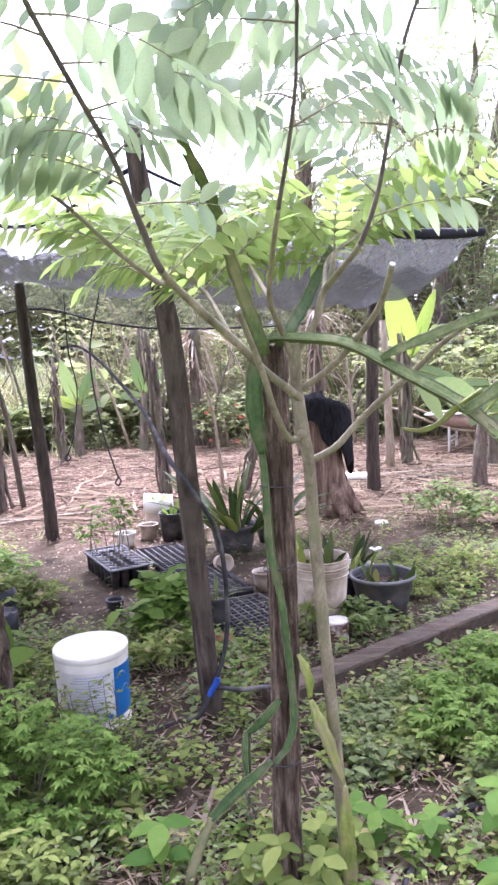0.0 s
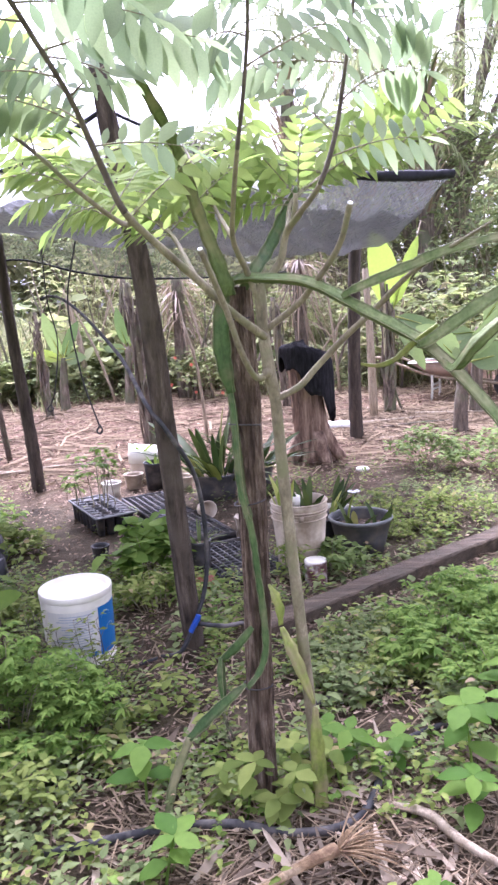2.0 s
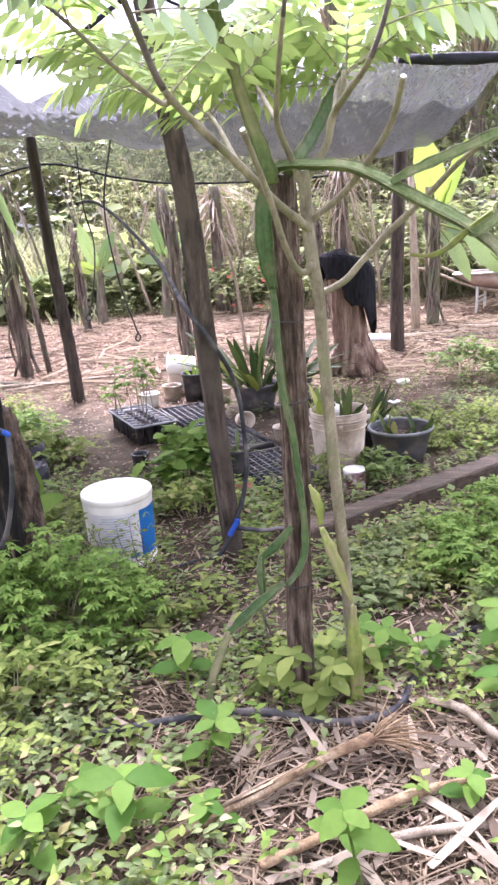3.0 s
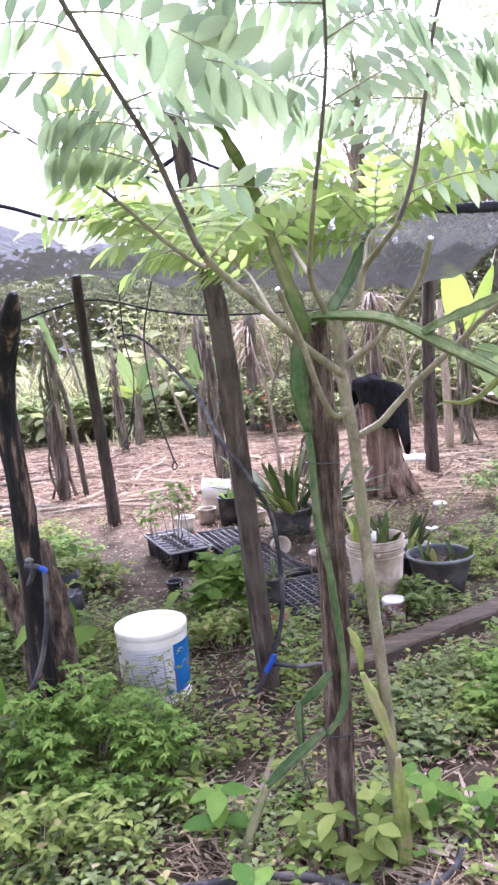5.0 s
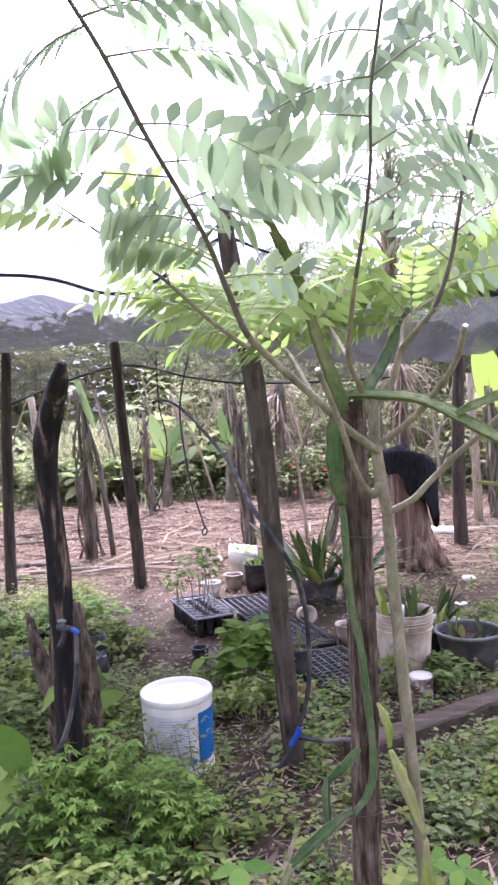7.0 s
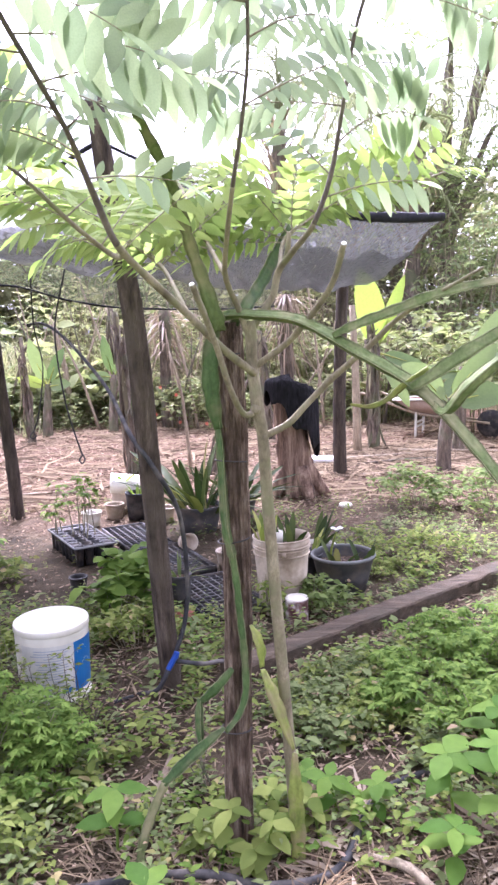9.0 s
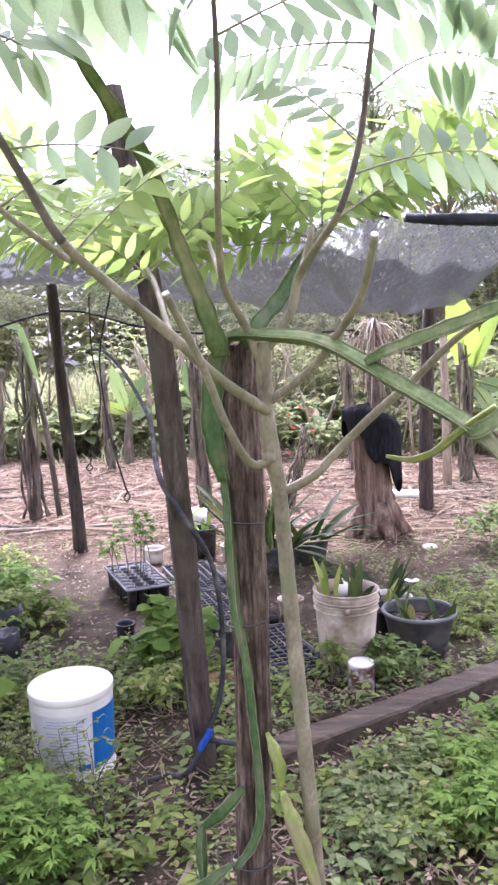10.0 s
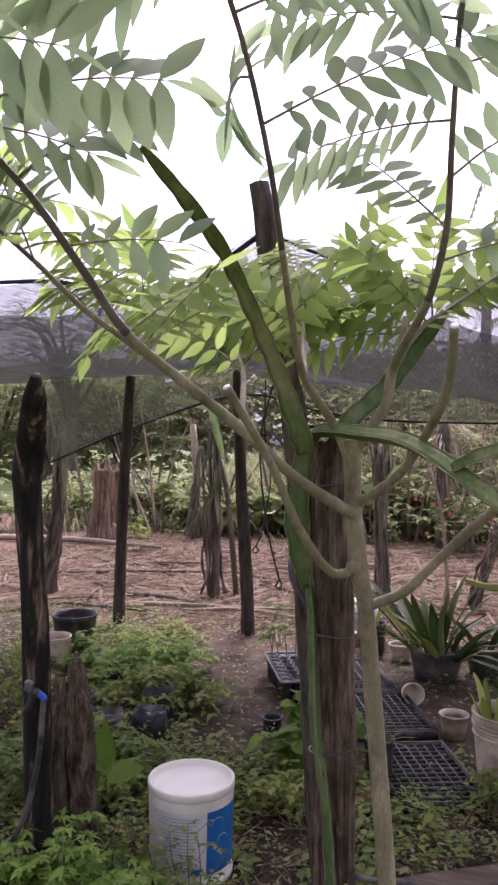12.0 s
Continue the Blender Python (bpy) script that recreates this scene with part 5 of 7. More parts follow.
t, _ = pot("grey_pot", -0.1, 5.0, 0.17, 0.13, 0.2, M["grey_plastic"], "grey pot of tall mottled strap leaves", fill=0.85)
strap_leaves(t, -0.14, 5.0, 0.17, 20, 0.62, 0.052, M["sansevieria"], 41, 0.7, droop=0.32, spread=0.1, side=-0.35)
strap_leaves(t, -0.02, 4.96, 0.17, 16, 0.46, 0.048, M["sansevieria"], 42, 1.4, droop=0.6, spread=0.09, side=0.2)
strap_leaves(t, -0.05, 4.93, 0.17, 4, 0.4, 0.045, M["strap_yellow"], 48, 1.2, droop=0.6, spread=0.08)
t, _ = pot("grey_pot", 0.2, 5.25, 0.14, 0.11, 0.18, M["grey_plastic"], "grey pot of arching strap leaves", fill=0.85)
strap_leaves(t, 0.2, 5.25, 0.15, 15, 0.5, 0.05, M["sansevieria"], 43, 1.2, droop=0.45, spread=0.08, side=0.15)
t, _ = pot("seedling_pot", -0.17, 3.46, 0.065, 0.055, 0.17, M["grey_plastic"], "grey pot holding a small grassy seedling", fill=0.9)
strap_leaves(t, -0.17, 3.46, 0.16, 14, 0.16, 0.012, M["dull"], 44, 1.2, "blade", droop=0.6, spread=0.02)
pot("small_pot", -0.765, 3.72, 0.05, 0.042, 0.095, M["black_plastic"], "small dark green plastic pot on bare soil", fill=0.6)
t, _ = pot("black_pot", -0.6, 5.45, 0.1, 0.085, 0.22, M["black_plastic"], "black nursery bag with a young plant", group="black nursery pots")
strap_leaves(t, -0.6, 5.45, 0.2, 4, 0.14, 0.04, M["herb"], 45, 0.9, "leaf", ROUND)
pot("white_cup", -0.95, 5.28, 0.075, 0.06, 0.11, M["white_plastic"], "white plastic cup behind the seedling tray", "cup", group="white cups")
pot("white_cup", -0.8, 5.5, 0.075, 0.06, 0.12, M["cream_plastic"], "dirty white cup behind the seedling tray", "cup", group="white cups")
pot("white_cup", -0.38, 5.35, 0.08, 0.06, 0.11, M["cream_plastic"], "dirty white cup by the strap leaves", "cup", group="white cups")
pot("white_cup", 0.1, 4.05, 0.072, 0.055, 0.12, M["cream_plastic"], "dirty white cup next to the mesh tray", "cup", group="white cups")
t, _ = pot("cut_jug", -0.76, 5.85, 0.11, 0.11, 0.2, M["cream_plastic"], "cut white jug with young leaves in it", "jug", fill=0.9)
s = Sheet()
box(s, -0.12, 0.12, -0.1, 0.1, 0, 0.1, pose(-0.76, 5.83, 0.17, 12, 8, 10))
part("neck", s, M["white_plastic"], t)
strap_leaves(t, -0.76, 5.83, 0.25, 5, 0.12, 0.04, M["herb"], 46, 1.4, "leaf", ROUND)
pot("black_pot", -2.57, 4.65, 0.155, 0.12, 0.27, M["black_plastic"], "large black pot on bare soil", soil=True, group="black nursery pots", fill=0.5)
pot("white_pot", -2.41, 4.17, 0.112, 0.1, 0.24, M["cream_plastic"], "white pot half hidden by weeds", fill=0.7)
pot("black_pot", -1.99, 4.22, 0.13, 0.12, 0.07, M["black_plastic"], "low black dish among the weeds", group="black nursery pots", fill=0.6)


def build_lying_cup():
    s = Sheet()
    m = pose(0, 0, 0, 78, 0, 20).to_3x3()
    lathe(s, -0.17, 4.45, 0.07, [(0.05, -0.06), (0.06, 0.05), (0.062, 0.055), (0.056, 0.055), (0.045, -0.05), (0.003, -0.05)], 24, tilt=m)
    whole("lying_cup", s, M["cream_plastic"], "white cup lying on its side on the mesh tray", "cup", "white cups")


build_lying_cup()


def build_black_bag(x, y, r, h, seed):
    s = Sheet()
    rng = random.Random(seed)
    n = 16
    for k, (q, z) in enumerate([(0.9, 0), (1.05, 0.35), (0.95, 0.7), (0.85, 1.0), (0.7, 0.92), (0.1, 0.8)]):
        for i in range(n):
            a = 6.2832 * i / n
            e = r * q * (1 + rng.uniform(-0.12, 0.12))
            s.v.append((x + e * math.cos(a), y + e * math.sin(a), h * z + rng.uniform(-0.02, 0.02) * (k > 0)))
    s.f = [(k * n + i, k * n + (i + 1) % n, (k + 1) * n + (i + 1) % n, (k + 1) * n + i) for k in range(5) for i in range(n)] + [tuple(5 * n + i for i in range(n))]
    whole("nursery_bag", s, M["black_plastic"], "crumpled black nursery bag among the weeds", "bag", "nursery bags")


for k, (x, y, r, h) in enumerate([(-1.5, 3.3, 0.11, 0.16), (-1.32, 3.45, 0.09, 0.15), (-1.42, 3.75, 0.09, 0.18), (-1.75, 3.5, 0.1, 0.15)]):
    build_black_bag(x, y, r, h, k)

for k, (x, y, a) in enumerate([(-0.17, 3.12, 15)]):
    s = Sheet()
    box(s, -0.1, 0.1, -0.05, 0.05, 0, 0.06, pose(x, y, rise(x, y) + 0.003, 0, 0, a))
    ob = whole("brick", s, M["brick"], "red brick lying behind the leaning post", "brick", "loose bricks", smooth=False)
    b = ob.modifiers.new("worn", "BEVEL")
    b.width, b.segments = 0.006, 2


def build_beam():
    a, b = Vector((0.08, 2.5, 0)), Vector((2.7, 4.42, 0))
    d = (b - a).normalized()
    yaw = math.degrees(math.atan2(d.y, d.x))
    s = Sheet()
    ln = (b - a).length
    n = 40
    rng = random.Random(8)
    m = pose(a.x, a.y, -0.02, 0, 0, yaw)
    for k in range(n + 1):
        for cy, cz in ((-0.055, 0), (-0.058, 0.09), (-0.05, 0.1), (0.05, 0.102), (0.056, 0.092), (0.055, 0)):
            q = m @ Vector((ln * k / n, cy + rng.uniform(-0.003, 0.003), cz + rng.uniform(-0.004, 0.004)))
            s.v.append(tuple(q))
    s.f = [(k * 6 + i, (k + 1) * 6 + i, (k + 1) * 6 + (i + 1) % 6, k * 6 + (i + 1) % 6) for k in range(n) for i in range(6)] + [tuple(range(6)), tuple(n * 6 + i for i in reversed(range(6)))]
    whole("beam", s, M["beam"], "reddish sawn beam lying on the weedy ground", "beam", smooth=False)


build_beam()
s = Sheet()
lathe(s, 1.1, 5.58, 0.0, [(0.06, 0), (0.062, 0.02), (0.05, 0.03), (0.005, 0.028)], 18)
whole("plastic_disc", s, M["white_plastic"], "small white plastic disc lying on the soil", "disc")
stick("board", [(0.98, 7.75, 0.03), (1.38, 7.6, 0.04)], [0.06, 0.055], M["petal_white"], "pale board lying behind the stump", "board", sides=4)


# ---- hoses and wires ----
def hose(name, pts, r, mat, label, category="hose", n=None):
    s = Sheet()
    tube(s, pts, [r, r], 9, n or 10 * len(pts))
    return whole(name, s, mat, label, category)


def build_hoses():
    t = thing("hose", "black hose arching to the leaning post", "hose", at=(-0.15, 2.42, 0))
    s = Sheet()
    tube(s, [(-1.19, 4.72, 1.555), (-1.1, 4.6, 1.56), (-0.98, 4.4, 1.53), (-0.78, 4.0, 1.42), (-0.47, 3.2, 1.22), (-0.27, 2.43, 1.08), (-0.175, 2.3, 0.97), (-0.09, 2.38, 0.77), (-0.07, 2.42, 0.49), (-0.09, 2.42, 0.3), (-0.14, 2.39, 0.17), (-0.2, 2.36, 0.06), (-0.28, 2.4, 0.02), (-0.38, 2.36, 0.01)], [0.0092, 0.0092], 9, 110)
    part("pipe", s, M["hose"], t)
    s = Sheet()
    tube(s, [(-0.13, 2.4, 0.155), (-0.02, 2.44, 0.12), (0.05, 2.5, 0.1), (0.16, 2.56, 0.06)], [0.009, 0.009], 9, 24)
    part("pipe", s, M["hose"], t)
    s = Sheet()
    tube(s, [(-0.122, 2.387, 0.2), (-0.13, 2.385, 0.18), (-0.15, 2.38, 0.145), (-0.158, 2.377, 0.13)], [0.0105, 0.012, 0.0115, 0.0105], 9, 14, 0.12)
    part("tape", s, M["blue_tape"], t, "blue tape round the joint")
    s = Sheet()
    lathe(s, -1.195, 4.725, 1.55, [(0.012, -0.012), (0.015, 0), (0.012, 0.012)], 10)
    part("end_cap", s, M["hose"], t)


build_hoses()
hose("wire_hook", [(-0.68, 3.46, 1.8), (-0.75, 3.46, 1.49), (-0.72, 3.46, 1.13), (-0.66, 3.46, 0.88), (-0.645, 3.46, 0.84), (-0.635, 3.45, 0.82), (-0.65, 3.45, 0.8), (-0.665, 3.46, 0.815), (-0.65, 3.46, 0.84)], 0.0045, M["wire"], "dark wire with a looped hook hanging from the net", "wire", 90)
hose("wire_hook", [(-1.13, 4.6, 1.9), (-1.13, 4.6, 1.54), (-1.09, 4.6, 1.27), (-1.14, 4.6, 0.95), (-1.18, 4.6, 0.84), (-1.165, 4.6, 0.81), (-1.19, 4.6, 0.79), (-1.205, 4.6, 0.81), (-1.18, 4.6, 0.84)], 0.0045, M["wire"], "dark wire with a looped hook hanging from the net", "wire", 90)
hose("ground_hose", [(-0.5, 1.3, 0.02), (-0.2, 1.36, 0.02), (0.0, 1.36, 0.025), (0.18, 1.31, 0.02), (0.36, 1.36, 0.02), (0.5, 1.62, 0.022), (0.64, 1.74, 0.02), (0.95, 1.85, 0.02)], 0.013, M["hose"], "black hose half buried in straw")
hose("ground_hose", [(0.26, 1.92, 0.02), (0.34, 1.98, 0.02), (0.5, 2.08, 0.025), (0.62, 2.2, 0.01)], 0.013, M["hose"], "short black hose lying in the weeds")


def build_tap():
    t = thing("tap", "black hose tap tied to the charred post with blue tape", "tap", at=(-0.87, 1.9, 0.7))
    s = Sheet()
    tube(s, [(-0.829, 1.895, 0.742), (-0.828, 1.89, 0.71), (-0.837, 1.885, 0.58), (-0.876, 1.88, 0.42), (-0.939, 1.88, 0.3), (-1.004, 1.88, 0.18), (-1.06, 1.88, 0.01)], [0.0085, 0.0085], 9, 40)
    part("pipe", s, M["hose"], t, "black hose hanging from the tap")
    s = Sheet()
    tube(s, [(-0.846, 1.898, 0.757), (-0.83, 1.893, 0.752), (-0.823, 1.892, 0.742)], [0.009, 0.0095, 0.009], 10, 8, 0.12)
    part("tape", s, M["blue_tape"], t, "blue tape")
    s = Sheet()
    tube(s, [(-0.895, 1.905, 0.763), (-0.872, 1.9, 0.762), (-0.845, 1.898, 0.757)], [0.011, 0.013, 0.0105], 10, 8, 0.1)
    tube(s, [(-0.87, 1.897, 0.765), (-0.87, 1.893, 0.735), (-0.886, 1.885, 0.7)], [0.012, 0.0105, 0.0085], 9, 8, 0.08)
    valve = part("valve", s, M["black_plastic"], t)
    s = Sheet()
    tube(s, [(-0.872, 1.898, 0.765), (-0.873, 1.89, 0.785)], [0.006, 0.006], 8, 4)
    tube(s, [(-0.885, 1.889, 0.786), (-0.873, 1.888, 0.789), (-0.86, 1.889, 0.786)], [0.006, 0.0085, 0.006], 8, 8)
    part("tap_handle", s, M["rim_grey"], valve, "grey tap handle")


build_tap()


# ---- wheelbarrow ----
def build_wheelbarrow():
    ox, oy, yaw = 2.83, 9.65, -30
    m = pose(ox, oy, 0.0, 0, 0, yaw)
    t = thing("wheelbarrow", "faded tan wheelbarrow resting on its pale legs", "wheelbarrow", at=(ox, oy, 0))
    s, lip = Sheet(), Sheet()
    n = 44

    def ring(sheet, x0, x1, ry, z0, z1):
        for k in range(n):
            w = 2 * math.pi * k / n
            c, q = math.cos(w), math.sin(w)
            e = (abs(c) ** 4 + abs(q) ** 4) ** -0.25
            u = 0.5 + 0.5 * max(-1, min(1, c * e))
            sheet.v.append(tuple(m @ Vector(((x0 + x1) / 2 + (x1 - x0) / 2 * c * e, ry * q * e * (1.0 - 0.15 * u), z0 + (z1 - z0) * u))))

    for x0, x1, ry, z0, z1 in ((-0.05, 0.42, 0.17, 0.33, 0.29), (-0.34, 0.7, 0.28, 0.5, 0.54), (-0.33, 0.69, 0.272, 0.5, 0.54), (-0.04, 0.41, 0.162, 0.342, 0.302)):
        ring(s, x0, x1, ry, z0, z1)
    s.f = [(r * n + k, r * n + (k + 1) % n, (r + 1) * n + (k + 1) % n, (r + 1) * n + k) for r in range(3) for k in range(n)] + [tuple(reversed(range(n))), tuple(3 * n + k for k in range(n))]
    tray = part("tray", s, M["barrow"], t)
    for x0, x1, ry, dz in ((-0.345, 0.705, 0.285, -0.012), (-0.36, 0.72, 0.3, 0.0), (-0.345, 0.705, 0.285, 0.014), (-0.33, 0.69, 0.27, 0.004)):
        ring(lip, x0, x1, ry, 0.5 + dz, 0.54 + dz)
    lip.f = [(r * n + k, r * n + (k + 1) % n, (r + 1) % 4 * n + (k + 1) % n, (r + 1) % 4 * n + k) for r in range(4) for k in range(n)]
    part("rim", lip, M["label_pale"], tray, "pale rolled rim")
    for side in (-0.2, 0.2):
        s = Sheet()
        tube(s, [m @ Vector(q) for q in ((0.95, side * 0.35, 0.2), (0.4, side * 0.75, 0.27), (-0.05, side, 0.34), (-0.6, side * 1.3, 0.56), (-0.78, side * 1.35, 0.6))], [0.018, 0.018], 8, 24)
        part("handle", s, M["pale_stick"], t)
        s = Sheet()
        tube(s, [m @ Vector(q) for q in ((0.0, side, 0.34), (0.0, side, 0.15), (-0.01, side, -0.03))], [0.018, 0.017, 0.016], 8, 8)
        part("leg", s, M["label_pale"], t, "pale leg")
    for z in (0.14, 0.2):
        s = Sheet()
        tube(s, [m @ Vector((0.0, -0.2, z)), m @ Vector((0.0, 0.2, z))], [0.014, 0.014], 8, 4)
        part("crossbar", s, M["label_pale"], t)
    s = Sheet()
    lathe(s, 0, 0, 0, [(0.06, -0.03), (0.16, -0.03), (0.185, -0.015), (0.185, 0.015), (0.16, 0.03), (0.06, 0.03)], 28)
    s.v = [tuple(m @ (Vector((0.95, 0, 0.19)) + Vector((x, z, y)))) for x, y, z in s.v]
    part("wheel", s, M["black_plastic"], t)


build_wheelbarrow()


# ---- canes, straw and sticks on the ground ----
def cane(pts, radii, label, seed, mat="cane"):
    s = Sheet()
    tube(s, pts, radii, 9, 40, 0.16, seed)
    return whole("dry_cane", s, M[mat], label, "cane", "dry canes")


def build_rooted_cane():
    t = thing("dry_cane", "thick dry yellow cane with a bush of roots", "cane", "dry canes", at=(0, 1.05, 0))
    s = Sheet()
    tube(s, [(-0.32, 0.86, 0.03), (-0.15, 0.95, 0.04), (0.0, 1.04, 0.05), (0.15, 1.13, 0.06), (0.27, 1.185, 0.065)], [0.01, 0.0105, 0.0115, 0.0125, 0.017], 10, 40, 0.12, 3)
    part("stalk", s, M["cane"], t)
    rng = random.Random(12)
    for k in range(16):
        u, ln, w = rng.uniform(0.0, 0.6), rng.uniform(0.2, 0.4), rng.uniform(0, 6.28)
        at = lambda q, o: (-0.32 + 0.59 * q + o * 0.5 * math.cos(w), 0.86 + 0.325 * q + o * 0.4 * math.cos(w), max(0.006, 0.035 + 0.035 * q + o * math.sin(w)))
        s = Sheet()
        tube(s, [at(u, 0.017), at(u + ln * 0.5, 0.02 + rng.uniform(0, 0.012)), at(min(1, u + ln), 0.019 + rng.uniform(0, 0.02))], [0.0022, 0.003, 0.001], 4, 8)
        part("fibre", s, M["straw"], t)
    for k in range(46):
        a = np.array((0.27, 1.185, 0.06))
        d = np.array((0.85 + rng.uniform(-0.5, 0.25), 0.3 + rng.uniform(-0.75, 0.6), rng.uniform(-0.15, 0.55)))
        d /= np.linalg.norm(d)
        ln = rng.uniform(0.07, 0.19)
        p = [a, a + d * ln * 0.4, a + d * ln * 0.75 + np.array((0, 0, -0.01)), a + d * ln + np.array((rng.uniform(-0.02, 0.02), 0, -0.03))]
        p = [np.array((q[0], q[1], max(0.008, q[2]))) for q in p]
        s = Sheet()
        tube(s, p, [0.003, 0.0022, 0.001], 4, 6)
        part("root", s, M["cane"], t)


build_rooted_cane()
cane([(-0.02, 0.83, 0.03), (0.12, 0.9, 0.035), (0.28, 0.985, 0.04), (0.41, 1.03, 0.045), (0.56, 1.07, 0.03)], [0.0115, 0.012, 0.0115, 0.0105, 0.006], "dry yellow cane lying on straw", 4)
cane([(0.08, 0.82, 0.02), (0.3, 0.9, 0.03), (0.6, 0.93, 0.03), (0.85, 0.95, 0.02)], [0.01, 0.011, 0.0105, 0.007], "pale dry cane lying on straw", 5, "pale_stick")
cane([(0.45, 1.4, 0.02), (0.54, 1.32, 0.04), (0.6, 1.2, 0.045), (0.72, 1.08, 0.03)], [0.011, 0.0135, 0.012, 0.009], "bent pale dry cane lying on straw", 6, "pale_stick")
cane([(0.12, 1.47, 0.02), (0.14, 1.36, 0.02), (0.15, 1.2, 0.015)], [0.009, 0.01, 0.006], "flat pale stalk lying by the pole", 7, "pale_stick")
cane([(0.36, 2.02, 0.01), (0.4, 1.96, 0.015)], [0.012, 0.01], "short white stick in the litter", 8, "petal_white")
for k, (x0, y0, x1, y1, r) in enumerate([(-2.9, 6.15, -1.9, 6.3, 0.02), (-3.2, 6.5, -2.3, 6.35, 0.025), (-2.4, 6.05, -1.4, 6.6, 0.015), (-1.5, 6.4, -0.7, 6.9, 0.012), (1.1, 7.7, 2.4, 8.1, 0.02), (1.5, 7.4, 2.6, 7.7, 0.018), (1.4, 6.9, 2.0, 6.5, 0.012), (-4.6, 7.3, -2.6, 8.2, 0.02), (-7.5, 9.6, -4.5, 9.7, 0.05), (-3.6, 5.9, -2.5, 5.85, 0.02), (2.2, 8.3, 3.4, 8.0, 0.02), (-0.6, 6.6, 0.2, 6.3, 0.014)]):
    rng = random.Random(k)
    mx, my = (x0 + x1) / 2 + rng.uniform(-0.1, 0.1), (y0 + y1) / 2 + rng.uniform(-0.1, 0.1)
    stick("stick", [(x0, y0, rise(x0, y0) + r), (mx, my, rise(mx, my) + r * 1.5), (x1, y1, rise(x1, y1) + r)], [r, r * 0.9, r * 0.5], M["dead_trunk"] if k % 2 else M["pale_stick"], "fallen dry stick lying on the mulch", "stick", "fallen sticks", 7, 0.12, k)


# ---- low plants ----
def bush(name, label, category, x, y, r, h, leaves, size, mat, seed, group="", shape=POINTED, aspect=0.5, stems=9, upright=0.5, z=0.0, hollow=0.35, clusters=3, lobed=False):
    """A bush of thin stems with leaves in small clusters along them, thinning towards its edge."""
    rng = random.Random(seed)
    t = thing(name, label, category, group, at=(x, y, z))
    st, fo = Sheet(), Sheet()
    g = rise(x, y) + z
    tips = []
    for k in range(stems):
        a, q = rng.uniform(0, 6.28), math.sqrt(rng.random())
        top = np.array((x + r * q * math.cos(a), y + r * q * math.sin(a), g + h * (1.05 - 0.55 * q * q) * rng.uniform(0.75, 1.1)))
        base = np.array((x + 0.35 * r * q * math.cos(a), y + 0.35 * r * q * math.sin(a), g - 0.02))
        mid = base * 0.45 + top * 0.55 + np.array((rng.uniform(-0.1, 0.1) * r, rng.uniform(-0.1, 0.1) * r, 0.12 * h))
        tube(st, [base, mid, top], [0.006 * max(0.5, h), 0.004 * max(0.5, h), 0.002 * max(0.5, h)], 4, 6)
        tips.append(smooth_path([base, mid, top], 12))
    for k in range(leaves // clusters):
        p = tips[rng.randrange(len(tips))]
        q = p[min(12, int(12 * (hollow + (1 - hollow) * math.sqrt(rng.random()))))]
        c = q + np.array((rng.gauss(0, 0.16), rng.gauss(0, 0.16), rng.gauss(0, 0.09))) * max(r, h) * 0.8
        c[2] = max(g + 0.01, c[2])
        a = rng.uniform(0, 6.28)
        for m in range(clusters):
            w = a + m * 6.28 / clusters + rng.uniform(-0.4, 0.4)
            tilt = rng.uniform(-0.55, 0.55) * upright + rng.uniform(-0.2, 0.2)
            face = (math.cos(w) * 0.3 + rng.gauss(0, 0.25), math.sin(w) * 0.3 + rng.gauss(0, 0.25), 1)
            ln, wd, bow = size * rng.uniform(0.6, 1.2), size * aspect * rng.uniform(0.8, 1.2), rng.uniform(0.05, 0.4)
            leaf(fo, c, (math.cos(w), math.sin(w), tilt), face, ln, wd * (0.75 if lobed else 1), shape, 0.2, bow)
            if lobed:
                for g2 in (-0.8, 0.8):
                    leaf(fo, c + np.array((math.cos(w), math.sin(w), tilt)) * ln * 0.12, (math.cos(w + g2), math.sin(w + g2), tilt), face, ln * 0.72, wd * 0.55, shape, 0.2, bow)
    part("branching", st, M["twig"], t)
    part("foliage", fo, mat, t)
    return t


def broad_herb(x, y, h, size, seed, label, mat="broad_herb", pairs=3):
    """A soft upright herb: opposite pairs of broad leaves on one stem."""
    rng = random.Random(seed)
    t = thing("broadleaf_herb", label, "herb", "broad-leaved herbs", at=(x, y, 0))
    g = rise(x, y)
    s = Sheet()
    lx, ly = rng.uniform(-0.04, 0.04), rng.uniform(-0.04, 0.04)
    path = [(x, y, g - 0.02), (x + lx * 0.5, y + ly * 0.5, g + h * 0.5), (x + lx, y + ly, g + h)]
    tube(s, path, [0.005, 0.004, 0.003], 6)
    part("stem", s, M["herb"], t)
    p = smooth_path(path, 20)
    for k in range(pairs):
        q = p[int(20 * (0.5 + 0.5 * k / max(1, pairs - 1)))]
        a = rng.uniform(0, 6.28) if k == 0 else a + 1.57 + rng.uniform(-0.3, 0.3)
        last = k == pairs - 1
        for m in (0, 1.57, 3.14, 4.71) if last else (0, 3.14):
            s = Sheet()
            sz = size * (1.15 - 0.2 * k / pairs) * rng.uniform(0.75, 1.2)
            w = a + m + rng.uniform(-0.25, 0.25)
            leaf(s, q, (math.cos(w), math.sin(w), rng.uniform(-0.1, 0.3)), (-0.15 * math.cos(w) + rng.gauss(0, 0.15), -0.15 * math.sin(w) - 0.15, 1), sz, sz * 0.6, LEAFLET, 0.14, rng.uniform(0.1, 0.4), 0.05, rng)
            part("leaf", s, M[mat], t)



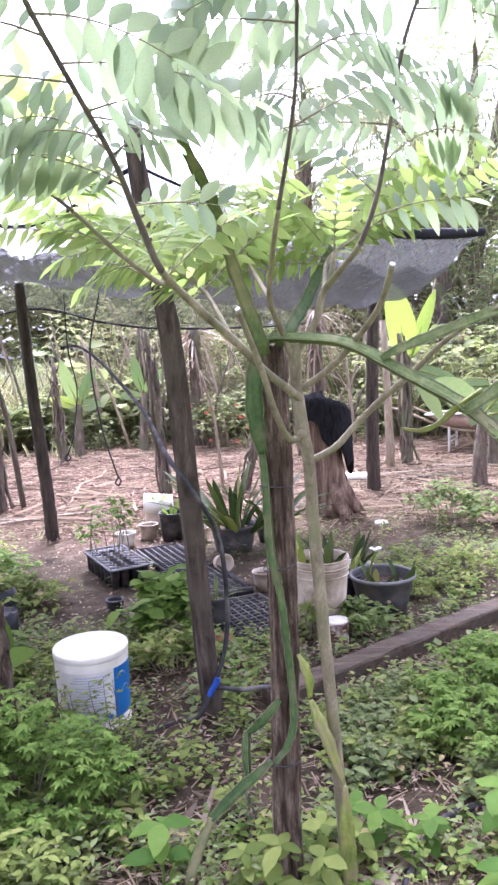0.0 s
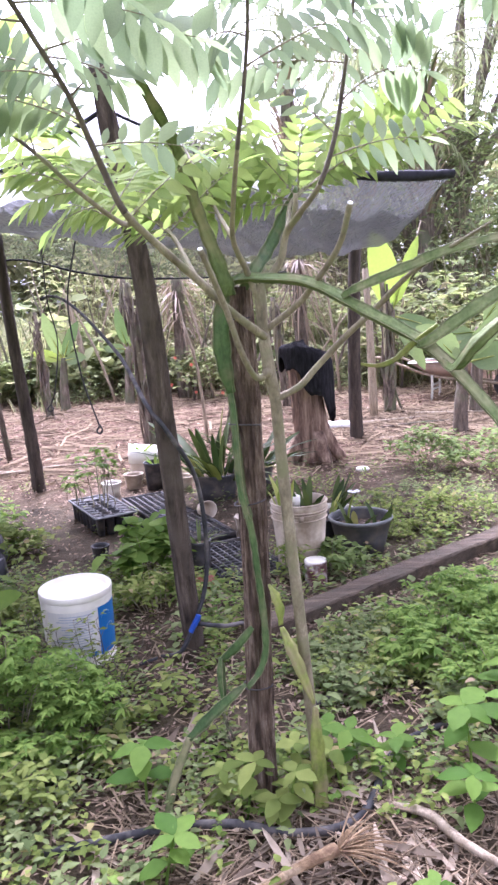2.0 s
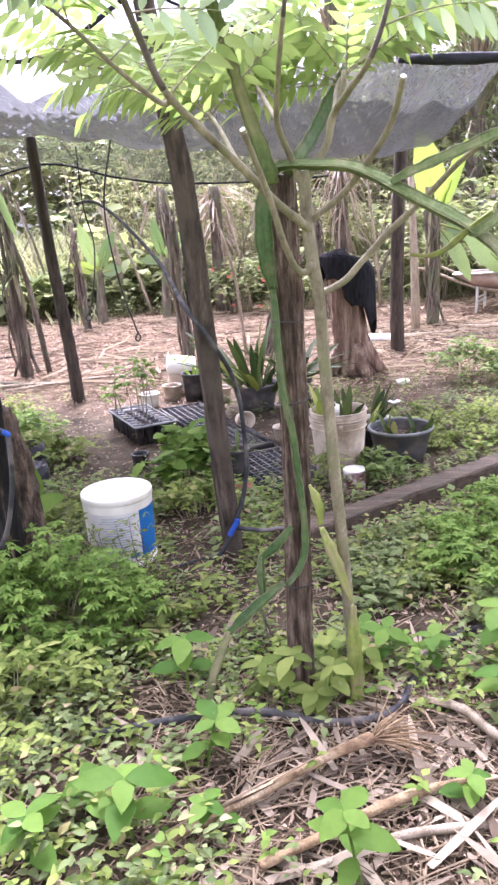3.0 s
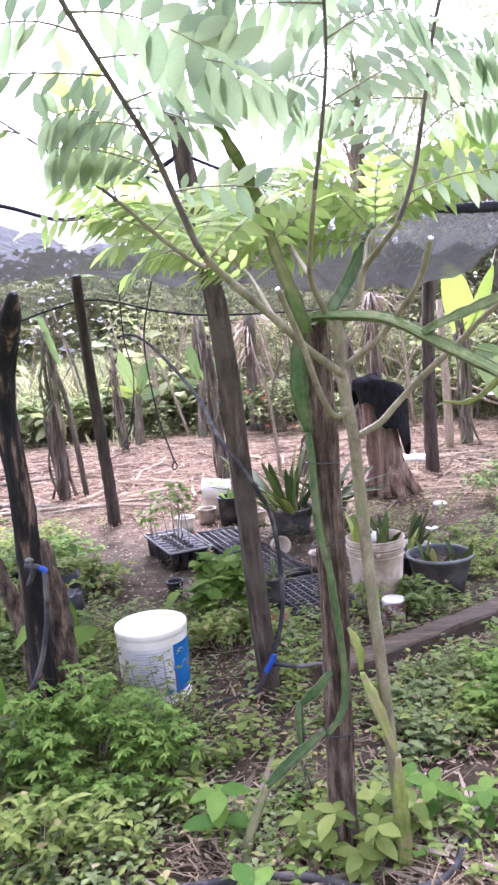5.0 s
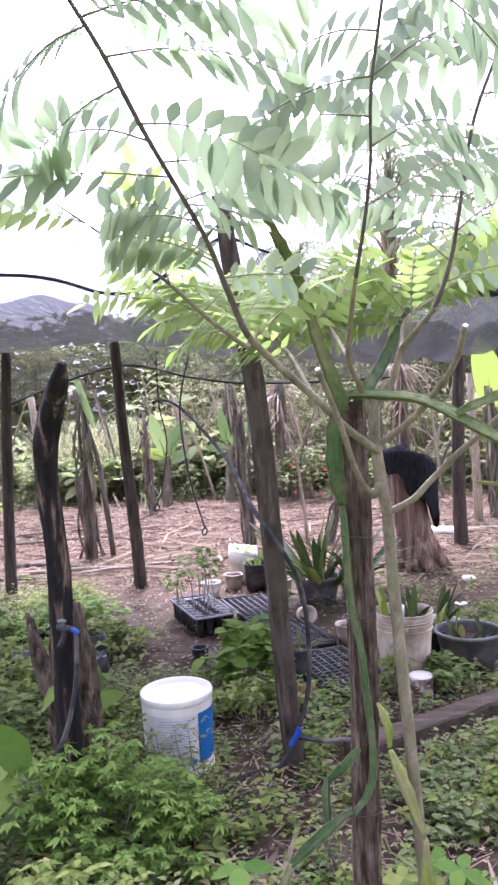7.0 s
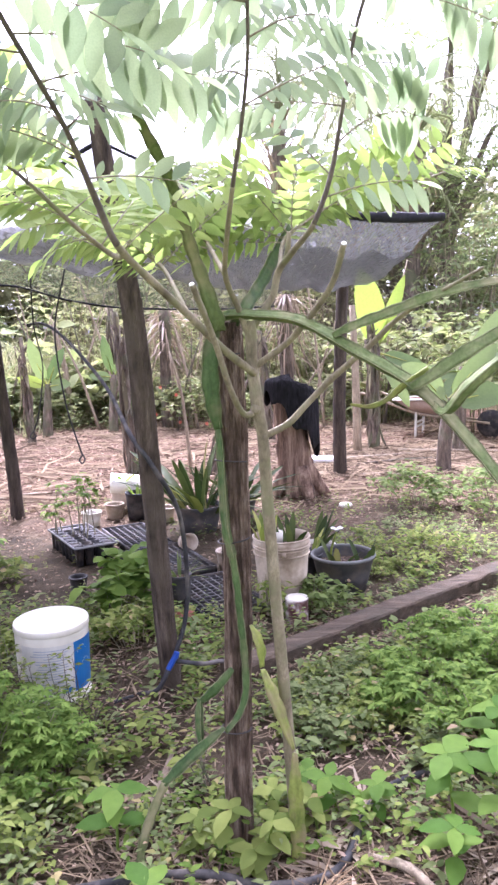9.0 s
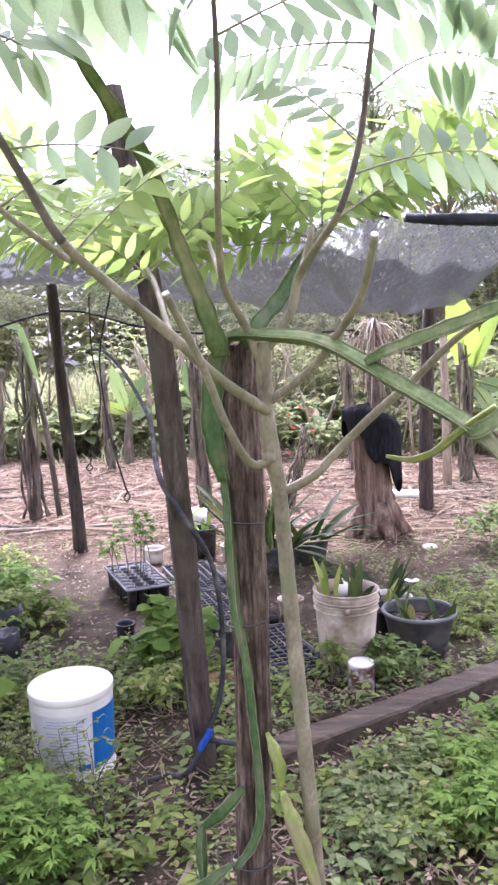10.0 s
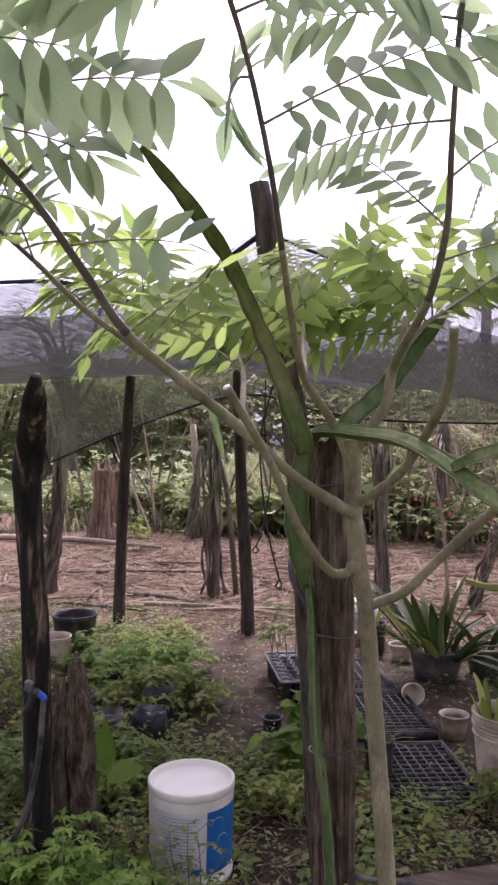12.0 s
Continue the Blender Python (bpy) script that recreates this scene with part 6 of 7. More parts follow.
BARE = [(-1.0, 3.9, 0.42), (-1.25, 5.1, 0.75), (-0.75, 5.0, 0.6), (-0.25, 4.1, 0.55), (0.0, 3.5, 0.32), (1.2, 4.9, 0.3), (0.3, 1.05, 0.45), (0.5, 1.78, 0.2), (-0.3, 1.4, 0.16), (-0.28, 2.35, 0.2), (-1.35, 4.4, 0.3), (0.3, 4.5, 0.4), (-0.1, 1.1, 0.12), (0.12, 1.95, 0.24), (-0.35, 2.75, 0.22), (-0.2, 1.8, 0.16), (0.75, 1.25, 0.2), (1.05, 3.75, 0.15)]

THIN = [(0.25, 2.85, 0.35), (0.55, 1.75, 0.3), (1.1, 3.1, 0.4), (-0.2, 2.2, 0.3), (0.9, 1.35, 0.35)]


def weed_room(x, y):
    """How thickly weeds stand: 0 where the earth is bare, up to 1."""
    d = 1.0
    for bx, by, br in BARE:
        q = math.hypot(x - bx, y - by) / br
        d *= min(1.0, max(0.04, (q - 0.65) / 0.5))
    if y > 5.2:
        d *= max(0.03, 1 - (y - 5.2) / 1.0)
    for bx, by, br in THIN:
        d *= 0.6 + 0.4 * min(1.0, max(0.0, (math.hypot(x - bx, y - by) / br - 0.7) / 0.5))
    return d * (0.45 + 0.75 * (0.5 + 0.5 * noise.noise(Vector((x * 1.7, y * 1.7, 9)))))


def sprig(sheet, x, y, h, size, rng, shape, leaves):
    g = rise(x, y)
    lean = (rng.uniform(-0.3, 0.3), rng.uniform(-0.3, 0.3))
    a = rng.uniform(0, 6.28)
    for k in range(leaves):
        q = (k + 1) / leaves
        c = (x + lean[0] * h * q, y + lean[1] * h * q, g + h * q)
        a += 2.4
        leaf(sheet, c, (math.cos(a), math.sin(a), rng.uniform(-0.1, 0.55)), (0, 0, 1), size * rng.uniform(0.65, 1.15), size * rng.uniform(0.42, 0.58), shape, 0.2, rng.uniform(0.1, 0.5))


def build_weeds():
    rng = random.Random(101)
    kinds = {"weed": Sheet(), "dull": Sheet(), "herb": Sheet()}
    for (x0, x1, y0, y1, count, shape) in ((-1.1, 1.3, 0.45, 2.0, 3600, POINTED), (-1.5, 1.9, 1.6, 3.4, 6500, POINTED), (-3.2, -1.3, 1.2, 3.4, 1500, POINTED), (-3.4, 3.0, 3.2, 6.0, 3800, SIMPLE), (-3.5, 3.2, -2.5, 0.5, 2200, SIMPLE), (1.7, 3.8, 0.4, 4.2, 1900, SIMPLE), (-4.6, -2.8, 0.0, 5.5, 1600, SIMPLE), (-2.6, -1.0, 0.2, 1.6, 900, SIMPLE), (1.1, 2.6, 0.2, 1.9, 900, SIMPLE)):
        for _ in range(count):
            x, y = rng.uniform(x0, x1) + rng.gauss(0, 0.22), rng.uniform(y0, y1) + rng.gauss(0, 0.15)
            if math.hypot(x, y) < 0.3 or rng.random() > weed_room(x, y):
                continue
            if 0.0 < x < 2.7 and -0.24 < (y - 2.5) - 0.733 * (x - 0.08) < 0.13:
                continue
            if math.hypot(x + 0.615, y - 2.455) < 0.17 or math.hypot(x - 0.384, y - 3.38) < 0.15 or math.hypot(x - 0.748, y - 3.6) < 0.16:
                continue
            pick = rng.random() - (0.25 if x > 0.15 and 1.7 < y < 3.4 else 0.0) + 0.35 * noise.noise(Vector((x * 0.9, y * 0.9, 3)))
            kind = "dull" if pick < 0.4 else ("weed" if pick < 0.85 else "herb")
            sprig(kinds[kind], x, y, rng.uniform(0.03, 0.13), rng.uniform(0.02, 0.043) if y < 1.75 else (rng.uniform(0.018, 0.038) if rng.random() < 0.78 else rng.uniform(0.038, 0.065)), rng, shape, rng.choice((4, 5, 6, 7)))
    for k, label in (("weed", "low green weeds covering the garden soil"), ("dull", "dusty dull green seedlings covering the soil"), ("herb", "bright green soft weeds covering the soil")):
        whole("ground_weeds", kinds[k], M[k], label, "weeds", kind="stuff")


build_weeds()

bush("weed_bush", "dense bright green weed bush before the bucket", "bush", -0.78, 1.86, 0.3, 0.36, 1150, 0.045, M["herb"], 201, "weed bushes", stems=22, aspect=0.48, lobed=True)
bush("weed_bush", "dense bright green weed bush before the bucket", "bush", -0.56, 1.84, 0.24, 0.24, 820, 0.042, M["herb"], 202, "weed bushes", stems=18, aspect=0.48, lobed=True)
bush("weed_bush", "green weed bush at the foot of the charred post", "bush", -1.1, 1.72, 0.25, 0.28, 380, 0.06, M["shrub"], 203, "weed bushes", stems=12, aspect=0.5)
bush("weed_bush", "thin yellowish weeds in front of the bush", "bush", -0.75, 1.35, 0.3, 0.2, 560, 0.038, M["weed"], 204, "weed bushes", stems=12, aspect=0.5)
bush("weed_bush", "low weeds between bucket and leaning post", "bush", -0.33, 2.85, 0.24, 0.2, 520, 0.04, M["weed"], 205, "weed bushes", stems=12, aspect=0.5)
bush("creeper", "green heart-leaved creeper mounded beside the leaning post", "creeper", -0.47, 3.38, 0.22, 0.3, 250, 0.088, M["herb"], 206, stems=14, shape=ROUND, aspect=0.8, upright=0.9, clusters=2)
bush("weed_bush", "dense leafy green weed bush behind the charred post", "bush", -1.75, 4.25, 0.5, 0.2, 1500, 0.055, M["herb"], 207, "weed bushes", stems=26, aspect=0.5)
bush("weed_bush", "dense leafy green weed bush behind the charred post", "bush", -2.15, 4.75, 0.5, 0.2, 1000, 0.05, M["weed"], 208, "weed bushes", stems=20, aspect=0.4)
bush("weed_bush", "dense leafy green weed bush behind the charred post", "bush", -1.5, 3.8, 0.42, 0.19, 1150, 0.055, M["weed"], 209, "weed bushes", stems=20, aspect=0.5)
bush("weed_bush", "green weed bush near the black bags", "bush", -1.35, 3.0, 0.32, 0.24, 430, 0.06, M["shrub"], 210, "weed bushes", stems=14, aspect=0.5)
bush("weed_bush", "leafy green weed bush in front of the beam", "bush", 0.82, 2.25, 0.26, 0.22, 650, 0.048, M["herb"], 211, "weed bushes", stems=16, aspect=0.45, lobed=True)
bush("weed_bush", "leafy green weed bush in front of the beam", "bush", 1.15, 2.5, 0.35, 0.24, 900, 0.045, M["herb"], 212, "weed bushes", stems=16, aspect=0.45, lobed=True)
bush("weed_bush", "low weeds along the sawn beam", "bush", 0.62, 2.55, 0.14, 0.06, 90, 0.04, M["dull"], 213, "weed bushes", stems=12, aspect=0.5)
bush("weed_bush", "low green weeds on the soil behind the beam", "bush", 1.35, 4.1, 0.5, 0.16, 700, 0.045, M["weed"], 214, "weed bushes", stems=18, aspect=0.5)
for k, (x, y, r) in enumerate([(1.0, 4.35, 0.4), (1.6, 4.75, 0.45), (0.95, 3.85, 0.25), (0.5, 2.3, 0.24), (0.62, 2.1, 0.22), (0.42, 2.05, 0.18)]):
    bush("weed_bush", "sprawling low weeds on the soil", "bush", x, y, r, 0.09, 420, 0.034, M["dull"] if k % 2 else M["weed"], 260 + k, "weed bushes", stems=20, aspect=0.42, lobed=True)
bush("weed_bush", "green weed bush at the mulch's edge", "bush", 1.62, 5.4, 0.4, 0.34, 560, 0.07, M["shrub"], 215, "weed bushes", stems=18, aspect=0.45)
bush("weed_bush", "green weed bush at the mulch's edge", "bush", 2.25, 5.2, 0.5, 0.36, 600, 0.07, M["shrub"], 216, "weed bushes", stems=18, aspect=0.45)
bush("weed_bush", "green weeds round the paint can", "bush", 0.55, 3.2, 0.16, 0.2, 190, 0.055, M["shrub"], 217, "weed bushes", stems=9, aspect=0.5)
bush("weed_bush", "small leaves climbing the cream bucket", "bush", 0.3, 3.2, 0.12, 0.2, 110, 0.04, M["weed"], 218, "weed bushes", stems=7, aspect=0.5)
bush("weed_bush", "small weed standing on the mulch", "bush", -4.6, 9.3, 0.3, 0.5, 150, 0.09, M["weed"], 219, "weed bushes", stems=9)
bush("weed_bush", "green weeds by the white pot", "bush", -2.35, 4.3, 0.3, 0.2, 300, 0.06, M["shrub"], 220, "weed bushes", stems=12)

for k, (x, y, r, h, n, mat) in enumerate([(-1.25, 3.0, 0.3, 0.2, 340, "shrub"), (-1.6, 3.15, 0.3, 0.24, 380, "weed"), (-1.05, 2.75, 0.22, 0.18, 260, "weed"), (-1.6, 2.5, 0.35, 0.3, 420, "shrub"), (-2.0, 3.4, 0.4, 0.26, 420, "weed"), (-2.3, 2.8, 0.4, 0.3, 380, "weed"), (-0.85, 2.95, 0.2, 0.16, 220, "weed"), (-2.7, 3.8, 0.45, 0.26, 380, "weed"), (1.75, 3.2, 0.35, 0.24, 380, "herb"), (1.45, 2.1, 0.35, 0.3, 420, "herb"), (0.95, 1.95, 0.2, 0.24, 260, "herb")]):
    bush("weed_bush", "dense green weeds covering the ground", "bush", x, y, r, h, int(n * 1.6), 0.045, M[mat], 230 + k, "weed bushes", stems=14, aspect=0.48, lobed=mat == "herb")

HERBS = [(-0.25, 1.5, 0.2, 0.1), (-0.32, 0.93, 0.17, 0.1), (-0.17, 1.17, 0.15, 0.08), (0.2, 0.76, 0.2, 0.085), (0.72, 1.5, 0.24, 0.11), (0.84, 1.42, 0.3, 0.11), (0.66, 1.3, 0.16, 0.08), (0.9, 1.7, 0.26, 0.1), (-0.52, 0.86, 0.12, 0.08), (0.4, 1.62, 0.14, 0.075), (0.5, 1.58, 0.12, 0.07), (-0.45, 1.05, 0.1, 0.07), (0.47, 1.0, 0.09, 0.06), (0.3, 1.62, 0.12, 0.065), (-0.12, 0.98, 0.1, 0.06)]
for k, (x, y, h, size) in enumerate(HERBS):
    broad_herb(x, y, h, size, 300 + k, "bright green broad-leaved herb standing in the weeds" if k % 2 else "soft light green herb with broad paired leaves")
for k, (x, y, h, size) in enumerate([(0.04, 1.4, 0.2, 0.085), (0.16, 1.4, 0.17, 0.08), (0.0, 1.46, 0.14, 0.07), (0.2, 1.55, 0.16, 0.07), (0.1, 1.36, 0.1, 0.07), (0.33, 1.5, 0.13, 0.07)]):
    broad_herb(x, y, h * 0.9, size * 0.85, 330 + k, "glossy oval-leaved herb at the foot of the pole", "weed", 3)


def thin_herb(x, y, h, seed):
    """A sparse dry-stemmed herb with tiny leaves on branching twigs."""
    rng = random.Random(seed)
    t = thing("thin_herb", "thin brown-stemmed herb with tiny leaves before the bucket", "herb", "thin herbs", at=(x, y, 0))
    s, f = Sheet(), Sheet()
    for k in range(5):
        top = np.array((x + rng.uniform(-0.13, 0.13), y + rng.uniform(-0.06, 0.06), h * rng.uniform(0.7, 1.0)))
        base = np.array((x + rng.uniform(-0.02, 0.02), y, -0.02))
        p = smooth_path([base, (base + top) / 2 + np.array((rng.uniform(-0.03, 0.03), 0, 0.02)), top], 14)
        tube(s, list(p[::2]), [0.003, 0.002, 0.001], 5, 14)
        for m in range(6, 15):
            a = rng.uniform(0, 6.28)
            d = np.array((math.cos(a), math.sin(a), 0.5)) * rng.uniform(0.015, 0.05)
            tube(s, [p[m], p[m] + d], [0.0012, 0.0007], 4, 2)
            for q in range(3):
                w = a + rng.uniform(-1, 1)
                leaf(f, p[m] + d * rng.uniform(0.6, 1.0), (math.cos(w), math.sin(w), 0.2), (0, 0, 1), rng.uniform(0.014, 0.026), 0.011, POINTED, 0.2, 0.2)
    part("stem", s, M["dead_trunk"], t)
    part("leaves", f, M["weed"], t)


for k, (x, y, h) in enumerate([(-0.66, 2.24, 0.36), (-0.5, 2.2, 0.3), (-0.8, 2.2, 0.3), (-0.42, 2.1, 0.24), (0.02, 1.75, 0.25)]):
    thin_herb(x, y, h, 870 + k)


def build_large_leaf(name, label, base, tip, width, face, mat, seed, parent=None, shape=LEAFLET):
    rng = random.Random(seed)
    s = Sheet()
    b, e = np.array(base, float), np.array(tip, float)
    leaf(s, b, e - b, face, np.linalg.norm(e - b), width, shape, 0.25, 0.12, 0.04, rng)
    return part(name, s, mat, parent)


taro = thing("taro", "large dull green leaves beside the rotting stump", "plant", at=(-1.2, 2.75, 0))
for k, (b, e, w) in enumerate([((-1.2, 2.75, 0.25), (-1.07, 2.65, 0.19), 0.1), ((-1.0, 2.5, 0.28), (-0.97, 2.45, 0.46), 0.1), ((-1.05, 2.6, 0.2), (-0.9, 2.6, 0.27), 0.1), ((-1.1, 2.2, 0.35), (-0.98, 2.1, 0.5), 0.09), ((-1.0, 1.75, 0.35), (-1.12, 1.68, 0.2), 0.13), ((-0.98, 1.8, 0.3), (-1.05, 1.7, 0.52), 0.12)]):
    build_large_leaf("leaf", "", b, e, w, (0.2, -0.6, 0.8), M["herb"], k, taro)
    s = Sheet()
    tube(s, [(b[0] * 0.5 - 0.58, b[1] * 0.5 + 1.3, 0.0), ((b[0] - 1.17) / 2, (b[1] + 2.6) / 2, b[2] * 0.6), b], [0.006, 0.005, 0.004], 5)
    part("stalk", s, M["weed"], taro)


# ---- straw, leaf litter ----
def build_litter():
    rng = random.Random(55)
    s = Sheet()
    for (x0, x1, y0, y1, count, lo, hi, th) in ((-0.35, 1.0, 0.6, 1.6, 1700, 0.04, 0.22, 0.0016), (-1.4, 1.6, 0.5, 3.4, 4200, 0.03, 0.14, 0.002), (-6.5, 4.0, 5.5, 12.6, 8500, 0.06, 0.45, 0.004), (1.0, 3.2, 6.8, 9.0, 1500, 0.1, 0.5, 0.006), (-6.0, 3.6, 6.0, 11.0, 420, 0.3, 1.0, 0.011)):
        for _ in range(count):
            x, y = rng.uniform(x0, x1), rng.uniform(y0, y1)
            a, ln = rng.uniform(0, 3.14), rng.uniform(lo, hi)
            w = th * rng.uniform(0.6, 1.8)
            d, n = np.array((math.cos(a), math.sin(a))), np.array((-math.sin(a), math.cos(a)))
            lift = rng.uniform(0.002, 0.03)
            tiltz = rng.uniform(-0.25, 0.25) * ln * 0.4
            pts = []
            for q in (-0.5, 0, 0.5):
                c = np.array((x, y)) + d * ln * q + n * (0.06 * ln * (0.25 - q * q))
                z = rise(c[0], c[1]) + lift + max(-lift, tiltz * q)
                pts += [(c[0] - n[0] * w, c[1] - n[1] * w, z), (c[0], c[1], z + w * 0.9), (c[0] + n[0] * w, c[1] + n[1] * w, z)]
            s.add(pts, [(0, 1, 4, 3), (1, 2, 5, 4), (3, 4, 7, 6), (4, 5, 8, 7)])
    whole("straw", s, M["straw"], "dry straw and thin stalks strewn over the soil", "straw", kind="stuff", smooth=False)
    s = Sheet()
    for _ in range(300):
        x, y = rng.uniform(-0.35, 1.0), rng.uniform(0.65, 1.75)
        if rng.random() > 1.25 - 0.9 * math.hypot((x - 0.3) / 0.7, (y - 1.1) / 0.6):
            continue
        a, ln, w = rng.uniform(0.2, 2.9), rng.uniform(0.08, 0.34), rng.uniform(0.005, 0.013)
        leaf(s, (x, y, rise(x, y) + rng.uniform(0.006, 0.03)), (math.cos(a), math.sin(a), rng.uniform(-0.06, 0.08)), (rng.uniform(-0.5, 0.5), rng.uniform(-0.5, 0.5), 1), ln, 2 * w, STRAP, rng.uniform(-0.2, 0.5), rng.uniform(-0.08, 0.1), 0.1, rng)
    whole("dry_blades", s, M["blade"], "broad pale dry leaf blades lying over the soil", "dry leaves", kind="stuff")
    s = Sheet()
    for (x0, x1, y0, y1, count, size) in ((-1.6, 1.8, 0.5, 3.4, 12000, 0.025), (-3.5, 3.0, 3.2, 6.2, 7000, 0.034), (-6.5, 4.0, 5.6, 12.6, 17000, 0.06), (-6.0, 3.8, 5.8, 12.4, 3000, 0.1)):
        for _ in range(count):
            x, y = rng.uniform(x0, x1), rng.uniform(y0, y1)
            a = rng.uniform(0, 6.28)
            leaf(s, (x, y, rise(x, y) + rng.uniform(0.002, 0.025)), (math.cos(a), math.sin(a), rng.uniform(-0.15, 0.35)), (rng.uniform(-0.7, 0.7), rng.uniform(-0.7, 0.7), 1), size * rng.uniform(0.5, 1.3), size * (rng.uniform(0.12, 0.35) if size > 0.05 else rng.uniform(0.25, 0.6)), SIMPLE, rng.uniform(-0.3, 0.6), rng.uniform(-0.3, 0.4))
    whole("leaf_litter", s, M["dry_leaf"], "curled dry leaves lying over the soil", "leaf litter", kind="stuff")


build_litter()


# ---- plants behind ----
def banana(x, y, h, leaves, seed, label, mat="banana"):
    rng = random.Random(seed)
    t = thing("banana_plant", label, "banana plant", "banana plants", at=(x, y, 0))
    s = Sheet()
    tube(s, [(x, y, -0.05), (x + 0.02, y, h * 0.5), (x + 0.05, y, h)], [0.08, 0.065, 0.04], 10, 12, 0.06, seed)
    part("stem", s, M["dead_trunk"], t)
    for dx, dy, dz, w, m in leaves:
        s = Sheet()
        b = np.array((x + 0.04, y, h * 0.95))
        e = b + np.array((dx, dy, dz))
        rng2 = random.Random(seed + int(dx * 100))
        leaf(s, b + (e - b) * 0.15, (e - b), (rng.uniform(-0.3, 0.3), -0.9, 0.5), np.linalg.norm(e - b), w, [(0, 0.15), (0.12, 0.75), (0.3, 1.0), (0.5, 1.0), (0.7, 0.9), (0.88, 0.55), (1.0, 0.08)], 0.22, 0.18, 0.05, rng2)
        lf = part("leaf", s, M[m], t)
        s = Sheet()
        tube(s, [b, b + (e - b) * 0.2, b + (e - b) * 0.6], [0.016, 0.011, 0.004], 5)
        part("midrib", s, M["strap_yellow"], lf)


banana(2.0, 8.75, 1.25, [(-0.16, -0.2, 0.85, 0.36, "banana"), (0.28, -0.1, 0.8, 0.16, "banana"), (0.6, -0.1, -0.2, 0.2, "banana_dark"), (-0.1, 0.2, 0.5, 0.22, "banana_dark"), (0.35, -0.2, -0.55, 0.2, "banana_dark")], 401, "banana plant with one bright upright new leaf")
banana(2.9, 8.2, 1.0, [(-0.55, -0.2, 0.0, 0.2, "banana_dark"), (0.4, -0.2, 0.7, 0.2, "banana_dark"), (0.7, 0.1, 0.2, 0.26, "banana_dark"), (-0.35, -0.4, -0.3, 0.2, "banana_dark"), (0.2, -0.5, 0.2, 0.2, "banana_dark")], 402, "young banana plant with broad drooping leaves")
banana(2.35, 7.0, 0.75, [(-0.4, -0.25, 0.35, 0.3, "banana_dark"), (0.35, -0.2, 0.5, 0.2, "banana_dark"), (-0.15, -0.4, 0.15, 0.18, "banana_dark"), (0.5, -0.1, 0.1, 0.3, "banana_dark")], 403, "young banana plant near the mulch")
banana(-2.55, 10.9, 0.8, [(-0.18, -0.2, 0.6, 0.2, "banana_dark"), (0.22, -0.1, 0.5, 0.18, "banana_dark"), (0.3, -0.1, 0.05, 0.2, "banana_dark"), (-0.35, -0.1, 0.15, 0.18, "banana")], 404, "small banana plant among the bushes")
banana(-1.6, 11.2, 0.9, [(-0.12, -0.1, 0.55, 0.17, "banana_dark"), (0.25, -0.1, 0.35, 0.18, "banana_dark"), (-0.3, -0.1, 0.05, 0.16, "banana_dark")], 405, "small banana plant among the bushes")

flowers = bush("flower_bush", "green bush dotted with small red flowers", "bush", -0.4, 11.2, 0.75, 0.85, 700, 0.1, M["far_bright"], 411, stems=20, aspect=0.6)
rng = random.Random(17)
for k in range(14):
    a, q = rng.uniform(0, 6.28), math.sqrt(rng.random())
    c = (-0.4 + 0.75 * q * math.cos(a), 11.0 - 0.45 * abs(math.sin(a)) * q, rise(-0.4, 11.2) + rng.uniform(0.15, 0.8))
    s = Sheet()
    for m in range(6):
        leaf(s, c, (math.cos(m * 1.05), -0.5, math.sin(m * 1.05)), (0, -1, 0.2), 0.03, 0.022, ROUND, 0.2, 0.1)
    part("flower", s, M["flower"], flowers, "small red flower")
bush("flower_bush", "green bush dotted with small red flowers", "bush", 0.5, 11.5, 0.6, 0.6, 480, 0.1, M["far_bright"], 412, stems=16, aspect=0.6)


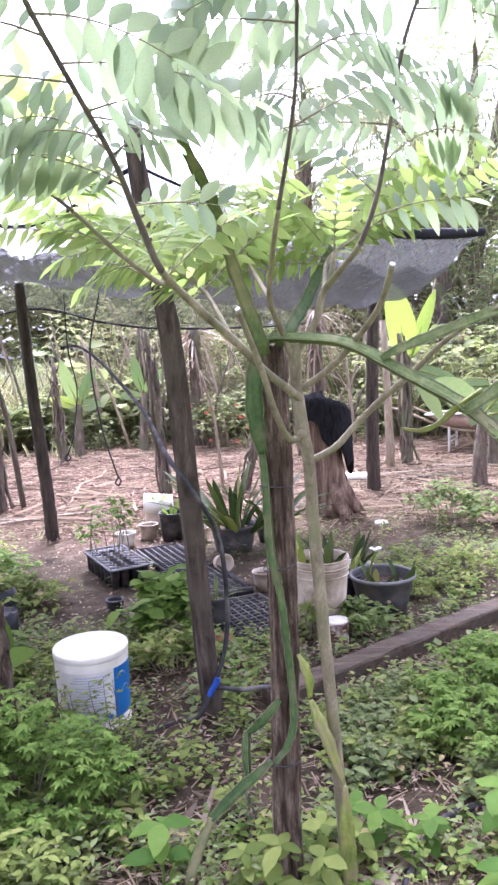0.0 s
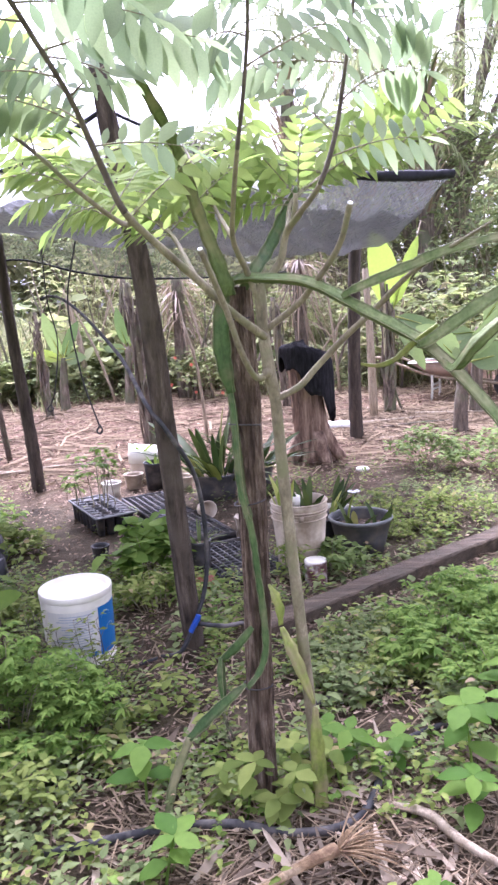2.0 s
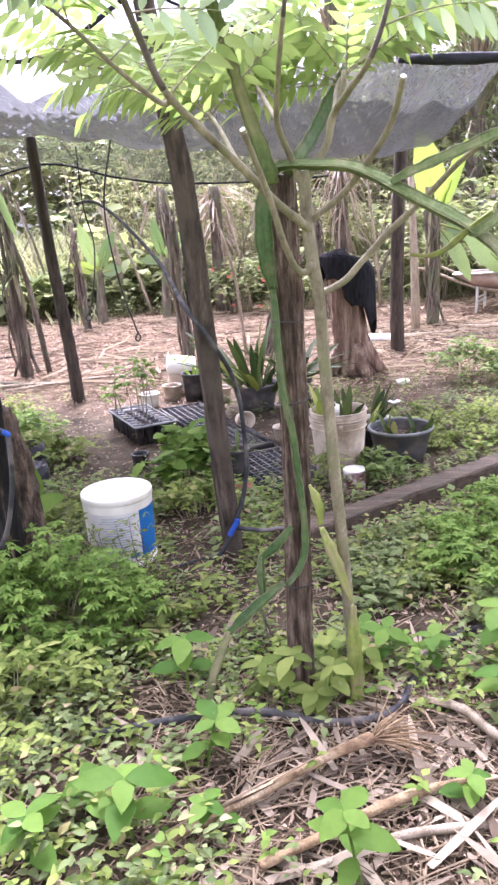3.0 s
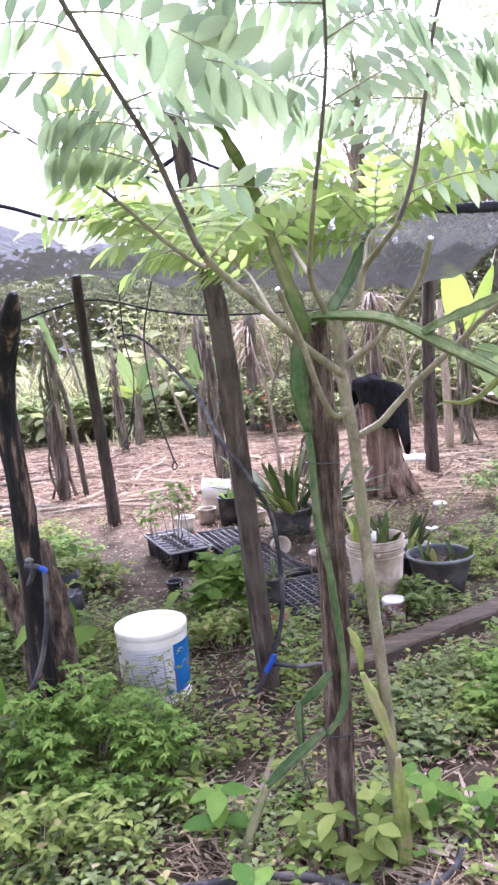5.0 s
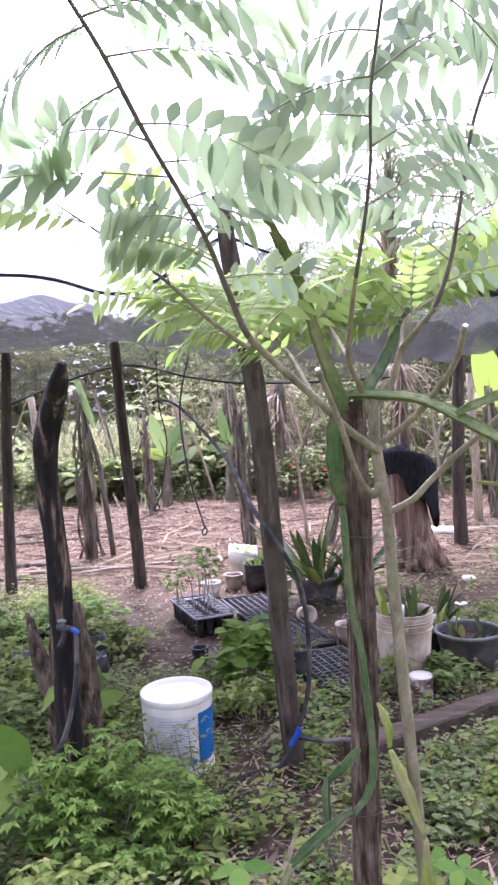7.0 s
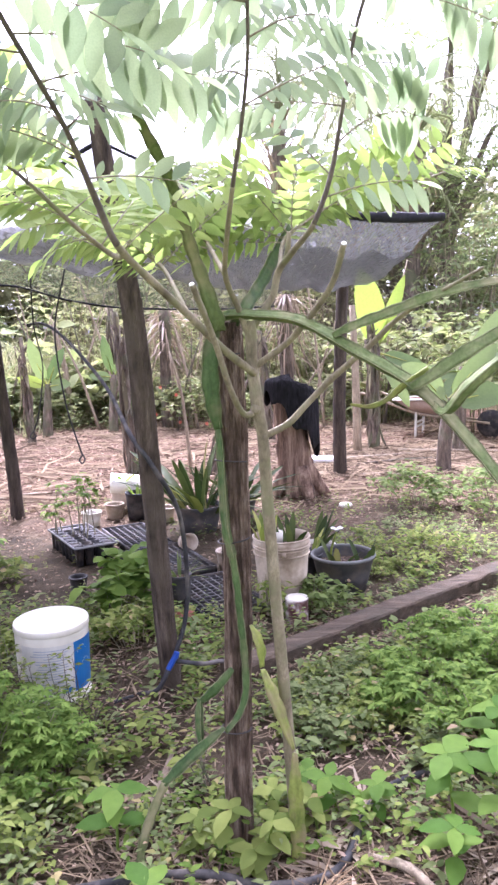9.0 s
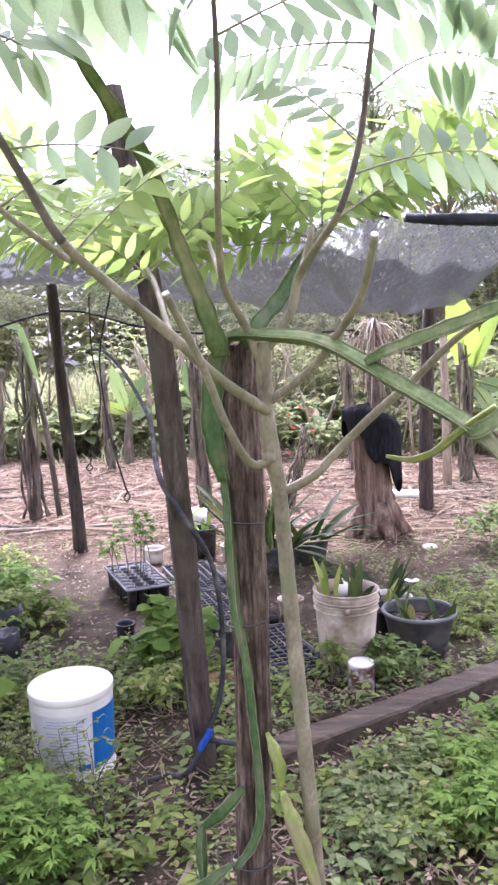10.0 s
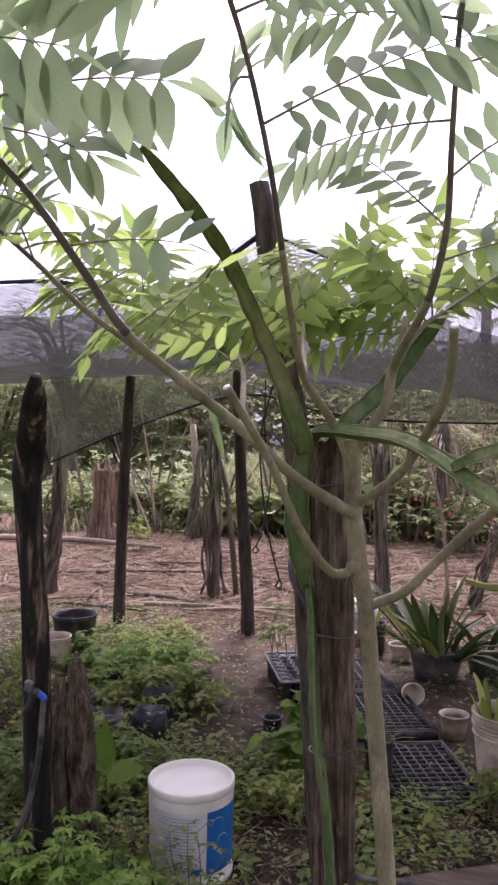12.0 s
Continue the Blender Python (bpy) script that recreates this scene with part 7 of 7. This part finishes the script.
def thicket():
    rng = random.Random(500)
    spots = []
    for k in range(30):
        spots.append((-8.5 + 0.42 * k + rng.uniform(-0.25, 0.25), 12.5 + rng.uniform(-0.4, 0.8), rng.uniform(0.55, 0.85), rng.uniform(0.7, 1.25), "far_bright" if rng.random() < 0.5 else "far_leaf", 0.15))
    for k in range(26):
        spots.append((-10 + 0.62 * k + rng.uniform(-0.3, 0.3), 14.2 + rng.uniform(-0.5, 0.9), rng.uniform(0.8, 1.1), rng.uniform(1.5, 2.4), rng.choice(("far_leaf", "far_bright", "pale_leaf")), 0.16))
    for k in range(22):
        spots.append((-12 + 1.0 * k + rng.uniform(-0.4, 0.4), 16.5 + rng.uniform(-0.8, 1.2), rng.uniform(1.2, 1.6), rng.uniform(3.4, 4.2), rng.choice(("far_leaf", "tree_far", "pale_leaf")), 0.2))
    for x, y, r, h in ((3.6, 9.6, 0.8, 1.6), (4.4, 8.4, 0.9, 1.7), (3.7, 11.0, 0.9, 2.0), (2.6, 11.5, 0.9, 1.7), (5.2, 10.2, 1.0, 2.4), (-8.3, 10.5, 0.8, 1.2), (-9.2, 9.4, 0.8, 1.2), (-7.5, 11.6, 0.8, 1.1)):
        spots.append((x, y, r, h, "far_bright", 0.17))
    spots = [(x, y, r, h * (0.45 if x < -3.2 and 13.5 < y < 15.3 else 0.75 if x < -3.2 and y < 13.5 else 1.0), mat if y > 13.5 or x > -3.2 else "far_bright", size) for x, y, r, h, mat, size in spots if not (x < -3.8 and y > 15.4)]
    for k, (x, y, r, h, mat, size) in enumerate(spots):
        bush("garden_shrub", {"far_leaf": "dense dark green shrub behind the mulch", "far_bright": "bright broad-leaved shrub behind the mulch", "pale_leaf": "dusty pale green shrub behind the mulch", "tree_far": "tall dark green shrub behind the garden"}[mat], "shrub", x, y, r, h, 420 if y < 16 else 620, size, M[mat], 520 + k, "garden shrubs", shape=SIMPLE if y > 13.6 else POINTED, aspect=0.62 if mat == "far_bright" else 0.45, stems=12, upright=0.9, hollow=0.15)


thicket()


for k, (x, y, h) in enumerate([(-4.7, 12.1, 0.8), (-4.1, 11.8, 0.7), (-3.5, 12.2, 1.0), (-3.05, 11.9, 0.9), (-2.1, 12.7, 1.3), (-2.9, 12.7, 1.7), (-1.5, 12.5, 1.0), (-5.7, 12.2, 0.9), (0.6, 12.6, 0.9)]):
    bush("broad_leaved_plant", "pale green plant with broad soft leaves behind the mulch", "plant", x, y, 0.4, h, 44, 0.32, M["far_bright"], 660 + k, "broad-leaved plants", shape=ROUND, aspect=0.6, stems=11, upright=1.2, hollow=0.4, clusters=2)


def pale_stems():
    rng = random.Random(640)
    for k in range(64):
        x, y = rng.uniform(-7.5, 3.2), rng.uniform(11.0, 14.0)
        h = rng.uniform(1.2, 2.6)
        lean = rng.uniform(-0.9, 0.9)
        stick("bare_stem", [(x, y, -0.05), (x + lean * 0.4, y, h * 0.5), (x + lean, y + rng.uniform(-0.2, 0.2), h)], [0.025, 0.02, 0.008], M["pale_stick"] if k % 2 else M["dead_trunk"], "bare dry stem standing among the shrubs", "stem", "bare stems", 5, 0.1, k)


pale_stems()


def build_tall_grass():
    """Yellowish grass blades behind the mulch, and low broad leaves among them."""
    rng = random.Random(911)
    s = Sheet()
    for _ in range(9000):
        x, y = rng.uniform(-9, 4.5), 10.2 + 4.6 * math.sqrt(rng.random())
        if noise.noise(Vector((x * 0.5, y * 0.5, 7))) < 0.35 - 0.14 * (y - 10.2):
            continue
        a, h = rng.uniform(0, 6.28), rng.uniform(0.2, 0.75) * (0.6 + 0.1 * (y - 10.4))
        leaf(s, (x, y, rise(x, y) - 0.02), (math.cos(a) * 0.45, math.sin(a) * 0.45, 1), (-math.cos(a), -math.sin(a), 0.3), h, 0.016, STRAP, 0.2, rng.uniform(0.1, 0.6))
    for _ in range(6000):
        x, y = rng.uniform(-6.0, 3.5), rng.uniform(14.0, 19.0)
        a, h = rng.uniform(0, 6.28), rng.uniform(0.6, 1.9)
        leaf(s, (x, y, rise(x, y) - 0.02), (math.cos(a) * 0.4, math.sin(a) * 0.4, 1), (-math.cos(a), -math.sin(a), 0.3), h, 0.03, STRAP, 0.2, rng.uniform(0.1, 0.6))
    whole("tall_grass", s, M["grass"], "yellowish tall grass growing behind the mulch", "grass", kind="stuff")
    s = Sheet()
    for _ in range(1000):
        x, y = rng.uniform(-8.5, 3.5), rng.uniform(11.2, 13.2)
        if noise.noise(Vector((x * 0.7, y * 0.7, 2))) < -0.05:
            continue
        sprig(s, x, y, rng.uniform(0.1, 0.5), rng.uniform(0.07, 0.13), rng, POINTED, 6)
    whole("ground_cover", s, M["far_bright"], "bright green leafy ground cover behind the mulch", "ground cover", kind="stuff")


build_tall_grass()


def dry_clump(x, y, h, seed):
    rng = random.Random(seed)
    s = Sheet()
    for k in range(150):
        a, q = rng.uniform(0, 6.28), 1 - 0.5 * rng.random() ** 1.6
        top = (x + 0.1 * math.cos(a), y + 0.1 * math.sin(a), h * q)
        leaf(s, top, (math.cos(a), math.sin(a), rng.uniform(-0.9, 0.7)), (0.3 * math.cos(a), 0.3 * math.sin(a), 1), rng.uniform(0.25, 0.7), rng.uniform(0.012, 0.03), STRAP, 0.4, rng.uniform(0.5, 1.1), 0.2, rng)
    t = thing("dry_palm_clump", "hanging dry brown fronds on a short trunk", "dry palm", "dry palms", at=(x, y, 0))
    part("dry_fronds", s, M["dry_frond"], t)
    s = Sheet()
    tube(s, [(x, y, -0.05), (x, y, h)], [0.12, 0.09], 9, 8, 0.15, seed)
    part("trunk", s, M["dead_trunk"], t)


dry_clump(-0.75, 11.6, 1.9, 1)
dry_clump(1.25, 12.2, 2.1, 3)


# ---- trees and palms ----
def tall_tree(name, label, x, y, h, spread, base, leaves, size, mat, seed, group="far trees"):
    """A trunk with forking limbs and a loose crown of leaf sprays with gaps."""
    rng = random.Random(seed)
    t = thing(name, label, "tree", group, at=(x, y, 0))
    tr, fo = Sheet(), Sheet()
    tube(tr, [(x, y, -0.2), (x + rng.uniform(-0.2, 0.2), y, base * 0.5), (x + rng.uniform(-0.3, 0.3), y, base)], [0.03 * h, 0.024 * h, 0.018 * h], 9, 12, 0.08, seed)
    ends = []
    for k in range(11):
        a = 6.28 * k / 11 + rng.uniform(-0.3, 0.3)
        rr = spread * rng.uniform(0.35, 1.0)
        top = np.array((x + rr * math.cos(a), y + rr * math.sin(a), base + (h - base) * rng.uniform(0.15, 1.0) * (1.1 - 0.4 * rr / spread)))
        st = np.array((x, y, base * rng.uniform(0.7, 1.0)))
        mid = (st + top) / 2 + np.array((rng.uniform(-0.3, 0.3), rng.uniform(-0.3, 0.3), 0.12 * h))
        tube(tr, [st, mid, top], [0.012 * h, 0.007 * h, 0.002 * h], 6, 8, 0.06, k)
        ends.append(smooth_path([st, mid, top], 16))
    sprays = leaves // 14
    for k in range(sprays):
        p = ends[rng.randrange(len(ends))]
        c = p[min(16, int(16 * (0.4 + 0.6 * math.sqrt(rng.random()))))] + np.array((rng.gauss(0, 1), rng.gauss(0, 1), rng.gauss(0, 0.6))) * spread * 0.17
        a = rng.uniform(0, 6.28)
        d = np.array((math.cos(a), math.sin(a), rng.uniform(-0.5, 0.3)))
        for m in range(14):
            w = c + d * size * 0.5 * (m // 2)
            sd = a + (1.25 if m % 2 else -1.25)
            leaf(fo, w, (math.cos(sd), math.sin(sd), rng.uniform(-0.4, 0.2)), (rng.gauss(0, 0.3), rng.gauss(0, 0.3), 1), size * rng.uniform(0.7, 1.2), size * 0.4, SIMPLE, 0.2, 0.2)
    part("trunk", tr, M["dead_trunk"], t)
    part("crown", fo, M[mat], t)


tall_tree("tall_tree", "tall feathery tree behind the garden", 6.6, 21, 11.5, 4.2, 4.5, 6500, 0.2, "tree_far", 701)
tall_tree("tall_tree", "tall feathery tree behind the garden", 4.9, 19, 6.6, 2.4, 2.2, 4200, 0.17, "tree_far", 702)
tall_tree("tall_tree", "tall feathery tree behind the garden", 9.5, 17, 9.0, 3.2, 3.0, 4500, 0.2, "tree_far", 703)
tall_tree("tall_tree", "broad dark tree beyond the shrubs", -14.5, 22, 8.2, 3.4, 3.0, 7500, 0.14, "tree_far", 704)
tall_tree("tall_tree", "broad dark tree beyond the shrubs", -18.5, 20, 7.0, 3.2, 2.5, 6500, 0.14, "tree_far", 705)
tall_tree("tall_tree", "low dark tree beyond the shrubs", 3.0, 20, 5.4, 2.2, 1.8, 3000, 0.2, "far_leaf", 706)
for k in range(22):
    rng = random.Random(720 + k)
    tall_tree("far_tree", "low tree in the distant woods", -26 + 2.5 * k + rng.uniform(-0.8, 0.8), 27 + rng.uniform(-2, 4), rng.uniform(5.4, 6.3) if k < 13 else rng.uniform(6.5, 9), rng.uniform(2.0, 2.8), 1.0, 2300, 0.32, rng.choice(("tree_far", "far_leaf")), 740 + k)


def build_far_woods():
    """The closed green bank of woods behind the trees, with an uneven top."""
    rng = random.Random(977)
    s = Sheet()
    for _ in range(20000):
        x, y = rng.uniform(-30, 26), rng.uniform(29, 33)
        top = 5.7 + 0.9 * noise.noise(Vector((x * 0.25, 1.0, 0))) + 0.6 * noise.noise(Vector((x * 0.9, 4.0, 0))) + (1.5 if x > 3 else 0)
        z = top * rng.random() ** 0.7
        a = rng.uniform(0, 6.28)
        leaf(s, (x, y, z), (math.cos(a), math.sin(a), rng.uniform(-0.6, 0.4)), (rng.gauss(0, 0.5), -0.7, 0.8), rng.uniform(0.4, 0.75), rng.uniform(0.2, 0.36), SIMPLE, 0.2, 0.3)
    whole("far_woods", s, M["far_leaf"], "closed bank of far green woods", "woods", kind="stuff")


build_far_woods()


def palm(x, y, h, fronds, length, seed, label, upright=0.9, ragged=True):
    rng = random.Random(seed)
    t = thing("palm_tree", label, "palm tree", "palm trees", at=(x, y, 0))
    s = Sheet()
    tube(s, [(x, y, -0.2), (x + 0.1, y, h * 0.5), (x + 0.15, y, h)], [0.2, 0.17, 0.16], 10, 16, 0.14, seed)
    part("trunk", s, M["dead_trunk"], t)
    if ragged:
        s = Sheet()
        for k in range(60):
            a, z = rng.uniform(0, 6.28), h * rng.uniform(0.55, 1.0)
            leaf(s, (x + 0.12 + 0.15 * math.cos(a), y + 0.15 * math.sin(a), z), (math.cos(a) * 0.6, math.sin(a) * 0.6, rng.uniform(0.4, 1.4)), (-math.cos(a), -math.sin(a), 0.5), rng.uniform(0.5, 1.2), 0.07, STRAP, 0.4, 0.1)
        part("leaf_base_skirt", s, M["dry_frond"], t, "grey stubs of old leaves")
    for k in range(fronds):
        a = 6.28 * k / fronds + rng.uniform(-0.3, 0.3)
        up = rng.uniform(0.1, 1.0) * upright
        c = np.array((x + 0.15, y, h))
        d = np.array((math.cos(a), math.sin(a), 0.0))
        ln = length * rng.uniform(0.75, 1.1)
        pts = [c, c + d * ln * 0.35 * (1.2 - up) + np.array((0, 0, ln * 0.4 * (0.4 + up))), c + d * ln * 0.75 + np.array((0, 0, ln * 0.5 * up)), c + d * ln * 1.0 + np.array((0, 0, ln * (0.35 * up - 0.35)))]
        s = Sheet()
        tube(s, pts, [0.03, 0.018, 0.006], 5, 14)
        p = smooth_path(pts, 30)
        tt, _, _ = frames_along(p)
        for q in range(4, 30):
            sd = np.cross(tt[q], (0, 0, 1.0))
            sd /= np.linalg.norm(sd) + 1e-9
            for sign in (-1, 1):
                leaf(s, p[q], sd * sign + tt[q] * 0.6 + np.array((0, 0, rng.uniform(-0.5, 0.1))), (0, 0, 1), length * 0.22 * math.sin(math.pi * (0.15 + 0.8 * q / 30)), 0.05, SIMPLE, 0.2, 0.5)
        part("frond", s, M["palm"], t)


palm(1.55, 18.0, 6.3, 16, 2.6, 801, "tall ragged palm with spiky old leaf stubs", 1.2)
palm(-1.0, 25.0, 6.2, 14, 2.0, 802, "slender palm far behind the garden", 0.8, False)
palm(3.2, 17.5, 4.6, 14, 2.4, 803, "palm with long arching fronds behind the net", 0.7)
palm(0.2, 27.0, 5.6, 12, 1.8, 804, "slender palm far behind the garden", 0.7, False)
palm(4.4, 16.5, 5.6, 12, 2.4, 805, "palm with long arching fronds behind the net", 0.9)
